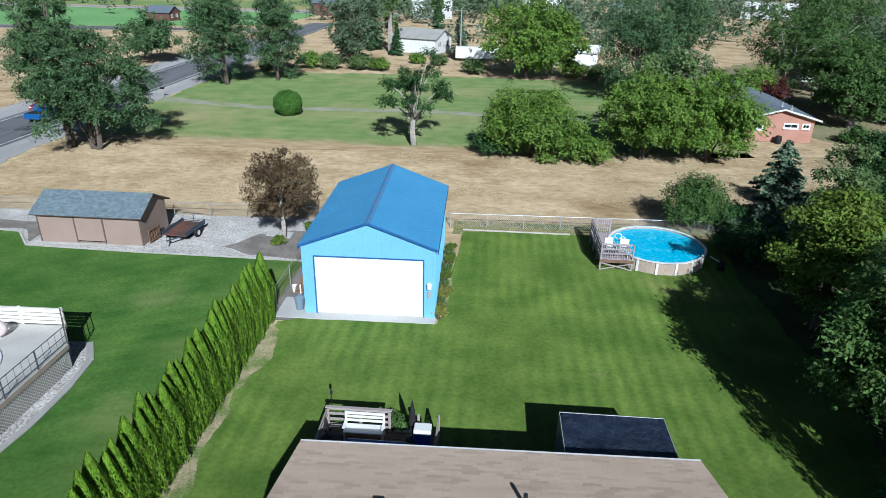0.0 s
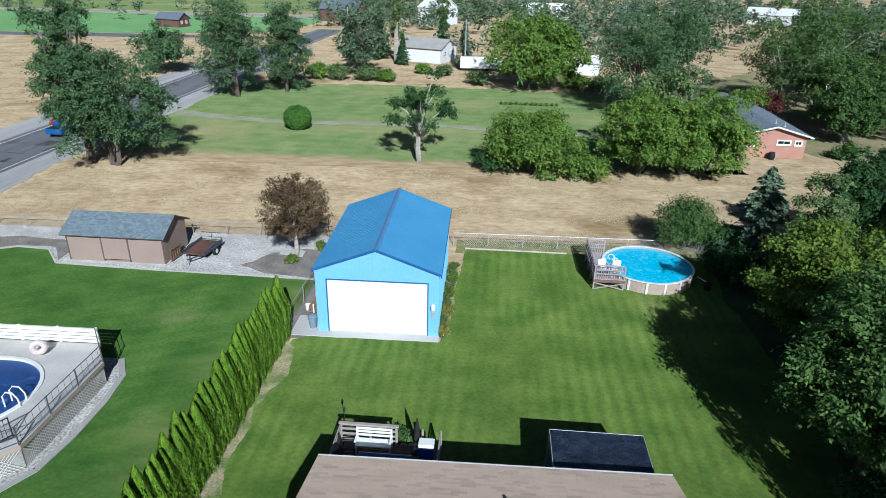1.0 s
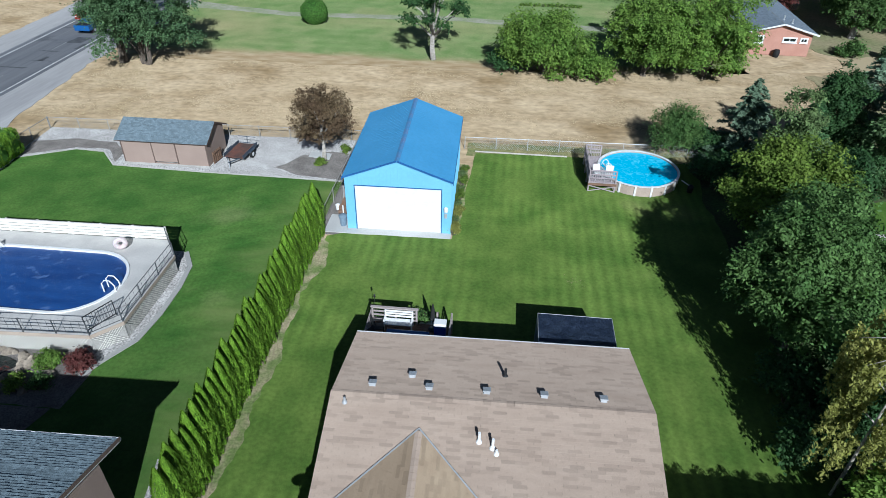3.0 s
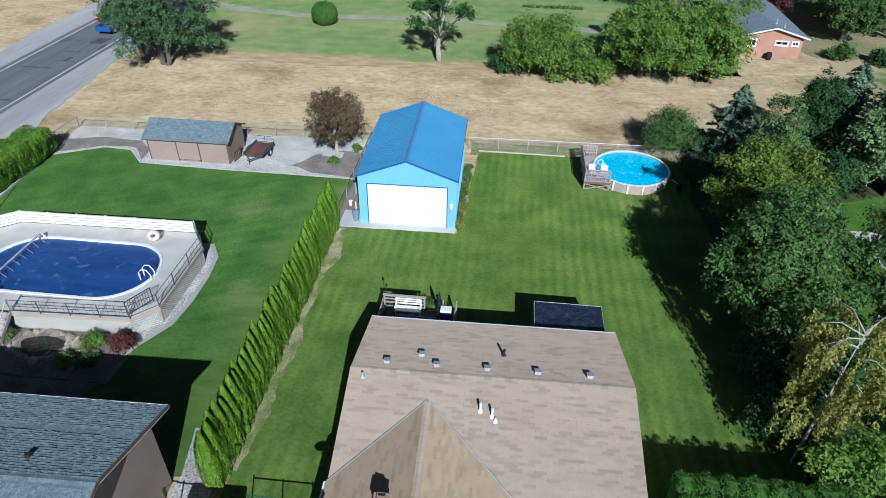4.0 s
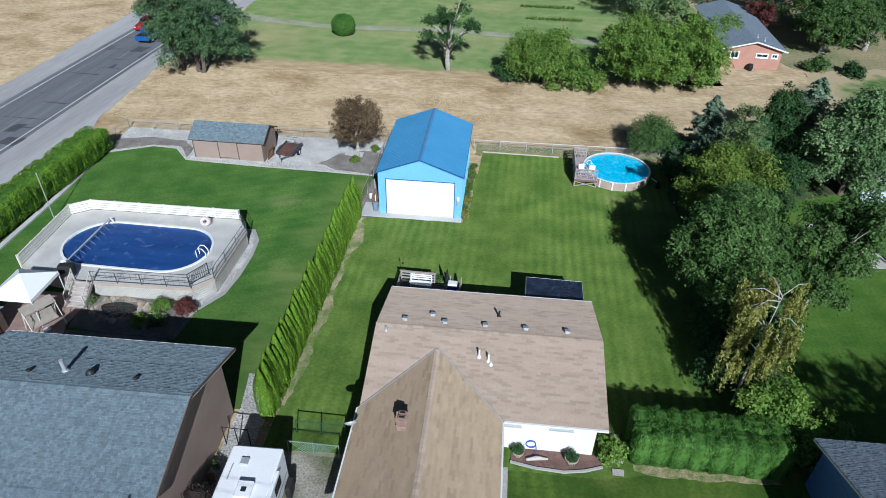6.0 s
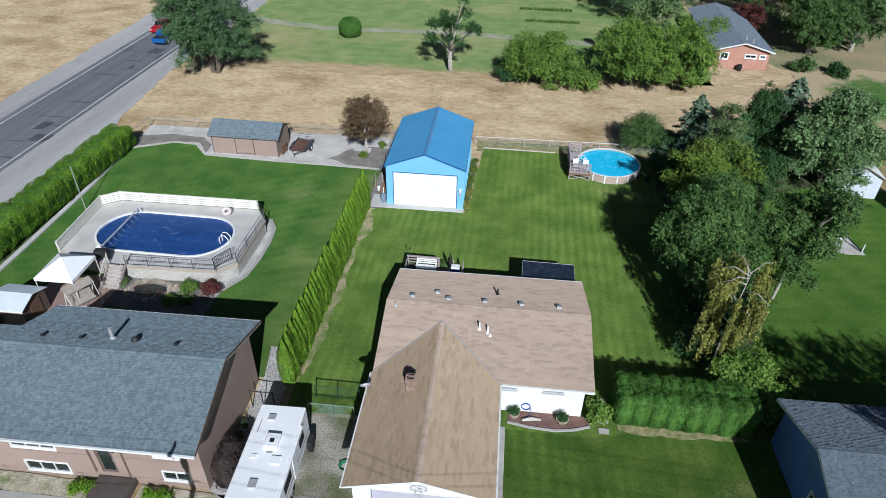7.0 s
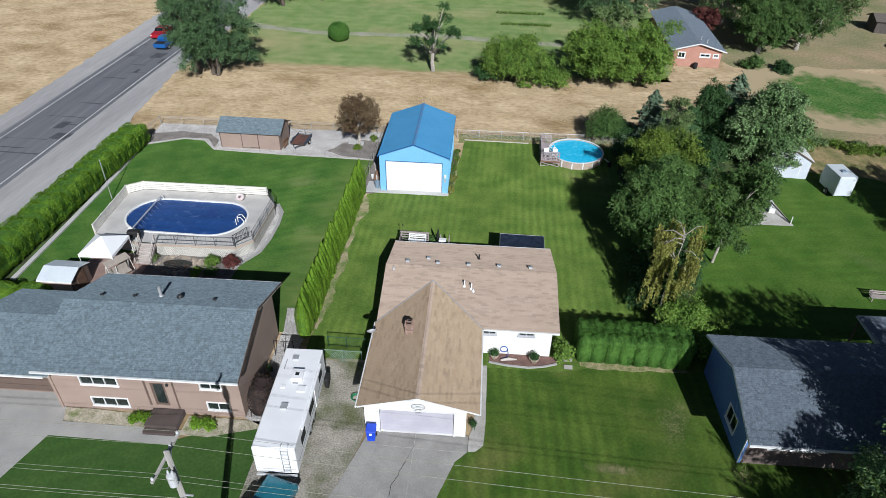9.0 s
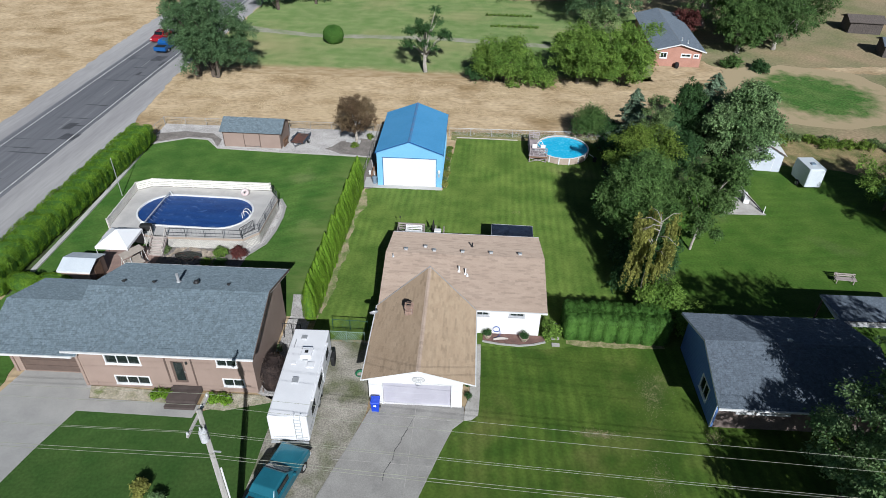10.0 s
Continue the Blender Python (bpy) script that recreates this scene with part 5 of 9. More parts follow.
L_SILVER = leaf_mat("silver_leaf", (0.125, 0.215, 0.09), (0.27, 0.37, 0.19), island=0.55)
L_BLUE = leaf_mat("blue_spruce_needle", (0.13, 0.185, 0.135), (0.2, 0.265, 0.2), translucent=0.1)
L_PLUM = leaf_mat("purple_plum_leaf", (0.16, 0.095, 0.068), (0.24, 0.16, 0.105), island=0.4)
L_BIRCH = leaf_mat("golden_birch_leaf", (0.29, 0.285, 0.08), (0.4, 0.37, 0.12), island=0.4)
L_CEDAR = leaf_mat("cedar_scale_leaf", (0.15, 0.265, 0.026), (0.215, 0.34, 0.042), island=0.4, translucent=0.2)
L_HEDGE = leaf_mat("hedge_leaf", (0.165, 0.3, 0.032), (0.235, 0.375, 0.05), island=0.4)
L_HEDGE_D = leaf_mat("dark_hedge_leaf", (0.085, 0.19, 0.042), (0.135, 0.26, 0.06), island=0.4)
L_RED = leaf_mat("red_barberry_leaf", (0.14, 0.045, 0.05), (0.2, 0.065, 0.065))
L_GREY = leaf_mat("grey_green_leaf", (0.135, 0.195, 0.08), (0.21, 0.272, 0.125), island=0.4)
L_WILLOW = leaf_mat("willow_leaf", (0.085, 0.15, 0.055), (0.14, 0.215, 0.08), island=0.4)
# park and far leaves: distance haze mixed into paler, bluer base colours
L_PARK = leaf_mat("park_tree_leaf", (0.095, 0.165, 0.088), (0.155, 0.24, 0.122), island=0.4)
L_FAR = leaf_mat("hazed_distant_leaf", (0.14, 0.195, 0.135), (0.2, 0.255, 0.175), island=0.45)


def cards(c, nrm, size, rng, aspect=0.55, along=None):
    """Small pointed leaves: c, nrm (n, 3), size (n,). along: the way that the leaves point."""
    n = len(c)
    nrm = nrm / np.maximum(np.linalg.norm(nrm, axis=1, keepdims=True), 1e-6)
    t = rng.normal(size=(n, 3)) if along is None else along + rng.normal(size=(n, 3)) * 0.35
    t -= nrm * (t * nrm).sum(1, keepdims=True)
    t /= np.maximum(np.linalg.norm(t, axis=1, keepdims=True), 1e-6)
    b = np.cross(nrm, t)
    s = size[:, None]
    w = s * aspect
    return np.stack([c - t * s, c + b * w - nrm * s * 0.12, c + t * s, c - b * w - nrm * s * 0.12], 1)


def ball(n, rng):
    d = rng.normal(size=(n, 3))
    return d / np.linalg.norm(d, axis=1, keepdims=True)


def fill(clumps, n, leaf, rng, flat=0.8, droop=0.25):
    """Leaves in sprays: twigs that grow out of clumps [(centre, radius)], each set with small leaves."""
    C = np.array([c for c, _ in clumps])
    R = np.array([r for _, r in clumps])
    per = 12
    m = max(1, n // per)
    k = rng.choice(len(R), m, p=R ** 2 / (R ** 2).sum())
    d = ball(m, rng)
    d[:, 2] = np.where(d[:, 2] < -0.45, -d[:, 2] * rng.random(m), d[:, 2])
    d /= np.linalg.norm(d, axis=1, keepdims=True)
    start = C[k] + d * (R[k] * rng.uniform(0.35, 0.85, m))[:, None] * np.array([1, 1, flat])
    way = d + rng.normal(size=(m, 3)) * 0.45 + np.array([0, 0, -droop])
    way /= np.linalg.norm(way, axis=1, keepdims=True)
    length = R[k] * rng.uniform(0.25, 0.75, m)
    s = (np.arange(per)[None, :] + rng.random((m, per))) / per
    p = start[:, None, :] + way[:, None, :] * (length[:, None] * s)[:, :, None]
    p[:, :, 2] -= droop * length[:, None] * s ** 2 * 0.6
    p += rng.normal(size=p.shape) * (leaf * 1.15)
    nrm = np.repeat(d[:, None, :], per, 1) * 0.7 + rng.normal(size=p.shape) * 0.45 + np.array([0, -0.1, 0.55])
    along = np.repeat(way[:, None, :], per, 1) + rng.normal(size=p.shape) * 0.4
    q = m * per
    return cards(p.reshape(q, 3), nrm.reshape(q, 3), leaf * rng.uniform(0.6, 1.3, q), rng, along=along.reshape(q, 3))


def deciduous(label, x, y, h, r, base, leaf_material, n=9000, leaf=0.16, seed=1, clumps=46, bark=None, name="tree", trunk_r=None, rx=1.0, ry=1.0, clump=0.3, sparse=0.0, category="tree", limbs=9, lean=(0, 0), stems=1, group="", cone=0.0, flat=0.8):
    rng = np.random.default_rng(seed)
    bark = bark or M_BARK
    tree = thing(name, label, category, (x, y, 0), group=group)
    mid, half = (h + base) / 2, (h - base) / 2
    cl = []
    outer = int(clumps * 0.75)
    for i in range(clumps):
        if i < outer:
            zz = 1 - 1.86 * (i + 0.5) / outer
            a = i * 2.39996 + rng.random() * 0.7
            d = np.array([math.cos(a) * math.sqrt(1 - zz * zz), math.sin(a) * math.sqrt(1 - zz * zz), zz])
            f = rng.uniform(0.62, 0.92)
        else:
            d, f = ball(1, rng)[0], rng.random() ** 0.5 * 0.6
        wob = 1 + 0.6 * noise.noise(Vector((d[0] * 1.7 + seed, d[1] * 1.7, d[2] * 1.7)))
        c = np.array([d[0] * r * rx * f * wob + lean[0] * (0.5 + d[2] * 0.5), d[1] * r * ry * f * wob + lean[1] * (0.5 + d[2] * 0.5), mid + d[2] * half * f * wob])
        c[:2] *= 1 - cone * (0.5 + 0.5 * d[2])
        if d[2] < -0.4:
            c[:2] *= 0.9
        cl.append((c, r * clump * rng.uniform(0.5, 1.2) * (1 - 0.4 * sparse)))
    quads("crown", fill(cl, n, leaf, rng, flat), leaf_material, tree)
    tr = trunk_r or (0.021 * h)
    for s in range(stems):
        off = Vector((0, 0, 0)) if stems == 1 else Vector((math.cos(s * 2.4) * 0.5, math.sin(s * 2.4) * 0.5, 0))
        topz = base + (h - base) * 0.6
        pts = [off * 0.6 + Vector((0, 0, -0.1)), off + Vector((0.03 * h * (rng.random() - 0.5), 0.03 * h * (rng.random() - 0.5), base * 0.6)), off * 1.6 + Vector((lean[0] * 0.4, lean[1] * 0.4, base + (h - base) * 0.3)), off * 2 + Vector((lean[0] * 0.6, lean[1] * 0.6, topz))]
        part("trunk", tube(B(), pts, [tr * 1.35, tr, tr * 0.7, tr * 0.25], 9), bark, tree, smooth=True)
    order = sorted(cl, key=lambda q: -q[1])[:limbs]
    for c, rad in order:
        z0 = base * 0.75 + (h - base) * 0.4 * rng.random()
        a, b = Vector((lean[0] * 0.3, lean[1] * 0.3, min(z0, c[2] - 0.15))), Vector(c)
        m = a.lerp(b, 0.5) + Vector((0, 0, 0.12 * (b - a).length))
        part("limb", tube(B(), [a, m, b], [tr * 0.45, tr * 0.3, tr * 0.1], 6), bark, tree, smooth=True)
    return tree


def conifer(label, x, y, h, r, leaf_material, n=7000, leaf=0.14, seed=1, base=0.4, name="spruce_tree", category="tree", droop=0.35, group="", power=1.0):
    """A spruce: whorls of branches that droop, each hung with needles."""
    rng = np.random.default_rng(seed)
    tree = thing(name, label, category, (x, y, 0), group=group)
    part("trunk", tube(B(), [(0, 0, -0.1), (0, 0, h * 0.5), (0, 0, h * 0.99)], [0.03 * h, 0.016 * h, 0.004 * h], 8), M_BARK, tree, smooth=True)
    nb = int(h * 22)
    f = rng.random(nb) ** 0.8
    f[:8] = np.linspace(0.8, 0.99, 8)
    z0 = base + (h - base) * f
    ang = rng.random(nb) * 2 * math.pi
    ln = r * (1 - f) ** power * rng.uniform(0.7, 1.1, nb) + 0.08
    k = rng.choice(nb, n, p=(ln + 0.1) / (ln + 0.1).sum())
    s = rng.random(n) ** 0.6
    out = np.stack([np.cos(ang[k]), np.sin(ang[k]), np.zeros(n)], 1)
    side = np.stack([-np.sin(ang[k]), np.cos(ang[k]), np.zeros(n)], 1)
    width = ln[k] * 0.28 * (1 - s * 0.7)
    p = out * (ln[k] * s)[:, None] + side * (rng.uniform(-1, 1, n) * width)[:, None]
    p[:, 2] = z0[k] - ln[k] * droop * s ** 1.3 + rng.normal(size=n) * 0.05 + 0.12 * ln[k] * s
    nrm = np.array([0, 0, 1.0]) + out * 0.35 + rng.normal(size=(n, 3)) * 0.35
    quads("crown", cards(p, nrm, leaf * rng.uniform(0.7, 1.3, n), rng, 0.42, along=out * 0.8 + side * rng.choice([-0.7, 0.7], n)[:, None]), leaf_material, tree)
    bm = B()
    for i in range(0, nb, 6):
        o = Vector((math.cos(ang[i]), math.sin(ang[i]), 0))
        tube(bm, [(0, 0, z0[i]), o * ln[i] * 0.8 + Vector((0, 0, z0[i] - ln[i] * droop * 0.6))], [0.03, 0.01], 5)
    part("branch_frame", bm, M_BARK, tree)
    return tree


def bush(label, x, y, h, r, leaf_material, n=2500, leaf=0.1, seed=1, name="bush", category="bush", ry=1.0, group="", clumps=16):
    rng = np.random.default_rng(seed)
    b = thing(name, label, category, (x, y, 0), group=group)
    cl = []
    for i in range(clumps):
        a, f = rng.random() * 6.283, rng.random() ** 0.6
        cl.append((np.array([math.cos(a) * r * 0.7 * f, math.sin(a) * r * ry * 0.7 * f, h * (0.25 + 0.45 * rng.random() * (1 - 0.5 * f))]), min(r, h) * rng.uniform(0.3, 0.48)))
    v = fill(cl, n, leaf, rng, 0.9, 0.05)
    v[:, :, 2] = np.maximum(v[:, :, 2], 0.01)
    quads("foliage", v, leaf_material, b)
    bm = B()
    for i in range(6):
        a = i * 1.05
        tube(bm, [(0.08 * math.cos(a), 0.08 * math.sin(a), -0.05), (r * 0.45 * math.cos(a), r * 0.45 * ry * math.sin(a), h * 0.55)], [0.03, 0.012], 5)
    part("woody_base", bm, M_BARK, b)
    return b


# the cedar hedge between the gardens: single narrow trees
def cedar(seed, h, r):
    rng = np.random.default_rng(seed)
    t = thing("cedar_shrub", "tall narrow yellow-green cedar in a hedge row", "hedge plant", group="cedar hedge")
    n = 4600
    f = rng.random(n) ** 0.85
    z = h * f
    prof = r * np.clip(np.minimum(1.0, (1.02 - f) ** 0.8 * 1.75), 0, 1) * (0.86 + 0.14 * np.minimum(1, f * 8))
    a = rng.random(n) * 2 * math.pi
    flute = 1 + 0.13 * np.sin(a * 5 + 1.3 * np.sin(z * 2 + seed) + seed) + 0.05 * np.sin(a * 3 + z * 2.2)
    rad = prof * flute * (0.78 + 0.24 * rng.random(n) ** 0.5)
    p = np.stack([np.cos(a) * rad * 1.35, np.sin(a) * rad * 0.8, z], 1)
    out = np.stack([np.cos(a), np.sin(a), np.full(n, 0.15)], 1)
    quads("foliage", cards(p, out + rng.normal(size=(n, 3)) * 0.22, 0.058 * rng.uniform(0.7, 1.4, n), rng, 0.34, along=np.array([0, 0, 1.6]) + out * 0.2), L_CEDAR, t)
    core = [(r * 0.68 * min(1.0, (1.02 - q) ** 0.8 * 1.6), h * q * 0.98) for q in (0.0, 0.15, 0.35, 0.55, 0.75, 0.9, 0.98)]
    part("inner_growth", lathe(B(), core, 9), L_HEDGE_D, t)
    part("trunk", tube(B(), [(0, 0, -0.1), (0, 0, h * 0.3)], [0.08, 0.06], 7), M_BARK, t)
    return t


rr = random.Random(4)
kinds = [cedar(300 + k, 3.6 + 0.09 * k, 0.42) for k in range(4)]
ys = [8.12 + k * 0.497 for k in range(43)]
for k, y in enumerate(ys):
    m = pose(-6.85 + rr.uniform(-0.07, 0.07), y, 0, rr.uniform(-1, 1), rr.uniform(-1, 1), rr.choice((0, 180)) + rr.uniform(-14, 14))
    src = kinds[k % 4]
    s = rr.uniform(0.91, 1.06)
    if k < 4:
        src.matrix_basis = m
    else:
        c = copy_thing(src, m)
        c.scale = (1, 1, s)


def hedge_plant(seed, w, d, h, material, label, group, n=7600, leaf=0.066, inner=None):
    """One clipped plant of a hedge: a soft block with a rounded top."""
    rng = np.random.default_rng(seed)
    t = thing("hedge_shrub", label, "hedge plant", group=group)
    u = ball(n, rng)
    p = np.sign(u) * np.abs(u) ** 0.55
    p /= np.maximum(1.0, np.abs(p).max(1, keepdims=True))
    lump = 1 + 0.05 * np.sin(p[:, 0] * 4 + seed) * np.cos(p[:, 1] * 4 + p[:, 2] * 3)
    fl = 1 + 0.035 * np.sin(p[:, 1] * 11 + seed * 2 + p[:, 0] * 2) + 0.03 * np.sin(p[:, 1] * 23 + p[:, 0] * 17 + seed)
    q = np.stack([p[:, 0] * w / 2 * lump * fl, p[:, 1] * d / 2 * lump, (p[:, 2] * 0.5 + 0.5) * h * (1 + 0.04 * np.sin(p[:, 0] * 5 + seed))], 1)
    q *= (0.90 + 0.12 * rng.random(n) ** 0.5)[:, None]
    keep = p[:, 2] > -0.97
    q, u = q[keep], u[keep]
    quads("foliage", cards(q, u + rng.normal(size=q.shape) * 0.45, leaf * rng.uniform(0.7, 1.35, len(q)), rng, 0.3, along=np.array([0, 0, 1.5]) + u * 0.4), material, t)
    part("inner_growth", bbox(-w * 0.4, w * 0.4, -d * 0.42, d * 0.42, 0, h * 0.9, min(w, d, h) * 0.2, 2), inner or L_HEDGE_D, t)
    return t


road_kinds = [hedge_plant(40 + k, 3.0, 2.15, 2.25 + 0.08 * k, L_HEDGE, "clipped green shrub in the roadside hedge", "roadside hedge") for k in range(3)]
for k in range(20):
    y = 9.6 + k * 1.41
    m = pose(-34.13 + 0.004 * (y - 12) + rr.uniform(-0.06, 0.06), y, 0, 0, 0, rr.choice((0, 180)) + rr.uniform(-5, 5))
    if k < 3:
        road_kinds[k].matrix_basis = m
    else:
        copy_thing(road_kinds[k % 3], m)
low = hedge_plant(51, 2.6, 1.5, 1.35, L_HEDGE, "low rounded green hedge shrub", "low hedge")
low.matrix_basis = pose(-28.7, 9.8, 0)
for k, (x, y) in enumerate(((-31.2, 9.6), (-33.5, 8.8), (-35.2, 6.8), (-35.6, 4.5))):
    copy_thing(low, pose(x, y, 0, 0, 0, 8 * k - 6))
front_kinds = [hedge_plant(60 + k, 1.3, 1.3, 2.5 + 0.03 * k, L_HEDGE_D, "clipped green shrub in a thick hedge", "thick hedge", n=3600, leaf=0.065) for k in range(3)]
done = 0
for row, y in enumerate((8.05, 9.15)):
    for k in range(8):
        m = pose(13.45 + k * 0.97 + rr.uniform(-0.05, 0.05), y + rr.uniform(-0.05, 0.05), 0, 0, 0, rr.choice((0, 90, 180, 270)) + rr.uniform(-8, 8))
        if done < 3:
            front_kinds[done].matrix_basis = m
        else:
            copy_thing(front_kinds[done % 3], m)
        done += 1

# trees along the eastern boundary
deciduous("broad green shade tree at the lawn's edge", 19.96, 20.81, 9.3, 3.7, 0.8, L_MID, 48000, 0.1, 11, 80, lean=(-0.3, 0.2), cone=0.15, clump=0.27)
deciduous("green tree with a bare leaning trunk", 25.6, 21.0, 10.2, 2.8, 1.3, L_MID, 30000, 0.1, 12, 56, bark=M_BARK_PALE, trunk_r=0.11, cone=0.15, lean=(1.3, 0.4))
deciduous("yellow-green locust tree beside the round pool", 21.3, 30.9, 7.5, 3.2, 1.6, L_YELLOW, 28000, 0.105, 13, 46, clump=0.26, cone=0.4, flat=0.55)
deciduous("yellow-green locust tree in the boundary row", 24.03, 32.92, 7.0, 2.8, 1.0, L_YELLOW, 11000, 0.105, 14, 34, cone=0.2)
deciduous("feathery grey-green tree in the boundary row", 24.54, 37.18, 8.0, 2.6, 0.8, L_GREY, 14000, 0.1, 15, 34, cone=0.3, sparse=0.2)
deciduous("dense dark green cedar in the boundary row", 29.5, 42.6, 8.8, 2.3, 0.3, L_DARK, 22000, 0.11, 16, 50, cone=0.45, name="cedar_tree")
deciduous("leafy green tree filling the boundary row", 22.0, 25.2, 7.6, 3.0, 0.6, L_MID, 27000, 0.105, 117, 50, cone=0.2)
deciduous("leafy dark tree among the boundary shrubs", 21.18, 16.09, 5.0, 1.9, 0.4, L_DARK, 11000, 0.11, 118, 32)
deciduous("dark green tree in the boundary row", 27.10, 34.11, 6.2, 2.6, 0.8, L_DARK, 12000, 0.105, 17, 36, cone=0.3)
deciduous("broad silver-leaved poplar beside the white shed", 34.8, 39.0, 10.2, 5.4, 0.2, L_SILVER, 42000, 0.13, 18, 80, cone=0.62, flat=0.42, clump=0.27, sparse=0.3)
conifer("blue-grey spruce behind the round pool", 23.3, 42.6, 7.0, 3.2, L_BLUE, 16000, 0.15, 19, power=0.7)
conifer("dark spruce with a pointed top in the boundary row", 26.69, 40.07, 6.4, 2.6, L_PINE, 13000, 0.15, 119, power=0.5)
conifer("blue-grey spruce in the boundary row", 32.4, 44.49, 8.6, 2.8, L_BLUE, 14000, 0.15, 20, power=0.5)
bush("wild grey-green shrub behind the round pool", 18.7, 44.0, 5.2, 2.7, L_MID, 15000, 0.08, 21, clumps=36)
bush("low dark shrub behind the round pool", 21.08, 43.73, 3.2, 1.8, L_DARK, 4500, 0.11, 121)
bush("low green shrub by the fence", 20.98, 39.09, 3.0, 2.0, L_DARK, 5000, 0.11, 22)
bush("green shrub among the boundary trees", 22.50, 26.62, 3.4, 2.2, L_DARK, 5000, 0.12, 23)
bush("green shrub under the shade tree", 22.61, 22.38, 3.0, 2.0, L_DARK, 4000, 0.12, 24)
# two shrubs added to close a sunlit gap with their shade
bush("added dark shrub casting shade in the boundary row's gap", 19.15, 14.65, 4.2, 1.9, L_DARK, 7500, 0.11, 124, clumps=22)
bush("added dark shrub deepening the shadow under the shade tree", 19.05, 17.47, 3.6, 1.7, L_DARK, 6000, 0.11, 126)
bush("tall green shrub growing through the hedge's end", 20.57, 10.84, 5.0, 1.9, L_WALNUT, 8500, 0.1, 25, clumps=30)
bush("bright green shrub beside the thick hedge", 21.69, 9.55, 3.2, 1.5, L_WALNUT, 4200, 0.1, 125)
bush("light green shrub behind the blue house", 23.93, 10.18, 2.0, 1.3, L_WALNUT, 2600, 0.1, 26)
bush("yellow-green shrub at the white wall's corner", 11.92, 7.80, 2.1, 0.75, L_WALNUT, 2600, 0.09, 27)
deciduous("yellow-green tree at the lawn's far side", 47.27, 30.07, 6.0, 3.2, 0.8, L_WALNUT, 14500, 0.105, 28, 44)
deciduous("dark green tree beside the lawn", 47.48, 24.96, 6.2, 3.2, 0.8, L_DARK, 11600, 0.105, 29, 40)
deciduous("dark green tree shading the lawn's corner", 50.10, 27.89, 8.6, 4.0, 0.6, L_DARK, 15000, 0.12, 130, 46)
deciduous("tall pale-leaved tree before the blue house", 31.41, -4.41, 13.4, 3.9, 5.2, L_SILVER, 26000, 0.12, 30, 54, trunk_r=0.25)
deciduous("pale thin-leaved tree in the front garden", 28.4, -4.7, 8.4, 3.2, 0.4, L_SILVER, 17000, 0.11, 31, 44, sparse=0.3, trunk_r=0.15)
deciduous("dark leafy tree in the front garden", 37.08, -6.30, 15.0, 5.0, 1.4, L_DARK, 22000, 0.13, 32, 54)
deciduous("dark leafy tree at the front lawn's edge", 29.15, -15.77, 12.2, 4.8, 1.0, L_DARK, 26000, 0.13, 34, 50)


def birch(x, y, h, seed):
    """A weeping birch: pale stems, golden strands that hang."""
    rng = np.random.default_rng(seed)
    t = thing("birch_tree", "weeping birch with golden leaves and white stems", "tree", (x, y, 0))
    part("trunk", tube(B(), [(0, 0, -0.1), (0.1, 0.1, h * 0.35), (0.45, 0.5, h * 0.7), (0.8, 0.9, h * 0.96)], [0.085, 0.06, 0.035, 0.012], 9), M_BARK_PALE, t, smooth=True)
    P, D = [], []
    for k in range(34):
        a, z0 = rng.random() * 6.283, h * rng.uniform(0.45, 0.97)
        c = Vector((0.12 + 0.6 * (z0 / h), 0.1 + 0.7 * (z0 / h), z0))
        ln = rng.uniform(1.1, 2.3)
        tip = c + Vector((math.cos(a) * ln, math.sin(a) * ln, rng.uniform(-0.3, 0.5)))
        mid = c.lerp(tip, 0.5) + Vector((0, 0, 0.35))
        if k < 14:
            part("limb", tube(B(), [c, mid, tip], [0.034, 0.024, 0.01], 6), M_BARK_PALE, t, smooth=True)
        for j in range(8):
            s = rng.uniform(0.35, 1.0)
            o = c.lerp(tip, s)
            L = rng.uniform(0.8, 2.4)
            m = 50
            zz = rng.random(m) * L
            P.append(np.stack([o.x + rng.normal(size=m) * 0.07 + math.cos(a) * 0.1 * zz, o.y + rng.normal(size=m) * 0.07 + math.sin(a) * 0.1 * zz, o.z + 0.1 - zz], 1))
    p = np.concatenate(P)
    p = p[p[:, 2] > 1.8]
    n = len(p)
    quads("crown", cards(p, ball(n, rng) + np.array([0, 0, 0.2]), 0.085 * rng.uniform(0.7, 1.4, n), rng, 0.5, along=np.array([0, 0, -1.0])), L_BIRCH, t)
    return t


birch(19.3, 12.5, 8.1, 35)

# parkland trees
deciduous("tall dark irregular tree beside the road", -36.2, 58.83, 18.0, 3.3, 2.0, L_PARK, 34000, 0.11, 41, 70, clump=0.27, limbs=14, lean=(-0.6, 0.3))
deciduous("broad dark tree with spreading limbs beside the road", -33.5, 58.39, 11.6, 5.7, 0.6, L_PARK, 56000, 0.115, 42, 90, clump=0.24, limbs=14, stems=2)
deciduous("dark pine-like tree at the park's edge", -35.0, 94.50, 16.0, 5.4, -0.5, L_PARK, 30000, 0.15, 43, 70, cone=0.35)
deciduous("dark pine-like tree at the park's edge", -28.6, 99.41, 14.0, 4.2, -0.5, L_PARK, 22000, 0.15, 44, 60, cone=0.35)
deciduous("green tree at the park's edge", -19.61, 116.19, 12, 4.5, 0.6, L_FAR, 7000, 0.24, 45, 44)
deciduous("small dark tree beyond the road", -55.84, 113.52, 8.5, 5.0, 0.3, L_PARK, 8000, 0.24, 46, 44)
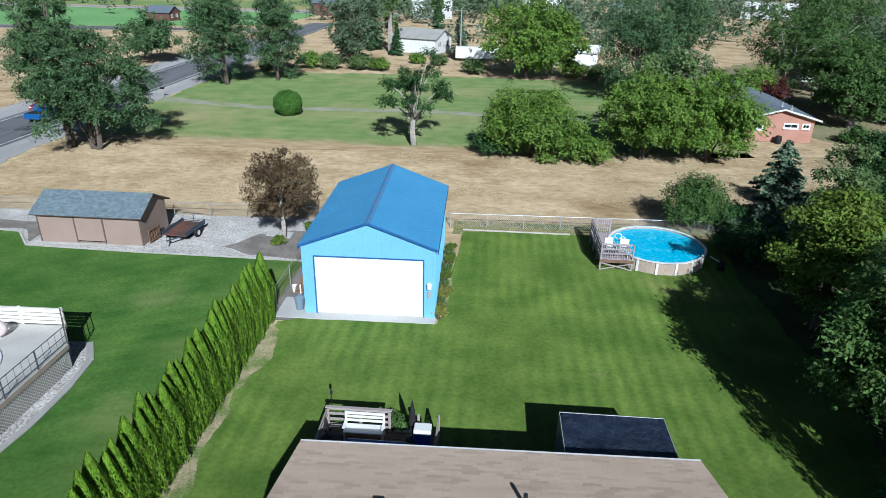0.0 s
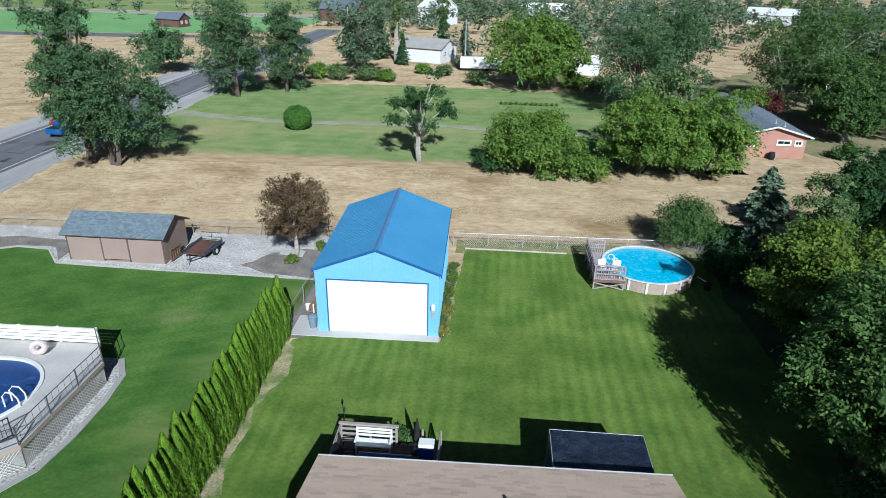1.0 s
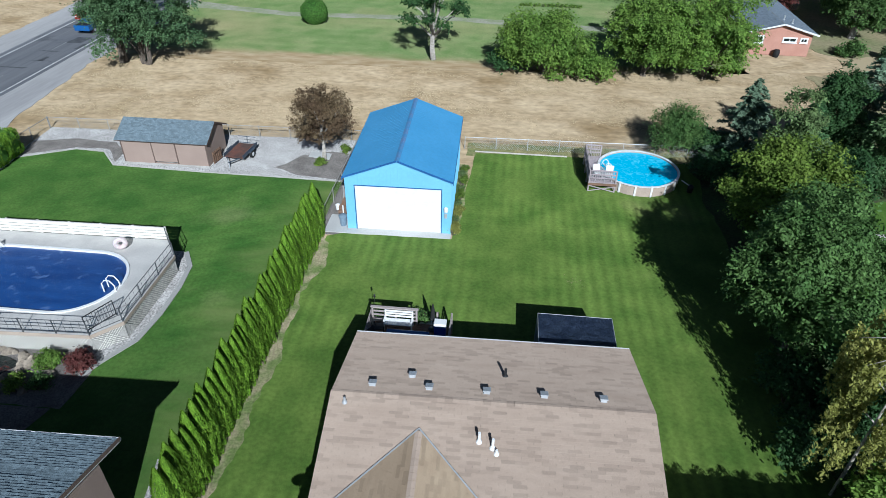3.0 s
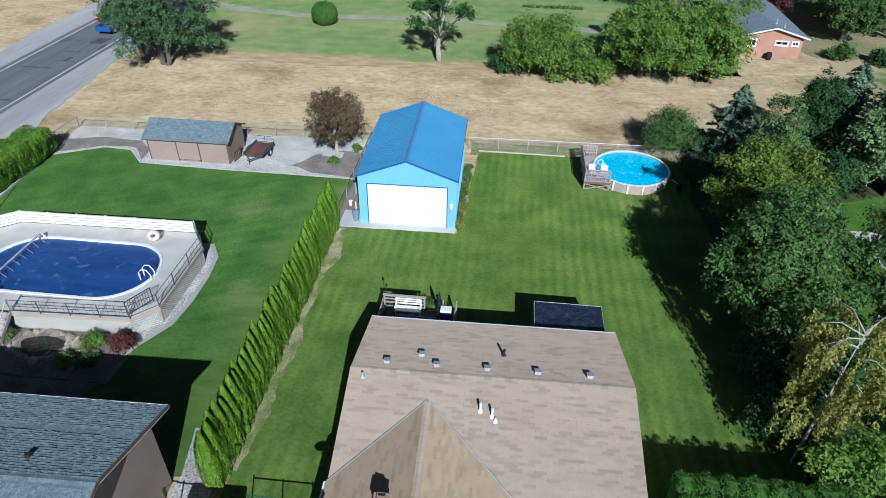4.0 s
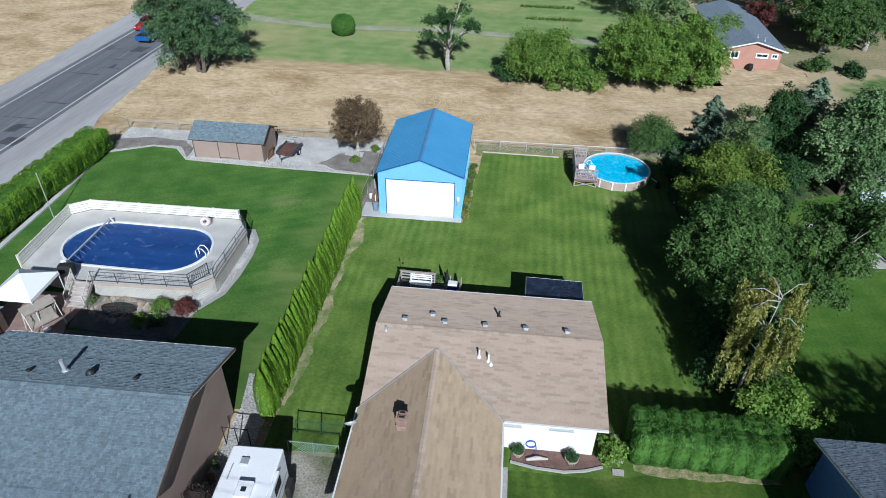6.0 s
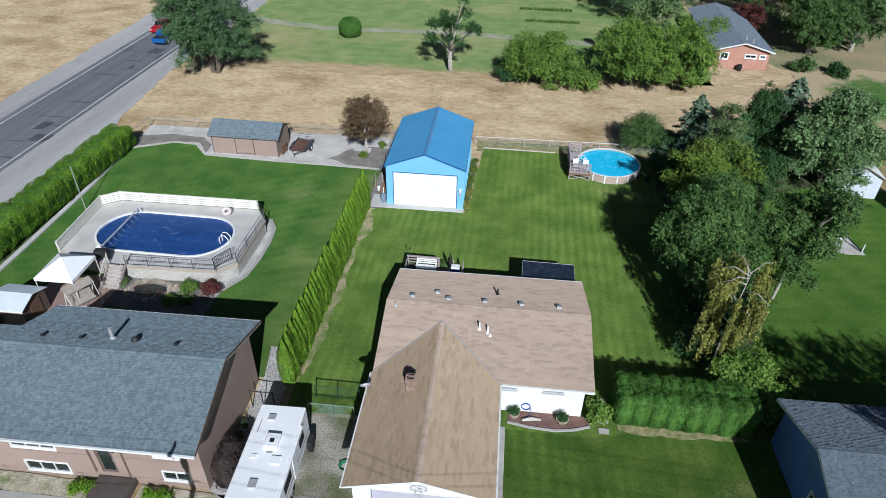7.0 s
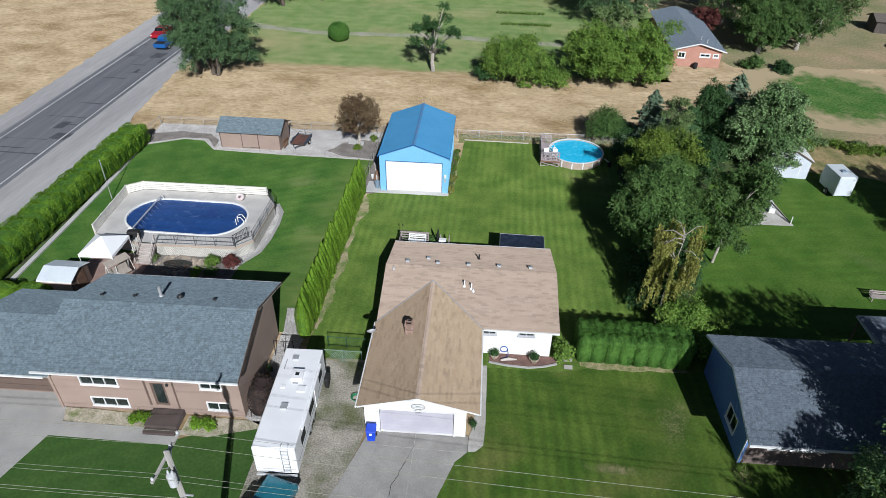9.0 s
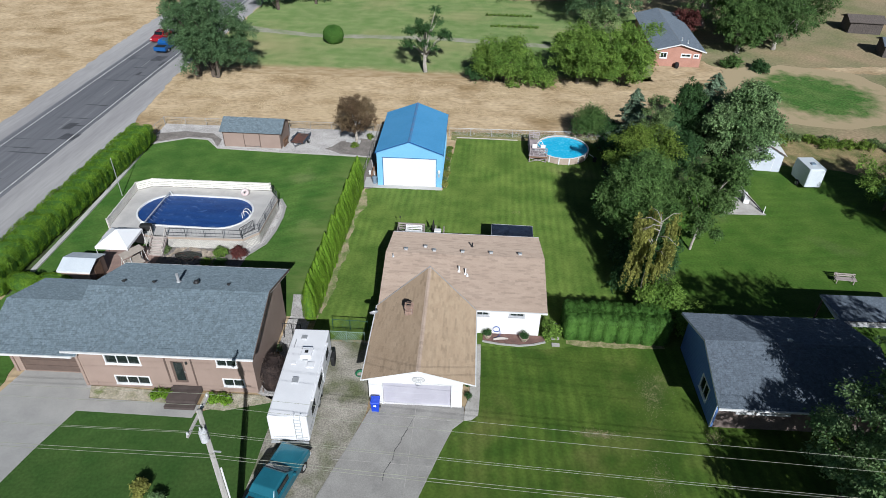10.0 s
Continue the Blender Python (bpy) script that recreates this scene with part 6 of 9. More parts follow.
deciduous("sparse open-crowned tree on the park lawn", -3.41, 64.22, 9.0, 4.0, 2.2, L_DARK, 6500, 0.13, 47, 17, sparse=0.9, bark=M_BARK_PALE, trunk_r=0.26, limbs=14, clump=0.34)
rng = np.random.default_rng(48)
rb = thing("round_bush", "round clipped green bush on the park lawn", "bush", (-19.9, 75.9, 0))
d = ball(9000, rng)
lump = np.array([1 + 0.1 * noise.noise(Vector(q) * 3.2) for q in d])
p = d * (lump * rng.uniform(0.86, 1.02, 9000))[:, None] * np.array([1.7, 1.65, 1.5]) + np.array([0, 0, 1.42])
keep = p[:, 2] > 0.02
quads("foliage", cards(p[keep], d[keep] + rng.normal(size=d[keep].shape) * 0.5, 0.1 * rng.uniform(0.7, 1.3, keep.sum()), rng), L_HEDGE_D, rb)
part("inner_growth", lathe(B(), [(0.75, 0.0), (1.25, 0.7), (1.35, 1.4), (1.1, 2.1), (0.5, 2.6), (0.02, 2.65)], 14), L_HEDGE_D, rb)
part("trunk", tube(B(), [(0, 0, -0.1), (0, 0, 0.6)], [0.12, 0.09], 8), M_BARK, rb)
deciduous("low spreading walnut tree at the field's edge", 8.45, 61.45, 6.2, 4.5, 0.1, L_WALNUT, 30000, 0.135, 49, 60, trunk_r=0.22)
bush("low green thicket beside the walnut trees", 13.48, 60.76, 3.3, 2.7, L_WALNUT, 5200, 0.15, 50, clumps=24)
bush("dark shrub beside the walnut trees", 4.25, 61.77, 2.6, 1.9, L_DARK, 3000, 0.14, 51)
deciduous("broad walnut tree at the field's edge", 19.05, 62.40, 8.4, 4.7, 0.1, L_WALNUT, 30000, 0.135, 52, 60, trunk_r=0.26)
deciduous("broad walnut tree before the brick house", 25.16, 62.47, 8.4, 4.5, 0.1, L_WALNUT, 30000, 0.135, 53, 60, trunk_r=0.26)
deciduous("dead-topped grey tree behind the walnut trees", 21.69, 67.77, 10, 3.0, 4.0, L_GREY, 2600, 0.2, 54, 24, sparse=0.6)
deciduous("purple-leaved plum tree in the mulch bed", -9.15, 39.3, 5.9, 2.3, 1.4, L_PLUM, 17000, 0.08, 55, 70, bark=M_BARK_PALE, trunk_r=0.14, name="plum_tree")
for k, (x, y, h, r) in enumerate(((9.6, 108.5, 12.5, 7.6), (13.8, 110.5, 11.0, 5.0))):
    deciduous("large round-crowned green tree beyond the park", x, y, h, r, 0.5, L_WALNUT, 13000, 0.24, 56 + k, 60)
for k, (x, y, h, r) in enumerate(((24.0, 91.5, 14.5, 6.2), (29.5, 95.5, 15.0, 5.0))):
    deciduous("large dark green tree behind the walnuts", x, y, h, r, 0.8, L_PARK, 24000, 0.15, 60 + k, 60, cone=0.2)
for k, (x, y, h, r) in enumerate(((44.5, 93.0, 15.0, 6.5), (52.0, 101.0, 16.5, 7.5), (61.0, 93.0, 13.0, 6.0), (46.8, 79.5, 8.0, 4.2), (53.5, 82.0, 9.5, 4.8), (49.5, 87.0, 11.0, 5.0))):
    deciduous("willow-like tree beside the brick house", x, y, h, r, 1.0, L_MID if k % 2 else L_WILLOW, 20000, 0.16, 65 + k, 56, trunk_r=0.35, bark=M_BARK_PALE, sparse=0.2)
for k, (x, y, h, r) in enumerate(((-27, 112.5, 3.2, 2.4), (-23.5, 112.0, 3.0, 2.2), (-18.5, 112.5, 3.2, 2.4), (-14.8, 112.2, 2.6, 1.9), (-33.2, 108, 2.8, 1.4), (0.8, 112, 3.0, 2.1), (17.5, 111, 3.2, 2.6), (21.5, 109, 3.0, 2.4), (-5.5, 120, 2.4, 1.8), (-9.5, 122, 2.2, 1.5))):
    bush("wild grey-green shrub along the park's far edge", x, y, h, r, L_GREY if k % 3 else L_WALNUT, 2200, 0.2, 80 + k)
for k, (x, y, h, r) in enumerate(((-25.5, 135, 9.5, 2.8), (-21.0, 140, 11, 3.0), (-15.0, 133, 6.0, 1.8), (-7.5, 142, 10, 2.9), (-30, 150, 10, 2.6), (-2.3, 131, 9.4, 2.3))):
    conifer("spruce tree near the far houses" if k < 5 else "pale blue spruce beside a covered trailer", x, y, h, r, L_BLUE if k == 5 else L_PINE, 4200, 0.28, 90 + k)
for k, (x, y) in enumerate(((-17.0, 137.5), (-8.2, 150.0))):
    deciduous("narrow poplar with a pale bare trunk", x, y, 16 - k, 1.5, 4.0, L_GREY, 2500, 0.25, 97 + k, 20, bark=M_BARK_PALE, trunk_r=0.45, sparse=0.4, name="poplar_tree")
for k in range(12):
    bush("weedy green shrub along the clover's edge", 39.3 + k * 1.55 + 0.5 * math.sin(k * 5.1), 46.4 - 0.2 * k + 1.1 * math.sin(k * 2.3), 0.55 + 0.3 * (k % 3), 1.4 + 0.35 * (k % 2), L_YELLOW if k % 3 else L_GREY, 1100, 0.12, 400 + k, ry=0.7, group="weedy shrubs")
deciduous("dark red ornamental tree behind the brick house", 40.2, 88.0, 4.6, 2.2, 0.8, L_RED, 5000, 0.14, 105, 26)
bush("green shrub beside the brick house", 44.04, 72.06, 1.8, 2.0, L_MID, 2200, 0.16, 103)
bush("dark green shrub by the farm track", 48.00, 71.23, 1.7, 1.6, L_DARK, 2000, 0.16, 104)

# far woods, one mass of many small crowns
rng = np.random.default_rng(77)
cl = []
for k in range(900):
    y = rng.uniform(138, 360)
    x = rng.uniform(-60, 230) * (y / 250)
    if -50 < x < 60 and y < 165 and rng.random() < 0.6 or -45 < x < 5 and y < 215 and rng.random() < 0.7:
        continue
    if abs(x / y - 0.41) < 0.035 and y < 320:
        continue
    h = rng.uniform(4, 10)
    for j in range(4):
        cl.append((np.array([x + rng.normal() * 2.2, y + rng.normal() * 2.2, h * (0.25 + 0.2 * j)]), rng.uniform(1.2, 2.8)))
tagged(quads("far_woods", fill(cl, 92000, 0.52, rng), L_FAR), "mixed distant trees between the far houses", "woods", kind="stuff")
cl = []
for k in range(60):
    x = rng.uniform(-300, -70)
    y = rng.uniform(175, 300)
    for j in range(3):
        cl.append((np.array([x + rng.normal() * 1.6, y + rng.normal() * 1.6, 1.2 + 1.4 * j]), rng.uniform(1.0, 2.0)))
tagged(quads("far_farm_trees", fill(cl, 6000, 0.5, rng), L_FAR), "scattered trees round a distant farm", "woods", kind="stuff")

# tufts of dead grass in the dry fields
M_TUFT = mat("straw_tuft", (0.40, 0.315, 0.2), (0.335, 0.26, 0.155), scale=0.2, fine=6, fine_amount=0.15, rough=0.95, island=0.16, spec=0.1, world_space=True)
rng = np.random.default_rng(91)


def tufts(name, x0, x1, y0, y1, n, label):
    x, y = rng.uniform(x0, x1, 3 * n), rng.uniform(y0, y1, 3 * n)
    d = np.array([noise.noise(Vector((a * 0.16, b * 0.22, 2))) + 0.6 * noise.noise(Vector((a * 0.6, b * 0.9, 7))) for a, b in zip(x, y)])
    keep = np.argsort(-(d + rng.random(3 * n) * 0.5))[:n]
    c = np.stack([x[keep], y[keep], rng.uniform(-0.025, 0.0, n)], 1)
    nrm = np.stack([rng.normal(size=n) * 0.3, rng.normal(size=n) * 0.25 - 0.3, np.full(n, 1.0)], 1)
    return tagged(quads(name, cards(c, nrm, rng.uniform(0.04, 0.11, n), rng, 0.6), M_TUFT), label, "dry grass", kind="stuff")


tufts("field_tufts", -38.4, 40.7, 44.2, 65.5, 30000, "tufts of dead straw-coloured grass in the field")
tufts("roadside_tufts", -100, -54.2, 18, 126, 34000, "tufts of dead straw-coloured grass beyond the road")

def straw_patch(x, y, rx, ry, n, label, seed):
    """Loose straw lying in thin grass, densest in the middle."""
    g = np.random.default_rng(seed)
    c = np.stack([x + g.normal(size=n) * rx * 0.5, y + g.normal(size=n) * ry * 0.5, g.uniform(0.014, 0.03, n)], 1)
    nrm = np.stack([g.normal(size=n) * 0.3, g.normal(size=n) * 0.3, np.full(n, 1.0)], 1)
    return tagged(quads("straw_patch", cards(c, nrm, g.uniform(0.025, 0.07, n), g, 0.2), M_STRAW), label, "dry grass", kind="stuff")


straw_patch(14.6, -1.15, 1.3, 0.35, 1500, "loose straw in a thin patch of lawn", 1)
straw_patch(18.7, 2.6, 0.9, 1.9, 1300, "yellowed straw in the front lawn", 2)
straw_patch(19.6, 3.9, 0.8, 1.2, 540, "yellowed straw near the hedge's end", 3)
straw_patch(18.0, -4.6, 1.0, 2.2, 780, "yellowed straw in the front lawn", 4)
straw_patch(22.2, -0.7, 0.8, 0.7, 480, "dry cuttings at the blue house's corner", 5)
straw_patch(9.6, 25.6, 0.7, 0.5, 90, "thin dry spot in the back lawn", 6)

# ---- things in the gardens ----
M_CHAIN = mat("dull_fence_steel", (0.4, 0.385, 0.36), (0.31, 0.3, 0.28), scale=3, fine=30, fine_amount=0.15, rough=0.6, metal=0.2)


def fence_line(name, a, b, h, label, material=None, gap=2.6, mesh=True, wire=0.006):
    """A wire fence: posts, a top rail and woven wire."""
    material = material or M_CHAIN
    a, b = Vector((*a, 0)), Vector((*b, 0))
    L, d = (b - a).length, (b - a).normalized()
    f = thing(name, label, "fence", a[:], math.degrees(math.atan2(d.y, d.x)))
    n = max(1, round(L / gap))
    for k in range(n + 1):
        p = part("post", tube(B(), [(L * k / n, 0, -0.05), (L * k / n, 0, h + 0.04)], 0.03, 8), material, f)
        part("post_cap", lathe(B(), [(0.036, 0), (0.03, 0.03), (0.005, 0.045)], 8, pose(L * k / n, 0, h + 0.04)), material, p)
    part("top_rail", tube(B(), [(0, 0, h), (L, 0, h)], 0.026, 8), material, f)
    if mesh:
        bm = B()
        s = 0.16
        for k in range(int((L + h) / s)):
            x = k * s
            for sg in (1, -1):
                x0, x1 = (x - h, x) if sg > 0 else (x, x - h)
                z0, z1 = 0.03, h
                if min(x0, x1) < 0 or max(x0, x1) > L:
                    continue
                v = [bm.verts.new(p) for p in ((x0 - wire, 0, z0), (x0 + wire, 0, z0), (x1 + wire, 0, z1), (x1 - wire, 0, z1))]
                bm.faces.new(v)
        o = part("wire_mesh", bm, material, f)
        o["kind"] = "stuff"
    return f


M_GREEN_WIRE = mat("green_coated_wire", (0.03, 0.09, 0.055), rough=0.5)
M_PALE_WIRE = mat("pale_green_wire", (0.22, 0.32, 0.25), rough=0.5)
fence_line("chain_link_fence", (-33.70, 41.92), (-5.09, 42.87), 1.0, "galvanised chain-link fence along the dry field")
fence_line("chain_link_fence", (1.76, 42.74), (22.20, 43.41), 1.0, "galvanised chain-link fence with a pale top rail", M_METAL)
fence_line("chain_link_fence", (-33.89, 37.41), (-33.70, 41.82), 1.0, "galvanised chain-link fence beside the hedge")
fence_line("chain_link_fence", (-6.72, 30.29), (-6.72, 42.71), 1.2, "chain-link fence beside the blue garage")
g = fence_line("garden_gate_fence", (-4.84, 5.82), (-2.12, 5.86), 1.05, "pale green wire gate between hedge and house", M_PALE_WIRE, gap=1.3, wire=0.02)
fence_line("dog_run_fence", (-4.84, 7.17), (-2.12, 7.20), 1.0, "dark green wire panel behind the gate", M_GREEN_WIRE, gap=1.3, wire=0.008)
fence_line("side_fence", (-8.35, 5.93), (-6.97, 5.94), 1.4, "low dark wire fence between house and trailer", M_DARK_METAL, gap=0.7, mesh=False)
M_OLD_RAIL = mat("old_fence_board", (0.56, 0.51, 0.46), (0.43, 0.39, 0.35), scale=2, fine=20, fine_amount=0.2, rough=0.85)
edge = thing("timber_edge", "pale weathered timber lying along the lawn's end", "timber", (2.65, 42.12, 0.0))
part("beam", bbox(0, 7.4, 0, 0.12, 0, 0.1, 0.02), M_OLD_RAIL, edge)

# round pool with its wooden deck
M_POOL_WALL = mat("tan_pool_wall", (0.48, 0.385, 0.31), (0.42, 0.335, 0.27), scale=1.0, fine=12, fine_amount=0.08, rough=0.6)
M_LINER = mat("blue_pool_liner", (0.05, 0.42, 0.72), (0.035, 0.36, 0.66), scale=0.9, fine=6, fine_amount=0.15, rough=0.5)


def water_mat(name, tint):
    m = bpy.data.materials.new(name)
    m.use_nodes = True
    N, K = m.node_tree.nodes, m.node_tree.links
    b = N["Principled BSDF"]
    tc, nz, bp = N.new("ShaderNodeTexCoord"), N.new("ShaderNodeTexNoise"), N.new("ShaderNodeBump")
    nz.inputs["Scale"].default_value, nz.inputs["Detail"].default_value, nz.inputs["Distortion"].default_value = 2.2, 4, 1.5
    K.new(tc.outputs["Object"], nz.inputs["Vector"])
    bp.inputs["Strength"].default_value, bp.inputs["Distance"].default_value = 0.8, 0.05
    K.new(nz.outputs["Fac"], bp.inputs["Height"])
    K.new(bp.outputs[0], b.inputs["Normal"])
    ramp = N.new("ShaderNodeMix")
    ramp.data_type = "RGBA"
    ramp.inputs["A"].default_value = (*tint, 1)
    ramp.inputs["B"].default_value = (tint[0] * 3 + 0.06, min(1, tint[1] * 1.35), min(1, tint[2] * 1.15), 1)
    mr = N.new("ShaderNodeMapRange")
    mr.inputs["From Min"].default_value, mr.inputs["From Max"].default_value = 0.5, 0.72
    K.new(nz.outputs["Fac"], mr.inputs["Value"])
    K.new(mr.outputs[0], ramp.inputs["Factor"])
    K.new(ramp.outputs["Result"], b.inputs["Base Color"])
    b.inputs["Roughness"].default_value = 0.12
    return m


M_WATER = water_mat("pool_water", (0.03, 0.55, 0.86))
M_POND = water_mat("pond_water", (0.012, 0.02, 0.018))
PR, PX, PY, PH = 2.95, 15.17, 39.45, 0.8
pool = thing("round_pool", "round above-ground pool with tan wall and white posts", "pool", (PX, PY, 0))
bm = B()
lathe(bm, [(PR, 0.0), (PR, PH), (PR - 0.04, PH), (PR - 0.05, 0.0)], 64)
part("pool_wall", bm, M_POOL_WALL, pool, smooth=False)
part("water", lathe(B(), [(PR - 0.06, 0.1), (PR - 0.06, PH - 0.12)], 64), M_WATER, pool, "clear blue pool water")
bm = lathe(B(), [(PR - 0.08, PH), (PR - 0.08, PH + 0.035), (PR + 0.09, PH + 0.035), (PR + 0.09, PH)], 64)
bmesh.ops.delete(bm, geom=[f for f in bm.faces if len(f.verts) > 4], context="FACES_ONLY")
part("rim", bm, M_WHITE, pool, "white pool rim")
for k in range(16):
    a = 2 * math.pi * (k + 0.5) / 16
    part("upright", bbox(-0.07, 0.07, -0.03, 0.05, 0, PH, 0.015), M_WHITE, pool, loc=(math.cos(a) * (PR + 0.03), math.sin(a) * (PR + 0.03), 0), rz=math.degrees(a) + 90)
    part("rim_joint", bbox(-0.1, 0.1, -0.1, 0.1, PH, PH + 0.05, 0.015), M_WHITE, pool, loc=(math.cos(a) * PR, math.sin(a) * PR, 0), rz=math.degrees(a) + 90)
M_WOOD_LAV = mat("lavender_grey_wood", (0.43, 0.37, 0.375), (0.33, 0.28, 0.285), scale=3, fine=40, fine_amount=0.2, rough=0.85, stretch=(8, 1, 8), piece=0.1)
DX, DY, DT = 11.22, 36.82, 0.76
deck = thing("pool_deck", "weathered wooden deck beside the round pool", "deck", (DX, DY, 0))
for k in range(30):
    y = 0.02 + k * 0.145
    yy = min(max(DY + y + 0.07, PY - 2.6), PY + 2.6)
    x1 = min(2.05, PX - math.sqrt(max(0.0, (PR + 0.12) ** 2 - (yy - PY) ** 2)) - DX - 0.02)
    part("board", bbox(0, x1, y, y + 0.135, DT - 0.04, DT, 0.006), M_WOOD_LAV, deck)
for x, y in ((0.06, 0.08), (1.95, 0.08), (0.06, 1.45), (0.06, 2.9), (0.06, 4.3), (1.25, 4.3)):
    part("post", bbox(x - 0.05, x + 0.05, y - 0.05, y + 0.05, 0, DT + 0.95, 0.008), M_WOOD_LAV, deck)
for z in (DT + 0.35, DT + 0.62, DT + 0.95):
    part("rail", bbox(0.0, 0.06, 0.14, 4.24, z - 0.05, z + 0.04, 0.008), M_WOOD_LAV, deck)
    part("rail", bbox(0.12, 1.2, 4.27, 4.33, z - 0.05, z + 0.04, 0.008), M_WOOD_LAV, deck)
    part("rail", bbox(0.12, 1.9, 0.05, 0.11, z - 0.05, z + 0.04, 0.008), M_WOOD_LAV, deck)
for k in range(8):
    part("baluster", bbox(0.15 + k * 0.13, 0.19 + k * 0.13, 4.22, 4.26, DT, DT + 0.9, 0.005), M_WOOD_LAV, deck)
for k in range(12):
    part("baluster", bbox(0.16 + k * 0.145, 0.2 + k * 0.145, 0.115, 0.15, DT, DT + 0.9, 0.005), M_WOOD_LAV, deck)
for k in range(24):
    part("baluster", bbox(0.065, 0.1, 0.25 + k * 0.165, 0.29 + k * 0.165, DT, DT + 0.9, 0.005), M_WOOD_LAV, deck)
part("joist", bbox(0, 2.05, 0.0, 0.03, DT - 0.24, DT - 0.05, 0.01), M_WOOD_BR, deck)
part("joist", bbox(0, 0.03, 0.15, 4.2, DT - 0.24, DT - 0.05, 0.01), M_WOOD_BR, deck)
part("brace", strip(B(), (0.1, 0.045, 0.05), (1.9, 0.045, DT - 0.28), 0.07, 0.025, up=(0, -1, 0)), M_WOOD_LAV, deck)
part("brace", strip(B(), (1.9, 0.075, 0.05), (0.1, 0.075, DT - 0.28), 0.07, 0.025, up=(0, -1, 0)), M_WOOD_LAV, deck)
ladder = thing("pool_ladder", "white A-frame ladder over the pool's rim", "ladder", (12.53, 38.33, 0.76), 15)
for y in (-0.3, 0.3):
    part("side_rail", tube(B(), [(-0.45, y, 0), (-0.1, y, 0.95), (0.1, y, 1.0), (0.25, y, 0.9), (0.55, y, -0.05)], 0.03, 8), M_WHITE, ladder)
for k in range(3):
    part("tread", bbox(-0.4 + k * 0.11, -0.28 + k * 0.11, -0.28, 0.28, 0.2 + k * 0.27, 0.23 + k * 0.27, 0.008), M_WHITE, ladder)


def patio_chair(x, y, z, rz, material, label, name="deck_chair"):
    c = thing(name, label, "chair", (x, y, z), rz)
    part("seat", bbox(-0.27, 0.27, -0.25, 0.27, 0.38, 0.42, 0.012), material, c)
    bm = bbox(-0.27, 0.27, -0.02, 0.02, 0, 0.62, 0.012)
    bmesh.ops.transform(bm, matrix=pose(0, 0.26, 0.4, -14, 0, 0), verts=bm.verts[:])
    part("backrest", bm, material, c)
    for sx in (-0.26, 0.26):
        part("armrest", bbox(sx - 0.04, sx + 0.04, -0.25, 0.3, 0.6, 0.63, 0.008), material, c)
        for sy in (-0.22, 0.24):
            part("leg", bbox(sx - 0.025, sx + 0.025, sy - 0.025, sy + 0.025, 0, 0.6, 0.005), material, c)
    return c


patio_chair(11.92, 37.46, 0.76, 20, M_WHITE, "white slatted chair on the pool deck")
patio_chair(12.68, 37.33, 0.76, -10, M_WHITE, "white slatted chair near the pool ladder")
pump = thing("pool_pump", "dark pool pump with pipes beside the pool wall", "pump", (18.74, 37.61, 0))
part("motor", lathe(B(), [(0.05, 0), (0.2, 0.05), (0.22, 0.5), (0.1, 0.62)], 14), M_BLACK, pump, smooth=True)
part("pipe", tube(B(), [(0, 0, 0.5), (-0.3, 0.25, 0.6), (-0.6, 0.5, 0.7)], 0.03, 8), M_WHITE, pump)

# the raised oval pool next door
M_VINYL = mat("white_vinyl", (0.76, 0.73, 0.66), (0.69, 0.66, 0.6), scale=0.8, fine=14, fine_amount=0.06, rough=0.55)
M_DECK_GREY = mat("grey_deck_coating", (0.6, 0.575, 0.54), (0.5, 0.48, 0.455), scale=0.7, fine=14, fine_amount=0.08, rough=0.75)
M_COVER = mat("blue_solar_cover", (0.012, 0.05, 0.19), (0.022, 0.078, 0.26), scale=0.7, fine=40, fine_amount=0.15, rough=0.3, c3=(0.13, 0.21, 0.42), c3_scale=1.6, c3_range=(0.6, 0.74), stretch=(0.5, 2, 1), bump=0.014, bump_scale=18)
DZ = 1.2
OUT = [(-27.85, 17.45), (-23.49, 16.46), (-21.94, 16.44), (-15.12, 16.77), (-13.99, 17.98), (-13.99, 23.87), (-15.12, 25.35), (-27.1, 25.05), (-28.35, 24.1)]


def stadium(cx, cy, hx, hy, n=20):
    """An oval with straight long sides."""
    pts = []
    for k in range(n + 1):
        a = -math.pi / 2 + math.pi * k / n
        pts.append((cx + hx - hy + hy * math.cos(a), cy + hy * math.sin(a)))
    for k in range(n + 1):
        a = math.pi / 2 + math.pi * k / n
        pts.append((cx - hx + hy + hy * math.cos(a), cy + hy * math.sin(a)))
    return pts


PCX, PCY, PHX, PHY = -21.11, 20.9, 5.4, 2.68
oval = thing("oval_pool", "oval pool with a dark blue solar cover and white rim", "pool")
inner, outer = stadium(PCX, PCY, PHX, PHY), stadium(PCX, PCY, PHX + 0.16, PHY + 0.16)
bm = B()
n = len(inner)
rows = [[bm.verts.new((*p, z)) for p in pts] for pts, z in ((outer, DZ - 0.02), (outer, DZ + 0.06), (inner, DZ + 0.06), (inner, DZ - 0.35))]
for a, b in zip(rows, rows[1:]):
    for i in range(n):
        bm.faces.new((a[i], a[(i + 1) % n], b[(i + 1) % n], b[i]))
part("rim", bm, M_WHITE, oval, "white pool rim")
part("pool_shell", prism(B(), inner, 0.02, DZ - 0.14), M_LINER, oval)
part("solar_cover", prism(B(), stadium(PCX, PCY, PHX - 0.02, PHY - 0.02), DZ - 0.13, DZ - 0.06), M_COVER, oval, "dark blue solar cover with paler streaks")
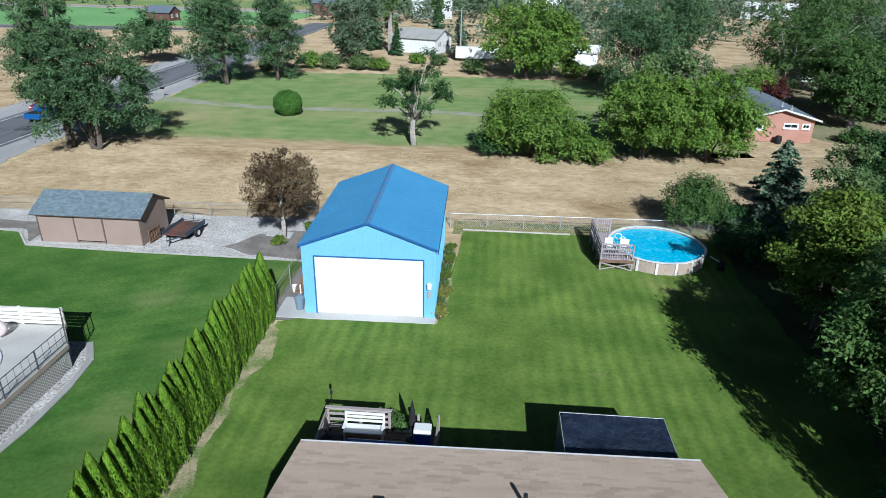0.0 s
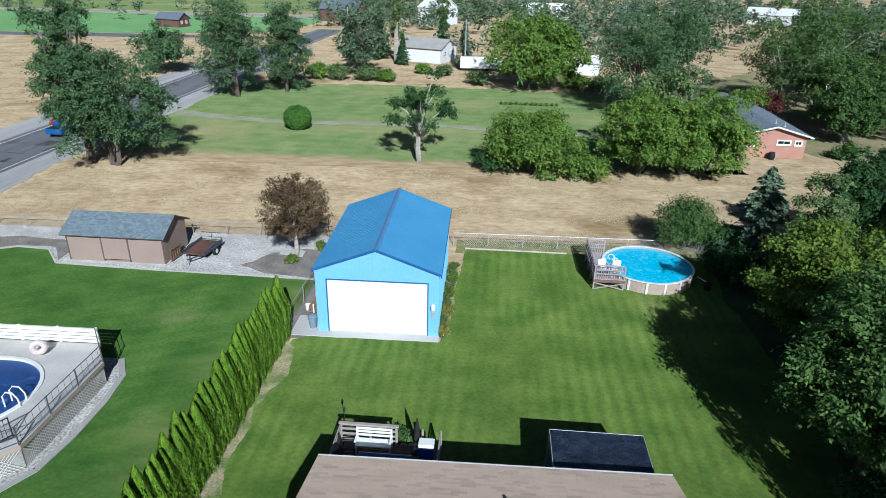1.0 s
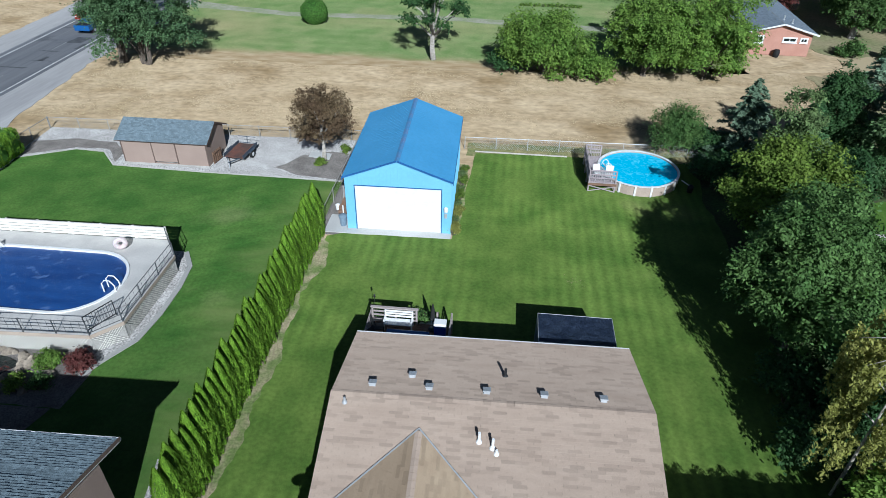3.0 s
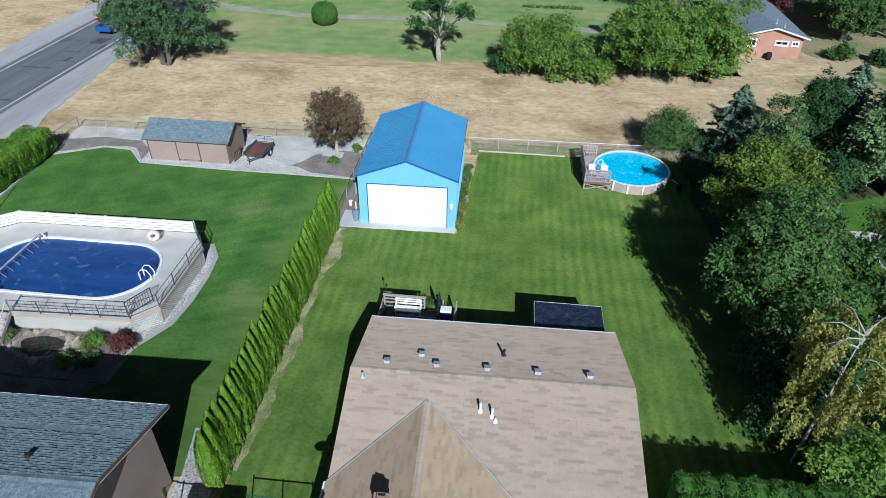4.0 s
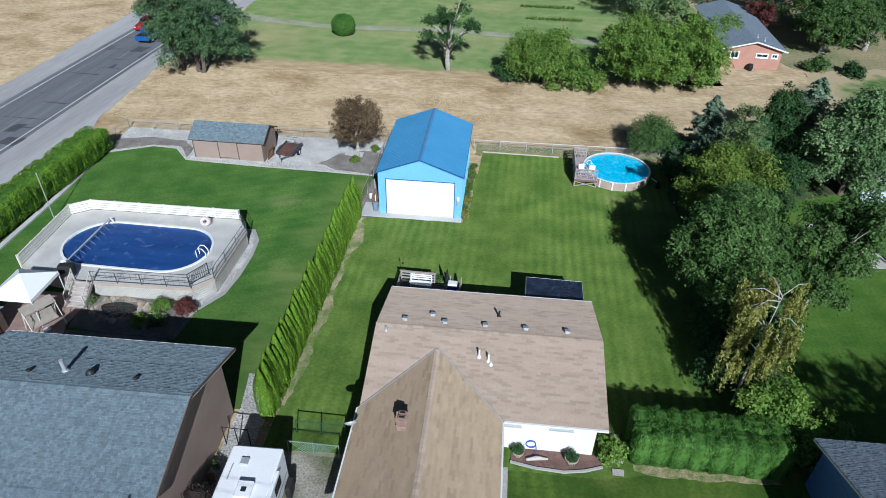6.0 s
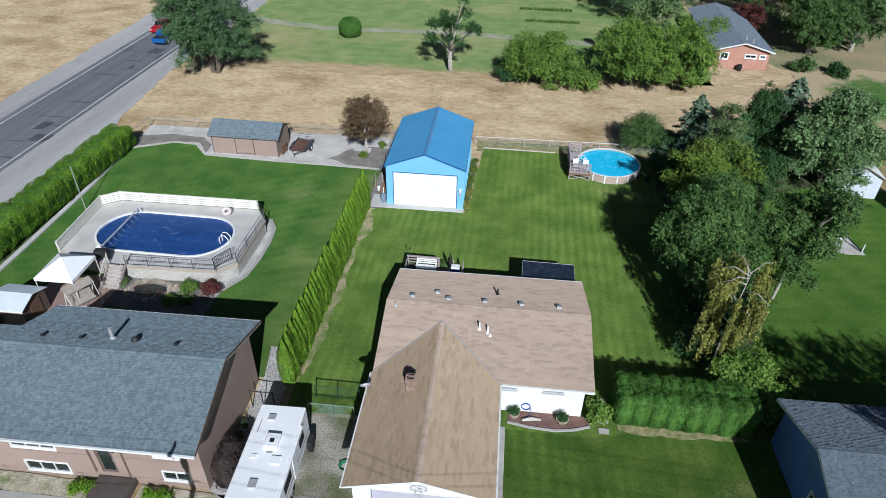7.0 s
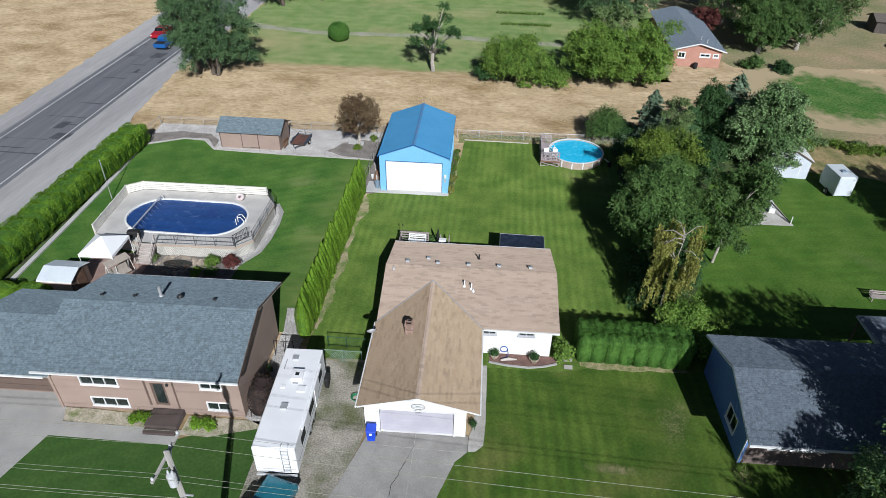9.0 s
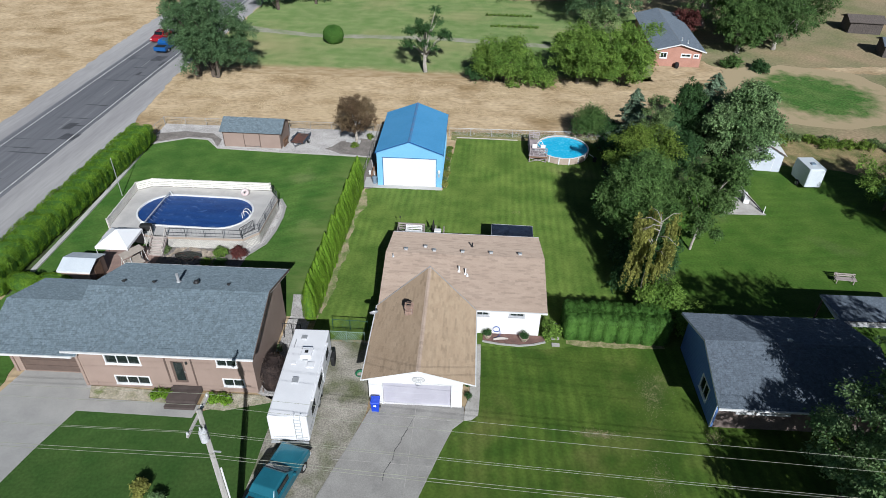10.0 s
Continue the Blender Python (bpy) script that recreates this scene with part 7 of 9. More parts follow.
for y in (-0.22, 0.22):
    part("handrail", tube(B(), [(-16.3, 20.45 + y, DZ - 0.3), (-16.3, 20.45 + y, DZ + 0.5), (-16.1, 20.45 + y, DZ + 0.72), (-15.8, 20.45 + y, DZ + 0.72), (-15.6, 20.45 + y, DZ + 0.4), (-15.6, 20.45 + y, DZ)], 0.035, 8), M_WHITE, oval, "white looped ladder rail")
M_STRAP = mat("blue_grey_strap", (0.2, 0.27, 0.42), rough=0.6)
reel = thing("cover_reel", "white solar cover reel across the pool's end", "pool reel", (-24.65, 20.57, DZ))
part("roller", tube(B(), [(0, -2.8, 0.42), (0, 2.8, 0.42)], 0.06, 10), M_METAL, reel)
for y in (-2.85, 2.85):
    part("stand", strip(strip(B(), (-0.28, y, 0), (0, y, 0.46), 0.07, 0.05, up=(0, 1, 0)), (0.28, y, 0), (0, y, 0.46), 0.07, 0.05, up=(0, 1, 0)), M_WHITE, reel)
part("hand_wheel", lathe(B(), [(0.24, -0.015), (0.26, 0), (0.24, 0.015)], 18, pose(0, -2.95, 0.44, 90, 0, 0)), M_WHITE, reel)
for k in range(9):
    part("strap", strip(B(), (0.05, -2.5 + k * 0.62, 0.4), (0.42, -2.5 + k * 0.62, 0.02), 0.05, 0.01), M_STRAP, reel)
M_RAIL_GREY = mat("grey_rail_paint", (0.1, 0.105, 0.11), rough=0.5)
deck = thing("oval_pool_deck", "pale grey raised deck round the oval pool", "deck")
# the deck's surface, with the pool's opening in it
hole = stadium(PCX, PCY, PHX + 0.08, PHY + 0.08)
bm = B()
ring_out = [bm.verts.new((*p, DZ)) for p in OUT]
ring_in = [bm.verts.new((*p, DZ)) for p in hole]
loops = [[Vector((*p, 0)) for p in OUT], [Vector((*p, 0)) for p in hole[::-1]]]
allv = ring_out + ring_in[::-1]
for a, b, c in tessellate_polygon(loops):
    bm.faces.new((allv[a], allv[b], allv[c]))
part("deck_surface", bm, M_DECK_GREY, deck)
for i in range(len(OUT)):
    a, b = Vector((*OUT[i], 0)), Vector((*OUT[(i + 1) % len(OUT)], 0))
    d = (b - a).normalized()
    L = (b - a).length
    m = facing(a.x, a.y, 0, math.degrees(math.atan2(d.y, d.x)))
    part("fascia", box(B(), 0, L, -0.02, 0.04, DZ - 0.22, DZ - 0.004, m), M_POOL_WALL, deck)
    # lattice skirt
    bm = B()
    for k in range(int(L / 0.16) + 6):
        for sg in (1, -1):
            x0 = k * 0.16 - (0.9 if sg > 0 else 0)
            x1 = x0 + sg * 0.9
            if min(x0, x1) < 0 or max(x0, x1) > L:
                continue
            bm.faces.new([bm.verts.new(m @ Vector(q)) for q in ((x0 - 0.022, 0.01 * sg, 0.03), (x0 + 0.022, 0.01 * sg, 0.03), (x1 + 0.022, 0.01 * sg, DZ - 0.22), (x1 - 0.022, 0.01 * sg, DZ - 0.22))])
    o = part("lattice", bm, M_VINYL, deck, "white lattice skirt")
    o["kind"] = "stuff"
    part("skirt_back", box(B(), 0, L, 0.06, 0.1, 0.0, DZ - 0.25, m), M_CONC_D, deck)
    white = i in (6, 7, 8)
    if i in (0, 1):
        continue
    npost = max(1, round(L / 1.9))
    if white:
        for r in range(4):
            part("fence_board", box(B(), 0, L, -0.0, 0.03, DZ + 0.06 + r * 0.2, DZ + 0.225 + r * 0.2, m), M_VINYL, deck, "white vinyl privacy board")
        for k in range(npost + 1):
            part("fence_post", box(B(), L * k / npost - 0.06, L * k / npost + 0.06, -0.075, -0.003, DZ - 0.2, DZ + 0.92, m), M_VINYL, deck)
        part("fence_cap", box(B(), 0, L, -0.03, 0.06, DZ + 0.86, DZ + 0.9, m), M_VINYL, deck)
    else:
        for k in range(npost + 1):
            part("rail_post", box(B(), L * k / npost - 0.02, L * k / npost + 0.02, 0.0, 0.04, DZ - 0.2, DZ + 0.92, m), M_RAIL_GREY, deck)
        for z in (DZ + 0.12, DZ + 0.45, DZ + 0.88):
            part("rail", box(B(), 0, L, 0.01, 0.04, z, z + 0.025, m), M_RAIL_GREY, deck)
        for k in range(int(L / 0.42)):
            part("baluster", box(B(), 0.2 + k * 0.42, 0.21 + k * 0.42, 0.02, 0.032, DZ + 0.12, DZ + 0.9, m), M_RAIL_GREY, deck)
# gate panels by the ladder
gate = thing("deck_gate", "dark metal gate standing open on the pool deck", "gate", (-15.31, 16.96, DZ), 62)
part("gate_frame", box(box(box(box(B(), 0, 0.04, 0, 0.04, 0, 1.0), 1.6, 1.64, 0, 0.04, 0, 1.0), 0.04, 1.6, 0, 0.04, 0.96, 1.0), 0.04, 1.6, 0, 0.04, 0.1, 0.14), M_DARK_METAL, gate)
for k in range(9):
    part("gate_bar", box(B(), 0.18 + k * 0.155, 0.195 + k * 0.155, 0.01, 0.03, 0.14, 0.96), M_DARK_METAL, gate)
stairs = thing("deck_stairs", "tan wooden stairs up to the pool deck", "stairs", (-23.25, 15.04, 0))
for k in range(6):
    part("tread", bbox(0, 1.3, k * 0.25, k * 0.25 + 0.29, 0.2 * k + 0.15, 0.2 * k + 0.2, 0.01), M_OLD_RAIL, stairs)
    part("riser", box(B(), 0.02, 1.28, k * 0.25 + 0.02, k * 0.25 + 0.05, 0.2 * k, 0.2 * k + 0.15), M_WOOD_GREY, stairs)
for x in (-0.05, 1.3):
    part("stringer", strip(B(), (x, -0.05, 0.1), (x, 1.5, 1.15), 0.06, 0.22, up=(0, 0, 1)), M_WOOD_GREY, stairs)
    part("handrail", strip(B(), (x, 0.0, 0.95), (x, 1.5, 2.05), 0.05, 0.04), M_OLD_RAIL, stairs)
    for y, z in ((0.02, 0.0), (1.45, 1.15)):
        part("newel", bbox(x - 0.035, x + 0.035, y - 0.035, y + 0.05, z, z + 1.0, 0.01), M_OLD_RAIL, stairs)
grill = thing("covered_grill", "black covered barbecue at the head of the stairs", "barbecue", (-24.02, 16.99, DZ), 10)
part("cover", bbox(-0.5, 0.5, -0.28, 0.28, 0.25, 0.85, 0.1, 2), M_BLACK, grill)
for sx in (-0.42, 0.42):
    part("leg", bbox(sx - 0.03, sx + 0.03, -0.22, 0.22, 0, 0.25, 0.01), M_DARK_METAL, grill)
flt = thing("pool_float", "clear and red inflatable ring leaning on the fence", "pool toy", (-17.27, 23.99, DZ), 30)
M_FLOAT = mat("pale_pink_vinyl", (0.62, 0.47, 0.46), (0.66, 0.62, 0.60), scale=4, fine=8, fine_amount=0.1, rough=0.3)
bm = B()
R0, r0 = 0.27, 0.15
rows = [[bm.verts.new(((R0 + r0 * math.cos(b)) * math.cos(a), r0 * math.sin(b), 0.5 + (R0 + r0 * math.cos(b)) * math.sin(a))) for b in [2 * math.pi * j / 10 for j in range(10)]] for a in [2 * math.pi * i / 20 for i in range(20)]]
for i in range(20):
    for j in range(10):
        bm.faces.new((rows[i][j], rows[(i + 1) % 20][j], rows[(i + 1) % 20][(j + 1) % 10], rows[i][(j + 1) % 10]))
part("ring", bm, M_FLOAT, flt, smooth=True)

# white canopy tent, swing seat and small metal-roofed shed on the patio
M_FABRIC = mat("white_tent_fabric", (0.93, 0.93, 0.93), (0.90, 0.90, 0.90), scale=1.5, fine=20, fine_amount=0.03, rough=0.7)
tent = thing("canopy_tent", "white pop-up canopy tent on the patio", "tent", (-25.09, 14.41, 0.03), 2)
bm = B()
hx, hy = 1.4, 1.5
for k, drop in ((1.0, 0.0), (0.99, 0.02)):
    ap = bm.verts.new((0, 0, 3.12 - drop))
    cs = [bm.verts.new((sx * hx * k, sy * hy * k, 2.25 - drop)) for sx, sy in ((-1, -1), (1, -1), (1, 1), (-1, 1))]
    lo = [bm.verts.new((v.co.x, v.co.y, 2.02)) for v in cs]
    for i in range(4):
        j = (i + 1) % 4
        bm.faces.new((cs[i], cs[j], ap) if drop == 0 else (cs[j], cs[i], ap))
        bm.faces.new((lo[i], lo[j], cs[j], cs[i]) if drop == 0 else (lo[j], lo[i], cs[i], cs[j]))
part("canopy", bm, M_FABRIC, tent, "white fabric canopy")
for sx, sy in ((-1, -1), (1, -1), (1, 1), (-1, 1)):
    part("leg", tube(B(), [(sx * hx * 0.97, sy * hy * 0.97, 0), (sx * hx * 0.97, sy * hy * 0.97, 2.25)], 0.025, 8), M_WHITE, tent)
swing = thing("garden_swing", "tan cushioned garden swing with pale frame", "garden swing", (-23.44, 13.07, 0.03), 58)
M_CUSHION = mat("green_grey_canvas", (0.27, 0.235, 0.2), (0.33, 0.29, 0.25), scale=3, fine=20, fine_amount=0.1, rough=0.9)
for sx in (-0.95, 0.95):
    part("frame_leg", tube(B(), [(sx, -0.75, 0), (sx, 0, 1.75), (sx, 0.75, 0)], 0.035, 8), M_VINYL, swing)
part("top_bar", tube(B(), [(-0.95, 0, 1.75), (0.95, 0, 1.75)], 0.03, 8), M_VINYL, swing)
bm = bbox(-0.98, 0.98, -0.4, 0.4, 0, 0.05, 0.02)
bmesh.ops.transform(bm, matrix=pose(0, 0, 1.78, 14, 0, 0), verts=bm.verts[:])
part("sun_roof", bm, M_CUSHION, swing)
part("seat", bbox(-0.8, 0.8, -0.3, 0.3, 0.42, 0.55, 0.04, 2), M_CUSHION, swing)
bm = bbox(-0.8, 0.8, -0.06, 0.06, 0, 0.55, 0.04, 2)
bmesh.ops.transform(bm, matrix=pose(0, 0.3, 0.5, -12, 0, 0), verts=bm.verts[:])
part("backrest", bm, M_CUSHION, swing)
for sx in (-0.78, 0.78):
    part("hanger", tube(B(), [(sx, 0, 0.5), (sx, 0, 1.75)], 0.012, 6), M_METAL, swing)
pot = thing("flower_pot", "white flower pot on the red patio", "flower pot", (-22.86, 12.44, 0.03))
part("pot", lathe(B(), [(0.13, 0), (0.2, 0.34), (0.22, 0.34), (0.22, 0.4), (0.17, 0.4), (0.16, 0.3)], 14), M_WHITE, pot)
little = thing("small_shed", "small brown shed with a pale metal roof", "shed", (-27.0, 11.45, 0), 1)
M_PALE_METAL = mat("pale_roof_metal", (0.66, 0.71, 0.74), (0.6, 0.65, 0.69), scale=1.0, fine=12, fine_amount=0.05, rough=0.5)
prof = [(-1.15, 0.0), (1.15, 0.0), (1.15, 1.68), (0, 2.06), (-1.15, 1.68)]
part("body", prism(B(), prof, -1.25, 1.25, pose(0, 0, 0, 90, 0, 90)), M_SIDING_BR, little)
for a, b in (((-1.32, 1.63), (0, 2.08)), ((0, 2.08), (1.32, 1.63))):
    part("roof_sheet", prism(B(), [a, b, (b[0], b[1] + 0.05), (a[0], a[1] + 0.05)], -1.42, 1.42, pose(0, 0, 0, 90, 0, 90)), M_PALE_METAL, little)
part("fascia", box(B(), -1.4, 1.4, -1.35, -1.32, 1.52, 1.66), M_FASCIA_W, little)
part("front_panel", box(B(), -1.2, 1.2, -1.19, -1.152, 0.1, 1.5), M_SIDING_T, little)
part("door", box(B(), 1.252, 1.29, -0.5, 0.5, 0.05, 1.6), M_WOOD_BR, little)

# pond, rocks and planting
pond = thing("garden_pond", "dark garden pond edged with rocks", "pond", (-19.80, 15.25, 0.03))
part("water", prism(B(), [(1.2 * math.cos(a) * (1 + 0.15 * math.sin(3 * a)), 0.75 * math.sin(a), ) for a in [2 * math.pi * k / 28 for k in range(28)]], -0.05, 0.03), M_POND, pond)
rr = random.Random(12)


def rock(x, y, s, seed, group="pond rocks"):
    bm = B()
    bmesh.ops.create_icosphere(bm, subdivisions=2, radius=1)
    for v in bm.verts:
        f = 1 + 0.35 * noise.noise(v.co * 1.3 + Vector((seed, 0, 0)))
        v.co = Vector((v.co.x * s * f, v.co.y * s * 0.8 * f, max(-0.15 * s, v.co.z * s * 0.62 * f)))
    o = part("rock", bm, M_STONE, loc=(x, y, 0.03), rz=seed * 40)
    return tagged(o, "rough grey-brown rock at the pond's edge", "rock", group)


for k in range(30):
    a = 2 * math.pi * k / 22
    if k < 22:
        rock(-19.8 + 1.55 * math.cos(a) * rr.uniform(0.9, 1.25), 15.3 + 1.05 * math.sin(a) * rr.uniform(0.9, 1.2), rr.uniform(0.16, 0.38), k)
    else:
        rock(rr.uniform(-18.3, -16.5), rr.uniform(13.8, 16.2), rr.uniform(0.2, 0.45), k)
bush("dark red barberry bush beside the pond", -15.22, 15.73, 1.25, 0.85, L_RED, 2600, 0.06, 201)
bush("light green low shrub beside the pond", -16.88, 15.50, 0.9, 0.8, L_WALNUT, 1800, 0.07, 202)
bush("yellow-green low shrub beside the pond", -17.66, 14.20, 0.7, 0.6, L_YELLOW, 1300, 0.06, 203)
bush("light green low plant beside the pond", -16.39, 14.22, 0.7, 0.7, L_MID, 1400, 0.06, 204)
bush("dry grass clump at the stairs", -21.84, 15.70, 0.7, 0.4, L_GREY, 700, 0.06, 205)

# back deck of the tan-roofed house
bd = thing("back_deck", "wooden back deck with grey railing", "deck", (-1.48, 16.48, 0))
for k in range(26):
    part("board", bbox(0, 4.3, k * 0.15, k * 0.15 + 0.14, 0.5, 0.54, 0.006), M_WOOD_BR, bd)
part("skirt", bbox(0, 4.3, 3.86, 3.9, 0, 0.49, 0.006), M_WOOD_GREY, bd)
part("skirt", bbox(-0.04, 0.0, 0, 3.9, 0, 0.49, 0.006), M_WOOD_GREY, bd)
for x, y in ((0.05, 3.8), (1.3, 3.8), (2.4, 3.8), (0.05, 2.2), (4.25, 3.8), (4.25, 2.4), (3.5, 3.8)):
    part("post", bbox(x - 0.05, x + 0.05, y - 0.05, y + 0.05, 0.5, 1.5, 0.01), M_WOOD_GREY, bd)
for z in (0.75, 1.0, 1.25, 1.48):
    part("rail", bbox(0, 2.45, 3.82, 3.87, z - 0.05, z + 0.05, 0.008), M_WOOD_GREY, bd)
    part("rail", bbox(0.0, 0.05, 1.4, 3.75, z - 0.05, z + 0.05, 0.008), M_WOOD_GREY, bd)
    part("rail", bbox(4.22, 4.27, 1.8, 3.75, z - 0.05, z + 0.05, 0.008), M_WOOD_GREY, bd)
part("top_rail", bbox(-0.05, 2.5, 3.76, 3.92, 1.53, 1.57, 0.01), M_WOOD_GREY, bd)
for k in range(3):
    part("step", bbox(2.5, 3.4, 3.92 + k * 0.28, 4.2 + k * 0.28, 0.36 - 0.16 * k, 0.4 - 0.16 * k, 0.008), M_OLD_RAIL, bd)
wb = thing("white_bench", "white wooden bench on the back deck", "bench", (0.01, 19.90, 0.54))
part("seat", bbox(-0.75, 0.75, -0.28, 0.25, 0.4, 0.45, 0.01), M_WHITE, wb)
for z in (0.55, 0.72, 0.88):
    part("back_slat", bbox(-0.75, 0.75, 0.24, 0.28, z, z + 0.1, 0.008), M_WHITE, wb)
for sx in (-0.72, 0.72):
    part("leg", bbox(sx - 0.04, sx + 0.04, -0.27, -0.19, 0, 0.4, 0.006), M_WHITE, wb)
    part("leg", bbox(sx - 0.04, sx + 0.04, 0.2, 0.28, 0, 1.0, 0.006), M_WHITE, wb)
    part("armrest", bbox(sx - 0.05, sx + 0.05, -0.28, 0.24, 0.6, 0.64, 0.008), M_WHITE, wb)
tb = thing("covered_table", "table under a dark blue cover on the deck", "table", (0.66, 18.41, 0.54))
M_NAVY = mat("dark_blue_tarp", (0.03, 0.044, 0.08), (0.062, 0.085, 0.135), scale=2.2, fine=6, fine_amount=0.2, rough=0.32, bump=0.07, bump_scale=4.5)
part("cover", bbox(-1.1, 1.1, -0.6, 0.6, 0.1, 0.75, 0.06, 2), M_COVER, tb)
for sx in (-0.8, 0.8):
    for sy in (-0.4, 0.4):
        part("leg", bbox(sx - 0.03, sx + 0.03, sy - 0.03, sy + 0.03, 0, 0.12, 0.005), M_DARK_METAL, tb)
patio_chair(-0.88, 18.48, 0.54, 60, M_DARK_METAL, "dark metal chair on the back deck")
patio_chair(-0.93, 19.48, 0.54, 100, M_DARK_METAL, "dark metal chair beside the white bench")
cool = thing("cooler_box", "white and blue cooler box on the deck", "cooler", (2.25, 19.54, 0.54))
M_COOL_B = mat("blue_plastic", (0.02, 0.06, 0.42), (0.025, 0.07, 0.46), scale=2, rough=0.4)
part("body", bbox(-0.3, 0.3, -0.22, 0.22, 0, 0.8, 0.03), M_COOL_B, cool)
part("lid", bbox(-0.32, 0.32, -0.24, 0.24, 0.8, 1.0, 0.03), M_WHITE, cool, "white lid")
umb = thing("closed_umbrella", "black closed parasol standing on the deck", "parasol", (1.81, 20.03, 0.54))
part("pole", tube(B(), [(0, 0, 0), (0, 0, 1.75)], 0.022, 8), M_DARK_METAL, umb)
part("canopy", lathe(B(), [(0.05, 0.55), (0.14, 0.7), (0.1, 1.3), (0.03, 1.7)], 12), M_BLACK, umb)
part("base", lathe(B(), [(0.25, 0), (0.22, 0.06), (0.04, 0.1)], 16), M_DARK_METAL, umb)
for k, (x, y) in enumerate(((0.75, 20.95), (1.15, 21.0), (-1.3, 20.7))):
    bush("potted green plant beside the deck rail", x, y, 1.2 if k < 2 else 1.0, 0.4, L_MID, 700, 0.06, 210 + k)
for k, (x, y) in enumerate(((-1.35, 20.6),)):
    t = thing("garden_torch", "thin black garden torch at the deck's corner", "torch", (x, y, 0))
    part("pole", tube(B(), [(0, 0, 0), (0, 0, 1.9)], 0.015, 6), M_DARK_METAL, t)
    part("lamp_head", lathe(B(), [(0.02, 1.9), (0.06, 1.98), (0.05, 2.1), (0.01, 2.14)], 10), M_DARK_METAL, t)

# tarp-covered frame on the lawn
tarp = thing("tarp_shelter", "dark blue tarp stretched over a steel frame", "shelter", (7.15, 17.94, 0))
bm = B()
nx, ny = 18, 10
grid = [[bm.verts.new((3.7 * i / nx, 2.1 * j / ny, 2.2 - (0.1 - 0.14 * noise.noise(Vector((i * 0.45, j * 0.3, 3)))) * math.sin(math.pi * i / nx) * math.sin(math.pi * j / ny))) for j in range(ny + 1)] for i in range(nx + 1)]
for i in range(nx):
    for j in range(ny):
        bm.faces.new((grid[i][j], grid[i + 1][j], grid[i + 1][j + 1], grid[i][j + 1]))
bmesh.ops.solidify(bm, geom=bm.faces[:], thickness=0.01)
part("tarp", bm, M_NAVY, tarp, "sagging dark blue tarp", smooth=True)
for a, b in (((0, 0), (3.7, 0)), ((3.7, 0), (3.7, 2.1)), ((3.7, 2.1), (0, 2.1)), ((0, 2.1), (0, 0))):
    part("frame_bar", tube(B(), [(a[0], a[1], 2.2), (b[0], b[1], 2.2)], 0.016, 8), M_METAL, tarp)
for x in (0.0, 3.7):
    for y in (0.0, 2.1):
        part("leg", tube(B(), [(x, y, 0), (x, y, 2.2)], 0.016, 8), M_METAL, tarp)
for y0, y1, x0, x1 in ((0, 2.1, 0.0, 0.012), (0, 2.1, 3.69, 3.7), (2.09, 2.1, 0, 3.7)):
    part("side_sheet", box(B(), x0, x1, y0, y1, 0.15, 2.16), M_NAVY, tarp)

# utility trailer beside the shed
M_RUST = mat("rusty_steel_deck", (0.2, 0.085, 0.06), (0.1, 0.065, 0.055), scale=1.2, fine=12, fine_amount=0.3, rough=0.8)
M_TRAILER = mat("blue_grey_steel", (0.05, 0.065, 0.09), (0.07, 0.085, 0.11), scale=2, rough=0.5)


def utility_trailer(x, y, rz):
    t = thing("utility_trailer", "dark open utility trailer with a rusty deck", "trailer", (x, y, 0), rz)
    for k in range(8):
        part("deck_board", bbox(-0.75 + k * 0.19, -0.57 + k * 0.19, -1.25, 1.25, 0.48, 0.53, 0.006), M_RUST, t)
    for sx in (-0.8, 0.78):
        part("side_rail", bbox(sx, sx + 0.05, -1.27, 1.27, 0.45, 0.75, 0.008), M_TRAILER, t)
        part("fender", bbox(sx - 0.22 if sx < 0 else sx + 0.05, sx if sx < 0 else sx + 0.27, -0.42, 0.42, 0.6, 0.66, 0.02), M_TRAILER, t)
        w = part("wheel", lathe(B(), [(0.18, -0.09), (0.31, -0.09), (0.32, 0), (0.31, 0.09), (0.18, 0.09)], 20, pose(sx - 0.1 if sx < 0 else sx + 0.16, 0, 0.32, 0, 90, 0)), M_BLACK, t)
        part("rim", lathe(B(), [(0.02, -0.095), (0.17, -0.095), (0.17, 0.095), (0.02, 0.095)], 14, pose(sx - 0.1 if sx < 0 else sx + 0.16, 0, 0.32, 0, 90, 0)), M_WHITE, w)
    for sx in (-0.5, 0.5):
        part("tongue", strip(B(), (sx, -1.25, 0.45), (0, -2.1, 0.45), 0.07, 0.07), M_TRAILER, t)
    part("jack", tube(B(), [(0, -2.05, 0.02), (0, -2.05, 0.7)], 0.035, 8), M_METAL, t)
    part("tailgate", box(box(box(B(), -0.75, 0.75, 1.27, 1.3, 0.55, 0.6), -0.75, 0.75, 1.27, 1.3, 1.1, 1.14), -0.02, 0.02, 1.272, 1.298, 0.6, 1.1), M_TRAILER, t)
    return t


utility_trailer(-15.75, 38.95, -5)
bx = thing("wooden_pallet", "brown pallets leaning on the shed's end", "pallet", (-17.22, 37.92, 0), -8)
for k in range(5):
    part("slat", bbox(-0.05, 0.0, -0.6 + k * 0.25, -0.45 + k * 0.25, 0, 1.0, 0.006), M_WOOD_BR, bx)
for z in (0.1, 0.85):
    part("batten", bbox(0.002, 0.07, -0.6, 0.55, z, z + 0.08, 0.006), M_WOOD_BR, bx)
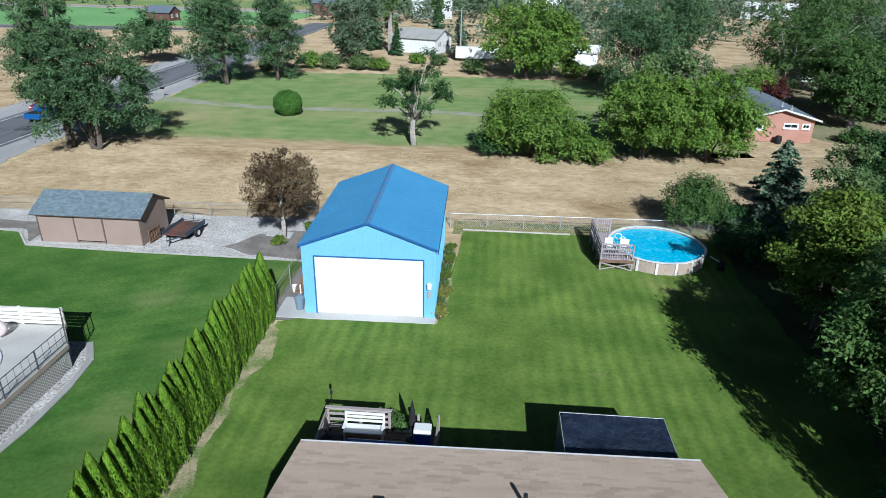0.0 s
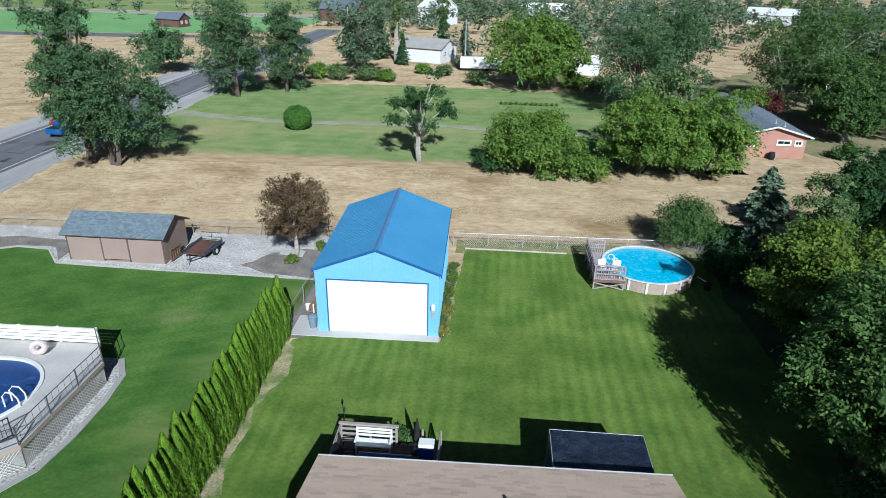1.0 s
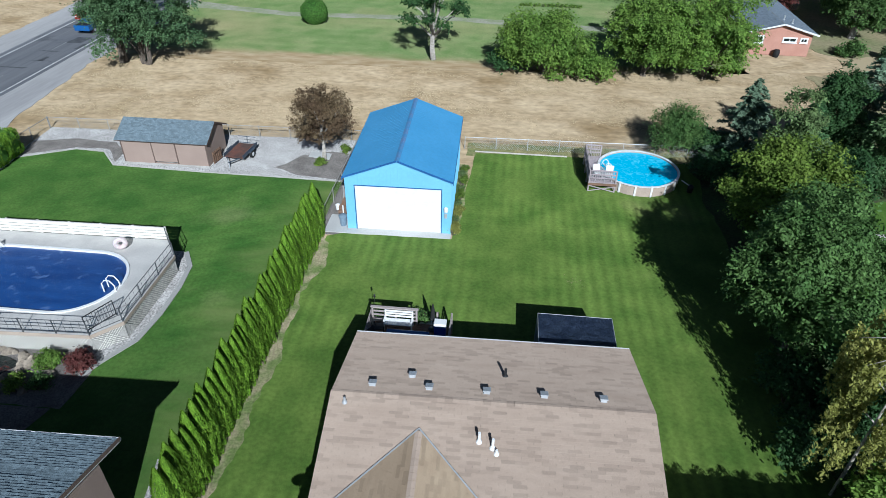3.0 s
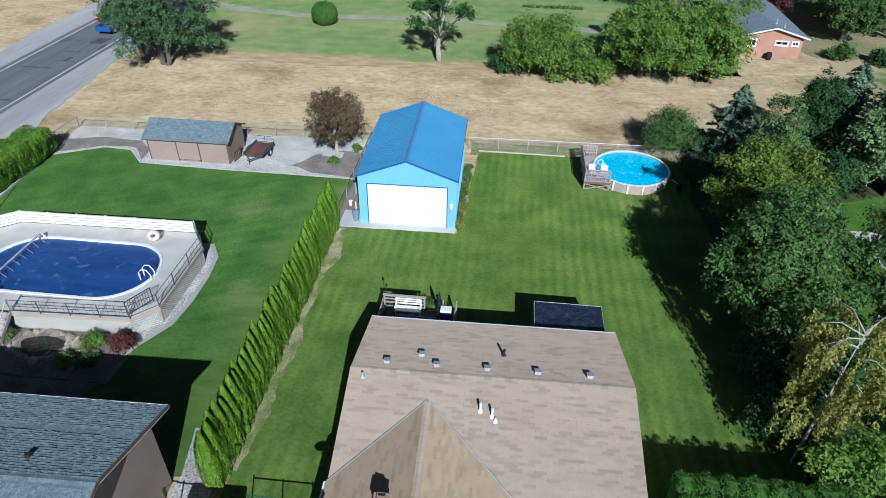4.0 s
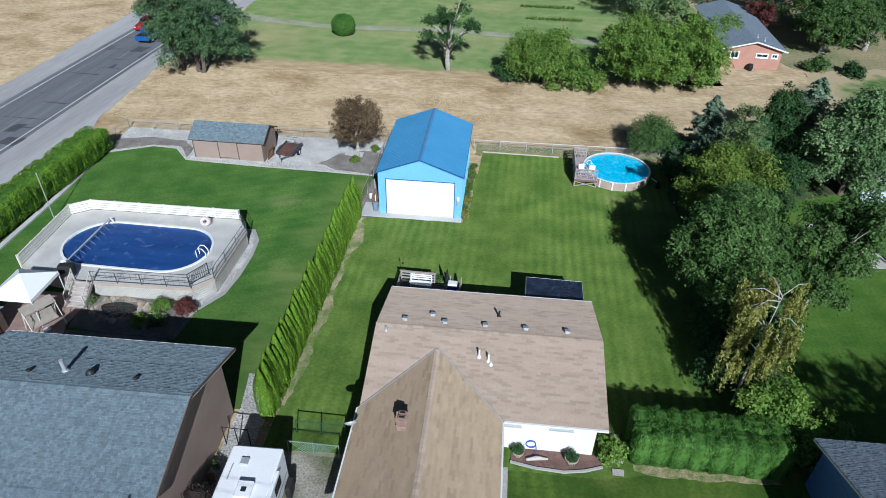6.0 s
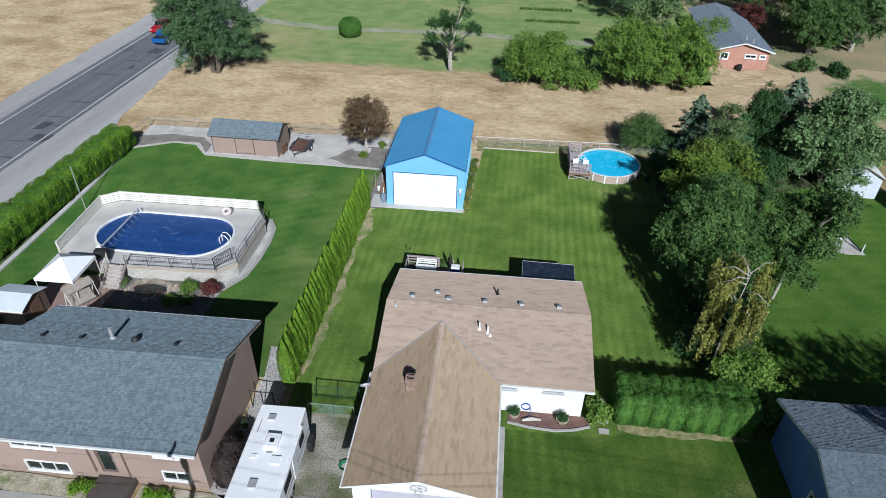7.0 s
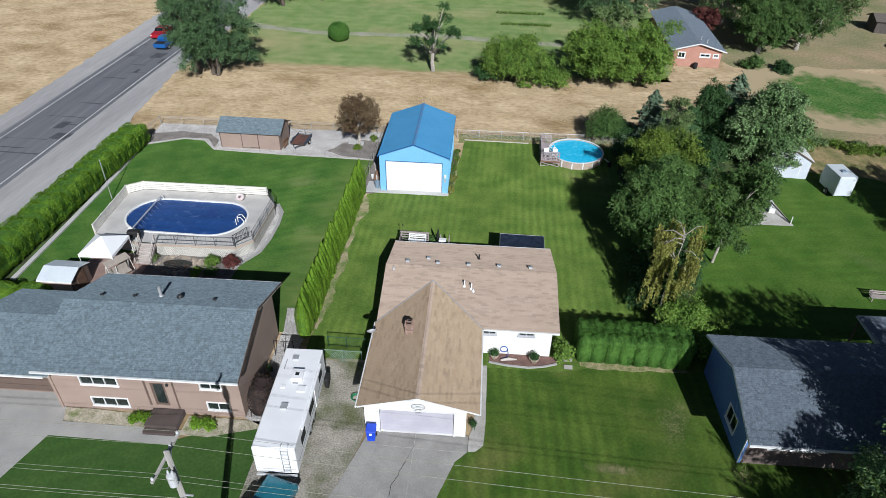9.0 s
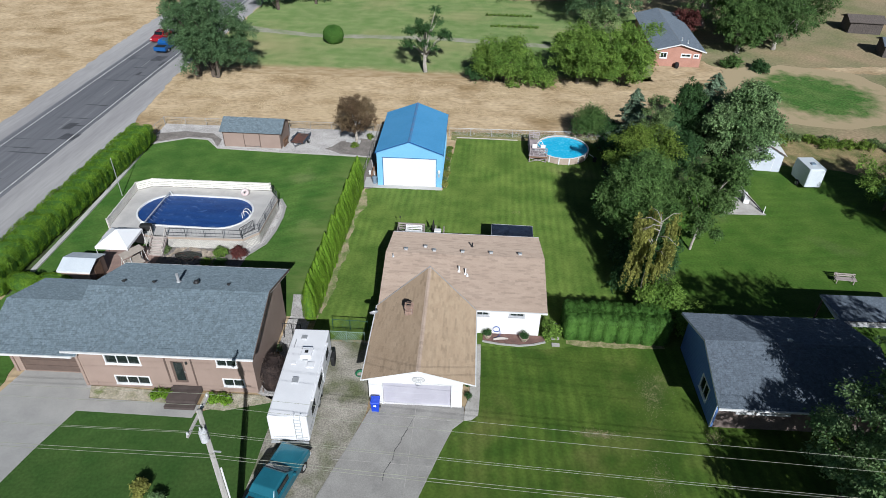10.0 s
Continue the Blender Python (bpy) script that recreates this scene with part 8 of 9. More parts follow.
bush("yellow-green low shrub in the mulch bed", -9.13, 38.17, 0.8, 0.55, L_YELLOW, 1000, 0.06, 220)
bush("yellow-green low shrub by the garage fence", -7.76, 40.59, 0.9, 0.55, L_YELLOW, 1000, 0.06, 221)

# beside the blue garage: firewood, bins, flower strip
wood = thing("firewood_stack", "low stack of split reddish firewood by the garage", "firewood", (-5.60, 33.30, 0.03), 0)
rr = random.Random(6)
lg = bpy.data.meshes.new("log")
_b = tube(B(), [(-0.36, 0, 0), (0.36, 0, 0)], [0.08, 0.075], 7)
_b.to_mesh(lg)
_b.free()
lg.materials.append(M_WOOD_BR)
for i in range(19):
    for j in range(4):
        o = new("log", lg)
        o.parent = wood
        o.matrix_basis = pose(rr.uniform(-0.05, 0.05), -2.1 + i * 0.175 + (j % 2) * 0.08, 0.09 + j * 0.14, rr.uniform(-20, 20), rr.uniform(-5, 5), rr.uniform(-6, 6))
for y in (-2.27, 1.4):
    part("stake", bbox(-0.04, 0.04, y - 0.04, y + 0.04, 0, 0.95, 0.01), M_WHITE, wood)


def trash_can(x, y, material, label, rz=0, h=0.85, z=0.045):
    t = thing("trash_can", label, "trash can", (x, y, z), rz)
    part("body", lathe(B(), [(0.2, 0), (0.26, h * 0.9), (0.28, h * 0.92), (0.28, h)], 18), material, t, smooth=False)
    l = part("lid", lathe(B(), [(0.29, h), (0.29, h + 0.05), (0.15, h + 0.12), (0.03, h + 0.14)], 18), material, t)
    part("handle", bbox(-0.08, 0.08, -0.015, 0.015, h + 0.13, h + 0.17, 0.006), material, l)
    return t


M_GREY_PL = mat("grey_blue_plastic", (0.20, 0.27, 0.34), (0.17, 0.23, 0.29), scale=2, rough=0.5)
trash_can(-5.39, 30.08, M_GREY_PL, "grey-blue lidded trash can by the garage", h=0.7)
stk = thing("white_bucket", "white plastic bucket by the firewood", "bucket", (-6.23, 31.99, 0.03))
part("bucket", lathe(B(), [(0.13, 0), (0.16, 0.36), (0.17, 0.36), (0.17, 0.38), (0.14, 0.38), (0.12, 0.05)], 14), M_WHITE, stk)
for k in range(13):
    bush("low flowering plant along the garage wall", 2.02 + 0.12 * math.sin(k * 2.1), 29.9 + k * 0.74, 0.45 + 0.3 * (k % 3 == 0), 0.4, L_BIRCH if k in (0, 1, 3, 4) else L_GREY if k % 3 == 2 else L_YELLOW, 700, 0.05, 230 + k, group="wall planting", clumps=8)

# front of the tan-roofed house
M_BIN = mat("bright_blue_plastic", (0.02, 0.07, 0.60), (0.022, 0.08, 0.64), scale=2, fine=20, fine_amount=0.05, rough=0.4)
bin_ = thing("recycling_bin", "bright blue wheeled bin beside the garage door", "wheeled bin", (-0.22, -0.5, 0.04), 3)
bm = box(B(), -0.28, 0.28, -0.3, 0.3, 0.08, 1.0)
for v in bm.verts:
    if v.co.z < 0.5:
        v.co.x *= 0.82
        v.co.y *= 0.82
part("body", bm, M_BIN, bin_)
lid = part("lid", bbox(-0.31, 0.31, -0.35, 0.33, 1.0, 1.07, 0.03), M_BIN, bin_)
part("handle", tube(B(), [(-0.22, 0.36, 1.0), (0.22, 0.36, 1.0)], 0.02, 8), M_BIN, lid)
for sx in (-0.27, 0.27):
    part("wheel", lathe(B(), [(0.02, -0.025), (0.1, -0.025), (0.1, 0.025), (0.02, 0.025)], 14, pose(sx, 0.27, 0.1, 0, 90, 0)), M_BLACK, bin_)
part("label_plate", bbox(-0.09, 0.09, -0.345, -0.335, 0.72, 0.9, 0.003), M_WHITE, bin_)
for k, (x, y, r) in enumerate(((7.15, 7.35, 0.33), (9.95, 7.3, 0.38))):
    p = thing("plant_pot", "pale round pot with green plants on the mulch", "flower pot", (x, y, 0.06))
    part("pot", lathe(B(), [(r * 0.6, 0), (r * 0.95, 0.25), (r, 0.4), (r * 0.9, 0.4), (r * 0.85, 0.3)], 18), M_POOL_WALL, p)
    rng = np.random.default_rng(240 + k)
    part("soil", lathe(B(), [(r * 0.86, 0.3), (r * 0.86, 0.35)], 18), M_GRAVEL_D, p)
    quads("plant", fill([(np.array([0, 0, 0.45]), r * 0.8)], 700, 0.05, rng), L_DARK, p)
hose = thing("hose_reel", "blue garden hose coiled on the white wall", "hose reel", (7.80, 7.76, 0.55))
M_HOSE = mat("blue_hose", (0.03, 0.10, 0.42), rough=0.5)
bm = B()
for c in range(3):
    pts = [(0.26 * math.cos(2 * math.pi * k / 16), 0.03 * (c - 1), 0.26 * math.sin(2 * math.pi * k / 16)) for k in range(17)]
    tube(bm, pts, 0.018, 6)
part("hose_coil", bm, M_HOSE, hose)
part("bracket", bbox(-0.06, 0.06, 0.04, 0.11, -0.1, 0.2, 0.01), M_WHITE, hose)
part("loose_hose", tube(B(), [(0.26, 0, 0), (0.34, -0.12, -0.3), (0.2, -0.3, -0.46), (-0.1, -0.45, -0.47)], 0.018, 6), M_HOSE, hose)
lg_ = thing("garden_log", "pale split log lying on the mulch bed", "log", (8.15, 7.14, 0.14), 8)
part("log", tube(B(), [(-0.55, 0, 0), (0.0, 0.06, 0.03), (0.6, 0.02, 0)], [0.07, 0.12, 0.05], 8), M_OLD_RAIL, lg_)
hs = thing("green_hose", "green coiled hose at the garage wing's corner", "hose", (-1.87, 2.62, 0.01))
M_GHOSE = mat("green_hose_rubber", (0.03, 0.22, 0.10), rough=0.5)
bm = B()
for c in range(4):
    tube(bm, [((0.24 + 0.03 * c) * math.cos(2 * math.pi * k / 16), (0.24 + 0.03 * c) * math.sin(2 * math.pi * k / 16), 0.03 + 0.035 * c) for k in range(17)], 0.02, 6)
part("hose_coil", bm, M_GHOSE, hs)
for k in range(4):
    tagged(part("stepping_stone", bbox(-0.3, 0.3, -0.2, 0.2, 0, 0.06, 0.02), M_CONC_D, loc=(12.35, 7.0 + 0.75 * k, 0.015), rz=3 * k), "grey concrete paver between wall and hedge", "paver", "pavers")
bush("dark low plant in the strip by the garage", 5.93, 1.21, 0.35, 0.2, L_DARK, 350, 0.05, 250, ry=3.0)
bush("dark low plant in the strip by the garage", 5.93, 2.41, 0.35, 0.2, L_DARK, 350, 0.05, 251, ry=3.0)

# travel trailer
rv = thing("travel_trailer", "long white travel trailer with a roof ladder", "travel trailer", (-5.28, 0.27, 0), 2.6)
M_RV = mat("white_fibreglass", (0.90, 0.90, 0.91), (0.85, 0.85, 0.86), scale=0.7, fine=20, fine_amount=0.03, rough=0.35)
bm = bbox(-1.24, 1.24, -4.12, 3.83, 0.55, 2.76, 0.09, 3)
part("body", bm, M_RV, rv)
part("roof_membrane", bbox(-1.17, 1.17, -4.03, 3.74, 2.758, 2.78, 0.008), M_RV, rv)
part("undercarriage", box(B(), -0.9, 0.9, -4.0, 3.55, 0.38, 0.545), M_DARK_METAL, rv)
for (x, y, w, l, h, m, nm) in ((-0.35, 2.9, 0.4, 0.4, 0.09, M_METAL, "roof_vent"), (0.15, 1.35, 0.72, 0.85, 0.24, M_RV, "air_conditioner"), (-0.55, 0.45, 0.3, 0.3, 0.05, M_RV, "roof_vent"), (0.62, 0.3, 0.5, 0.5, 0.08, M_RV, "roof_hatch"), (-0.1, -1.1, 0.42, 0.5, 0.09, M_METAL, "roof_vent"), (0.15, 0.72, 0.36, 0.14, 0.05, M_METAL, "roof_vent"), (-0.85, 2.3, 0.06, 0.9, 0.05, M_METAL, "antenna_base")):
    part(nm, bbox(x - w / 2, x + w / 2, y - l / 2, y + l / 2, 2.779, 2.78 + h, 0.03), m, rv)
part("ac_grille", bbox(0.03, 0.27, 1.2, 1.45, 3.019, 3.03, 0.004), M_BLACK, rv)
for k, (y, w, z, h) in enumerate(((-2.4, 0.9, 1.5, 0.65), (-0.2, 1.1, 1.5, 0.6), (2.4, 0.8, 1.5, 0.6))):
    part("window", bbox(1.236, 1.262, y - w / 2, y + w / 2, z, z + h, 0.006), M_BLACK, rv, "dark tinted side window")
    part("window", bbox(-1.262, -1.236, y - w / 2, y + w / 2, z, z + h, 0.006), M_BLACK, rv, "dark tinted side window")
d = part("door", bbox(1.237, 1.268, 0.75, 1.4, 0.65, 2.4, 0.006), M_RV, rv)
part("handle", bbox(1.268, 1.29, 0.8, 0.86, 1.45, 1.58, 0.004), M_METAL, d)
part("stripe", box(B(), 1.2405, 1.2455, -3.7, 3.7, 1.1, 1.22), M_METAL, rv)
part("awning", tube(B(), [(1.3, -2.6, 2.63), (1.3, 2.6, 2.63)], 0.07, 10), M_RV, rv)
for sx in (0.45, 0.85):
    part("ladder_rail", tube(B(), [(sx, -4.22, 0.8), (sx, -4.22, 2.79), (sx, -4.02, 2.94), (sx, -3.77, 2.8)], 0.018, 6), M_METAL, rv)
for k in range(7):
    part("ladder_rung", tube(B(), [(0.45, -4.22, 0.9 + k * 0.29), (0.85, -4.22, 0.9 + k * 0.29)], 0.014, 6), M_METAL, rv)
part("bumper", bbox(-1.2, 1.2, -4.29, -4.14, 0.45, 0.56, 0.02), M_METAL, rv)
for z in (0.7, 0.92):
    part("rear_trim", bbox(-1.15, 1.15, -4.138, -4.115, z, z + 0.05, 0.006), M_METAL, rv)
for y in (-0.75, 0.15):
    for sx in (-1.1, 1.1):
        w = part("wheel", lathe(B(), [(0.2, -0.1), (0.34, -0.1), (0.35, 0), (0.34, 0.1), (0.2, 0.1)], 20, pose(sx, y, 0.35, 0, 90, 0)), M_BLACK, rv)
        part("rim", lathe(B(), [(0.02, -0.105), (0.19, -0.105), (0.19, 0.105), (0.02, 0.105)], 14, pose(sx, y, 0.35, 0, 90, 0)), M_METAL, w)
for sx in (-0.5, 0.5):
    part("hitch_beam", strip(B(), (sx, 3.75, 0.45), (0, 4.75, 0.45), 0.09, 0.1), M_DARK_METAL, rv)
part("gas_bottle", lathe(B(), [(0.14, 0.6), (0.16, 0.65), (0.16, 1.0), (0.06, 1.12)], 14, pose(0, 4.1, 0)), M_WHITE, rv)
# unidentified dark upright thing at the trailer's side, built as a covered block
mot = thing("black_grill", "black covered upright thing beside the travel trailer", "barbecue", (-3.98, 3.5, 0.01), 3)
part("cover", bbox(-0.15, 0.15, -0.38, 0.38, 0.2, 0.95, 0.08, 2), M_BLACK, mot)
part("base", bbox(-0.12, 0.12, -0.25, 0.25, 0, 0.2, 0.02), M_DARK_METAL, mot)


def wheel_set(parent, spots, r, w):
    for x, y in spots:
        t = part("wheel", lathe(B(), [(r * 0.55, -w), (r * 0.96, -w), (r, -w * 0.5), (r, w * 0.5), (r * 0.96, w), (r * 0.55, w)], 22, pose(x, y, r, 0, 90, 0)), M_BLACK, parent)
        part("rim", lathe(B(), [(0.02, -w * 1.02), (r * 0.54, -w * 1.02), (r * 0.54, w * 1.02), (0.02, w * 1.02)], 16, pose(x, y, r, 0, 90, 0)), M_METAL, t)


def profile_body(pts, hw, bevel=0.07, taper=None):
    """A vehicle's shell from its side outline (y, z), rounded along its edges."""
    bm = B()
    a = [bm.verts.new((-hw, y, z)) for y, z in pts]
    b = [bm.verts.new((hw, y, z)) for y, z in pts]
    bm.faces.new(a)
    bm.faces.new(b[::-1])
    for i in range(len(pts)):
        j = (i + 1) % len(pts)
        bm.faces.new((a[j], a[i], b[i], b[j]))
    if taper:
        for v in bm.verts:
            if v.co.z > taper[0]:
                v.co.x *= taper[1]
    bmesh.ops.recalc_face_normals(bm, faces=bm.faces[:])
    bmesh.ops.bevel(bm, geom=bm.edges[:], offset=bevel, segments=2, affect="EDGES", profile=0.5)
    return bm


M_TEAL = mat("teal_car_paint", (0.017, 0.125, 0.17), (0.02, 0.145, 0.195), scale=1.5, fine=20, fine_amount=0.05, rough=0.3, coat=0.5)
M_CARGLASS = mat("dark_car_glass", (0.015, 0.02, 0.025), rough=0.08, spec=0.6)


def pickup(label, x, y, z, rz, paint):
    tk = thing("pickup_truck", label, "pickup truck", (x, y, z), rz)
    part("body", profile_body([(-2.7, 0.45), (2.6, 0.45), (2.68, 0.75), (2.6, 1.05), (1.0, 1.12), (-2.7, 1.08)], 0.95), paint, tk)
    part("cab", profile_body([(-1.2, 1.08), (1.0, 1.1), (0.25, 1.72), (-0.95, 1.75), (-1.3, 1.4)], 0.86, 0.06, (1.4, 0.84)), paint, tk)
    part("windshield", strip(B(), (0, 0.93, 1.2), (0, 0.36, 1.67), 1.36, 0.02, up=Vector((0, 1, 1))), M_CARGLASS, tk)
    for sx in (-1, 1):
        part("side_window", box(B(), *sorted((sx * 0.79, sx * 0.845)), -0.85, 0.3, 1.2, 1.58), M_CARGLASS, tk)
        part("mirror", bbox(*sorted((sx * 0.95, sx * 1.12)), 0.62, 0.74, 1.08, 1.26, 0.02), paint, tk)
        part("headlight", bbox(*sorted((sx * 0.62, sx * 0.88)), 2.6, 2.69, 0.76, 0.92, 0.02), M_WHITE, tk)
    part("truck_bed", box(B(), -0.8, 0.8, -2.6, -1.4, 1.085, 1.1), M_BLACK, tk)
    part("bumper", bbox(-0.95, 0.95, 2.62, 2.76, 0.45, 0.62, 0.03), M_METAL, tk)
    part("hood_panel", bbox(-0.72, 0.72, 1.15, 2.45, 1.07, 1.115, 0.02), paint, tk)
    wheel_set(tk, ((-0.86, 1.75), (0.86, 1.75), (-0.86, -1.6), (0.86, -1.6)), 0.36, 0.12)
    return tk


pickup("teal pickup truck parked behind the travel trailer", -5.14, -7.06, 0.01, -14, M_TEAL)
M_CARBLUE = mat("blue_car_paint", (0.012, 0.085, 0.27), (0.015, 0.1, 0.3), scale=1.5, fine=20, fine_amount=0.05, rough=0.3, coat=0.5)
pickup("bright blue pickup truck on the asphalt road", -45.6, 69.5, 0.035, 0, M_CARBLUE)

M_CARRED = mat("red_car_paint", (0.33, 0.012, 0.02), (0.36, 0.015, 0.024), scale=1.5, fine=20, fine_amount=0.05, rough=0.25, coat=0.6)
car = thing("red_car", "red sedan on the asphalt road", "car", (-48.6, 74.0, 0.035), 180)
part("body", profile_body([(-2.25, 0.3), (2.25, 0.3), (2.3, 0.6), (2.1, 0.82), (0.95, 0.95), (-1.7, 0.98), (-2.25, 0.9)], 0.89), M_CARRED, car)
part("cabin", profile_body([(-1.75, 0.96), (1.0, 0.94), (0.25, 1.42), (-1.0, 1.44)], 0.8, 0.05, (1.2, 0.8)), M_CARRED, car)
part("windshield", strip(B(), (0, 0.92, 1.02), (0, 0.35, 1.39), 1.3, 0.02, up=Vector((0, 1, 1))), M_CARGLASS, car)
part("rear_window", strip(B(), (0, -1.62, 1.06), (0, -1.12, 1.41), 1.25, 0.02, up=Vector((0, -1, 1))), M_CARGLASS, car)
for sx in (-1, 1):
    part("side_window", box(B(), *sorted((sx * 0.72, sx * 0.775)), -1.1, 0.45, 1.02, 1.33), M_CARGLASS, car)
    part("headlight", bbox(*sorted((sx * 0.55, sx * 0.82)), 2.2, 2.29, 0.6, 0.74, 0.02), M_WHITE, car)
wheel_set(car, ((-0.8, 1.4), (0.8, 1.4), (-0.8, -1.4), (0.8, -1.4)), 0.32, 0.1)

# power pole and lines
pole = thing("power_pole", "grey wooden power pole with crossarm and transformer", "power pole", (-6.52, -9.95, 0))
part("pole", tube(B(), [(0, 0, -0.1), (0, 0, 5), (0, 0, 10.45)], [0.17, 0.145, 0.115], 14), M_POLE, pole, smooth=True)
part("crossarm", bbox(-0.17, -0.06, -1.25, 1.25, 10.0, 10.13, 0.01), M_POLE, pole)
for y in (-0.55, 0.55):
    part("brace", strip(B(), (-0.13, y, 10.0), (-0.1, 0, 9.35), 0.04, 0.012, up=(1, 0, 0)), M_METAL, pole)
M_INS = mat("pale_porcelain", (0.62, 0.63, 0.64), rough=0.3)
for y in (-1.15, 0.45, 1.15):
    part("insulator", lathe(B(), [(0.03, 0), (0.07, 0.03), (0.04, 0.07), (0.065, 0.1), (0.03, 0.16)], 12, pose(-0.115, y, 10.13)), M_INS, pole)
tr = part("transformer", lathe(B(), [(0.05, 0), (0.19, 0.02), (0.2, 0.66), (0.17, 0.72), (0.04, 0.76)], 20, pose(0.1, -0.36, 8.7)), M_INS, pole, "pale grey transformer drum", smooth=False)
for x in (-0.07, 0.12):
    part("bushing", lathe(B(), [(0.04, 0), (0.06, 0.06), (0.03, 0.22)], 10, pose(0.1 + x, -0.38, 9.48)), M_INS, tr)
part("conduit", tube(B(), [(0.2, 0.06, 0), (0.2, 0.06, 6.0)], 0.05, 8), M_WHITE, pole, "white cable conduit")
part("bracket", bbox(0.1, 0.5, -0.04, 0.04, 7.4, 7.46, 0.01), M_METAL, pole)
M_WIRE = mat("bare_wire", (0.34, 0.35, 0.27), (0.26, 0.27, 0.2), scale=0.7, rough=0.6, metal=0.2)


def cable(label, y, z, r, sag=0.9, y_far=None, z_far=None, x0=-70.0, x1=75.0):
    c = thing("power_cable", label, "cable", (0.06, -0.05, 0), group="overhead cables")
    for a, b, ya, yb in ((x0, -6.75, y + 0.6, y), (-6.75, x1, y, y_far if y_far is not None else y - 0.6)):
        pts = []
        for k in range(25):
            f = k / 24
            pts.append((a + (b - a) * f, ya + (yb - ya) * f, z - sag * 4 * f * (1 - f)))
        part("span", tube(B(), pts, r, 5), M_WIRE, c)
    return c


cable("thin bare overhead power line", -8.75, 10.28, 0.0085)
cable("thin bare overhead power line", -9.45, 10.28, 0.0085)
cable("thin bare overhead power line", -11.05, 10.28, 0.0085)
cable("thin overhead neutral line", -10.0, 9.0, 0.0085)
cable("thick overhead communication cable", -10.1, 7.45, 0.0125)
cable("thick overhead communication cable", -10.05, 7.1, 0.011)
# slim pole on the lawn beside the hedge
fl = thing("flag_pole", "slim grey pole on the lawn beside the hedge", "pole", (-30.63, 24.76, 0.015))
part("pole", tube(B(), [(0, 0, 0), (0, 0, 4.2)], [0.04, 0.03], 8), M_METAL, fl)
part("finial", lathe(B(), [(0.02, 4.2), (0.06, 4.25), (0.02, 4.32)], 10), M_METAL, fl)
M_BROWN_LEAF = mat("dark_brown_leaf", (0.032, 0.022, 0.02), (0.05, 0.034, 0.028), scale=2, fine=8, fine_amount=0.3, rough=0.8, island=0.4)
hedge_plant(260, 1.5, 1.9, 2.5, M_BROWN_LEAF, "dark red-brown shrub between house and trailer", "", n=6000, leaf=0.055, inner=M_BROWN_LEAF).matrix_basis = pose(-7.55, 1.15, 0)
bush("golden shrub in the front lawn", -12.97, -8.00, 1.3, 0.6, L_BIRCH, 1600, 0.07, 261)
bush("pale grey shrub in the front lawn", -11.69, -8.39, 1.0, 0.5, L_SILVER, 1200, 0.06, 262)
bush("low green plant by the porch", -15.02, -0.59, 0.5, 1.1, L_HEDGE, 2200, 0.06, 263, ry=0.6)
bush("low green plant by the entrance", -11.10, -0.65, 0.45, 1.3, L_HEDGE, 2400, 0.06, 264, ry=0.6)
for k in range(3):
    bush("small climbing plant against the brown wall", -8.15, 2.6 + 0.9 * k, 1.1, 0.22, L_PLUM if k % 2 else L_SILVER, 350, 0.05, 265 + k, clumps=6)

# eastern garden
M_SHED_PALE = mat("pale_blue_white_siding", (0.6, 0.64, 0.7), (0.54, 0.58, 0.64), scale=0.8, fine=25, fine_amount=0.05, rough=0.7)
ws = thing("white_shed", "white garden shed with a gable roof", "shed", (37.55, 37.51, 0), -3)
m = facing(-1.75, 0, 0, 0)
wall(ws, "wall", 3.5, 2.1, M_SHED_PALE, m, gable=0.95, thick=0.1)
wall(ws, "wall", 3.5, 2.1, M_SHED_PALE, facing(1.75, 3.2, 0, 180), gable=0.95, thick=0.1)
wall(ws, "wall", 3.0, 2.1, M_SHED_PALE, facing(1.75, 0.1, 0, 90), thick=0.1)
wall(ws, "wall", 3.0, 2.1, M_SHED_PALE, facing(-1.75, 3.1, 0, -90), thick=0.1)
for sx in (-1, 1):
    part("roof_panel", strip(B(), (sx * 1.0, -0.15, 2.57), (sx * 1.0, 3.35, 2.57), 2.25, 0.05, up=Vector((sx * 0.95, 0, 1.75))), M_WHITE, ws)
    part("rake_trim", strip(B(), (sx * 1.9, -0.17, 2.02), (0, -0.17, 3.07), 0.03, 0.1), M_SIDING_BR, ws)
part("door", box(B(), -0.8, 0.8, -0.03, 0.0, 0.08, 1.95), M_SHED_PALE, ws)
for sx in (-0.825, 0.825):
    part("door_trim", box(B(), sx - 0.025, sx + 0.025, -0.04, 0, 0.05, 2.0), M_FASCIA_W, ws)
ct = thing("cargo_trailer", "white enclosed cargo trailer on the grass", "trailer", (41.1, 34.9, 0), 6)
part("body", profile_body([(-1.5, 0.45), (1.4, 0.45), (1.6, 1.2), (1.4, 2.55), (-1.5, 2.6)], 0.88, 0.06), M_PALE_METAL, ct)
part("rear_door", bbox(-0.8, 0.8, -1.53, -1.47, 0.5, 2.5, 0.01), M_PALE_METAL, ct)
part("roof_vent", bbox(-0.22, 0.22, -0.5, -0.05, 2.56, 2.72, 0.03), M_GREY_PL, ct)
wheel_set(ct, ((-1.0, -0.2), (1.0, -0.2)), 0.33, 0.1)
part("tongue", strip(B(), (0, 1.2, 0.5), (0, 2.4, 0.5), 0.12, 0.1), M_DARK_METAL, ct)
part("jack", tube(B(), [(0, 2.3, 0), (0, 2.3, 0.6)], 0.04, 8), M_METAL, ct)
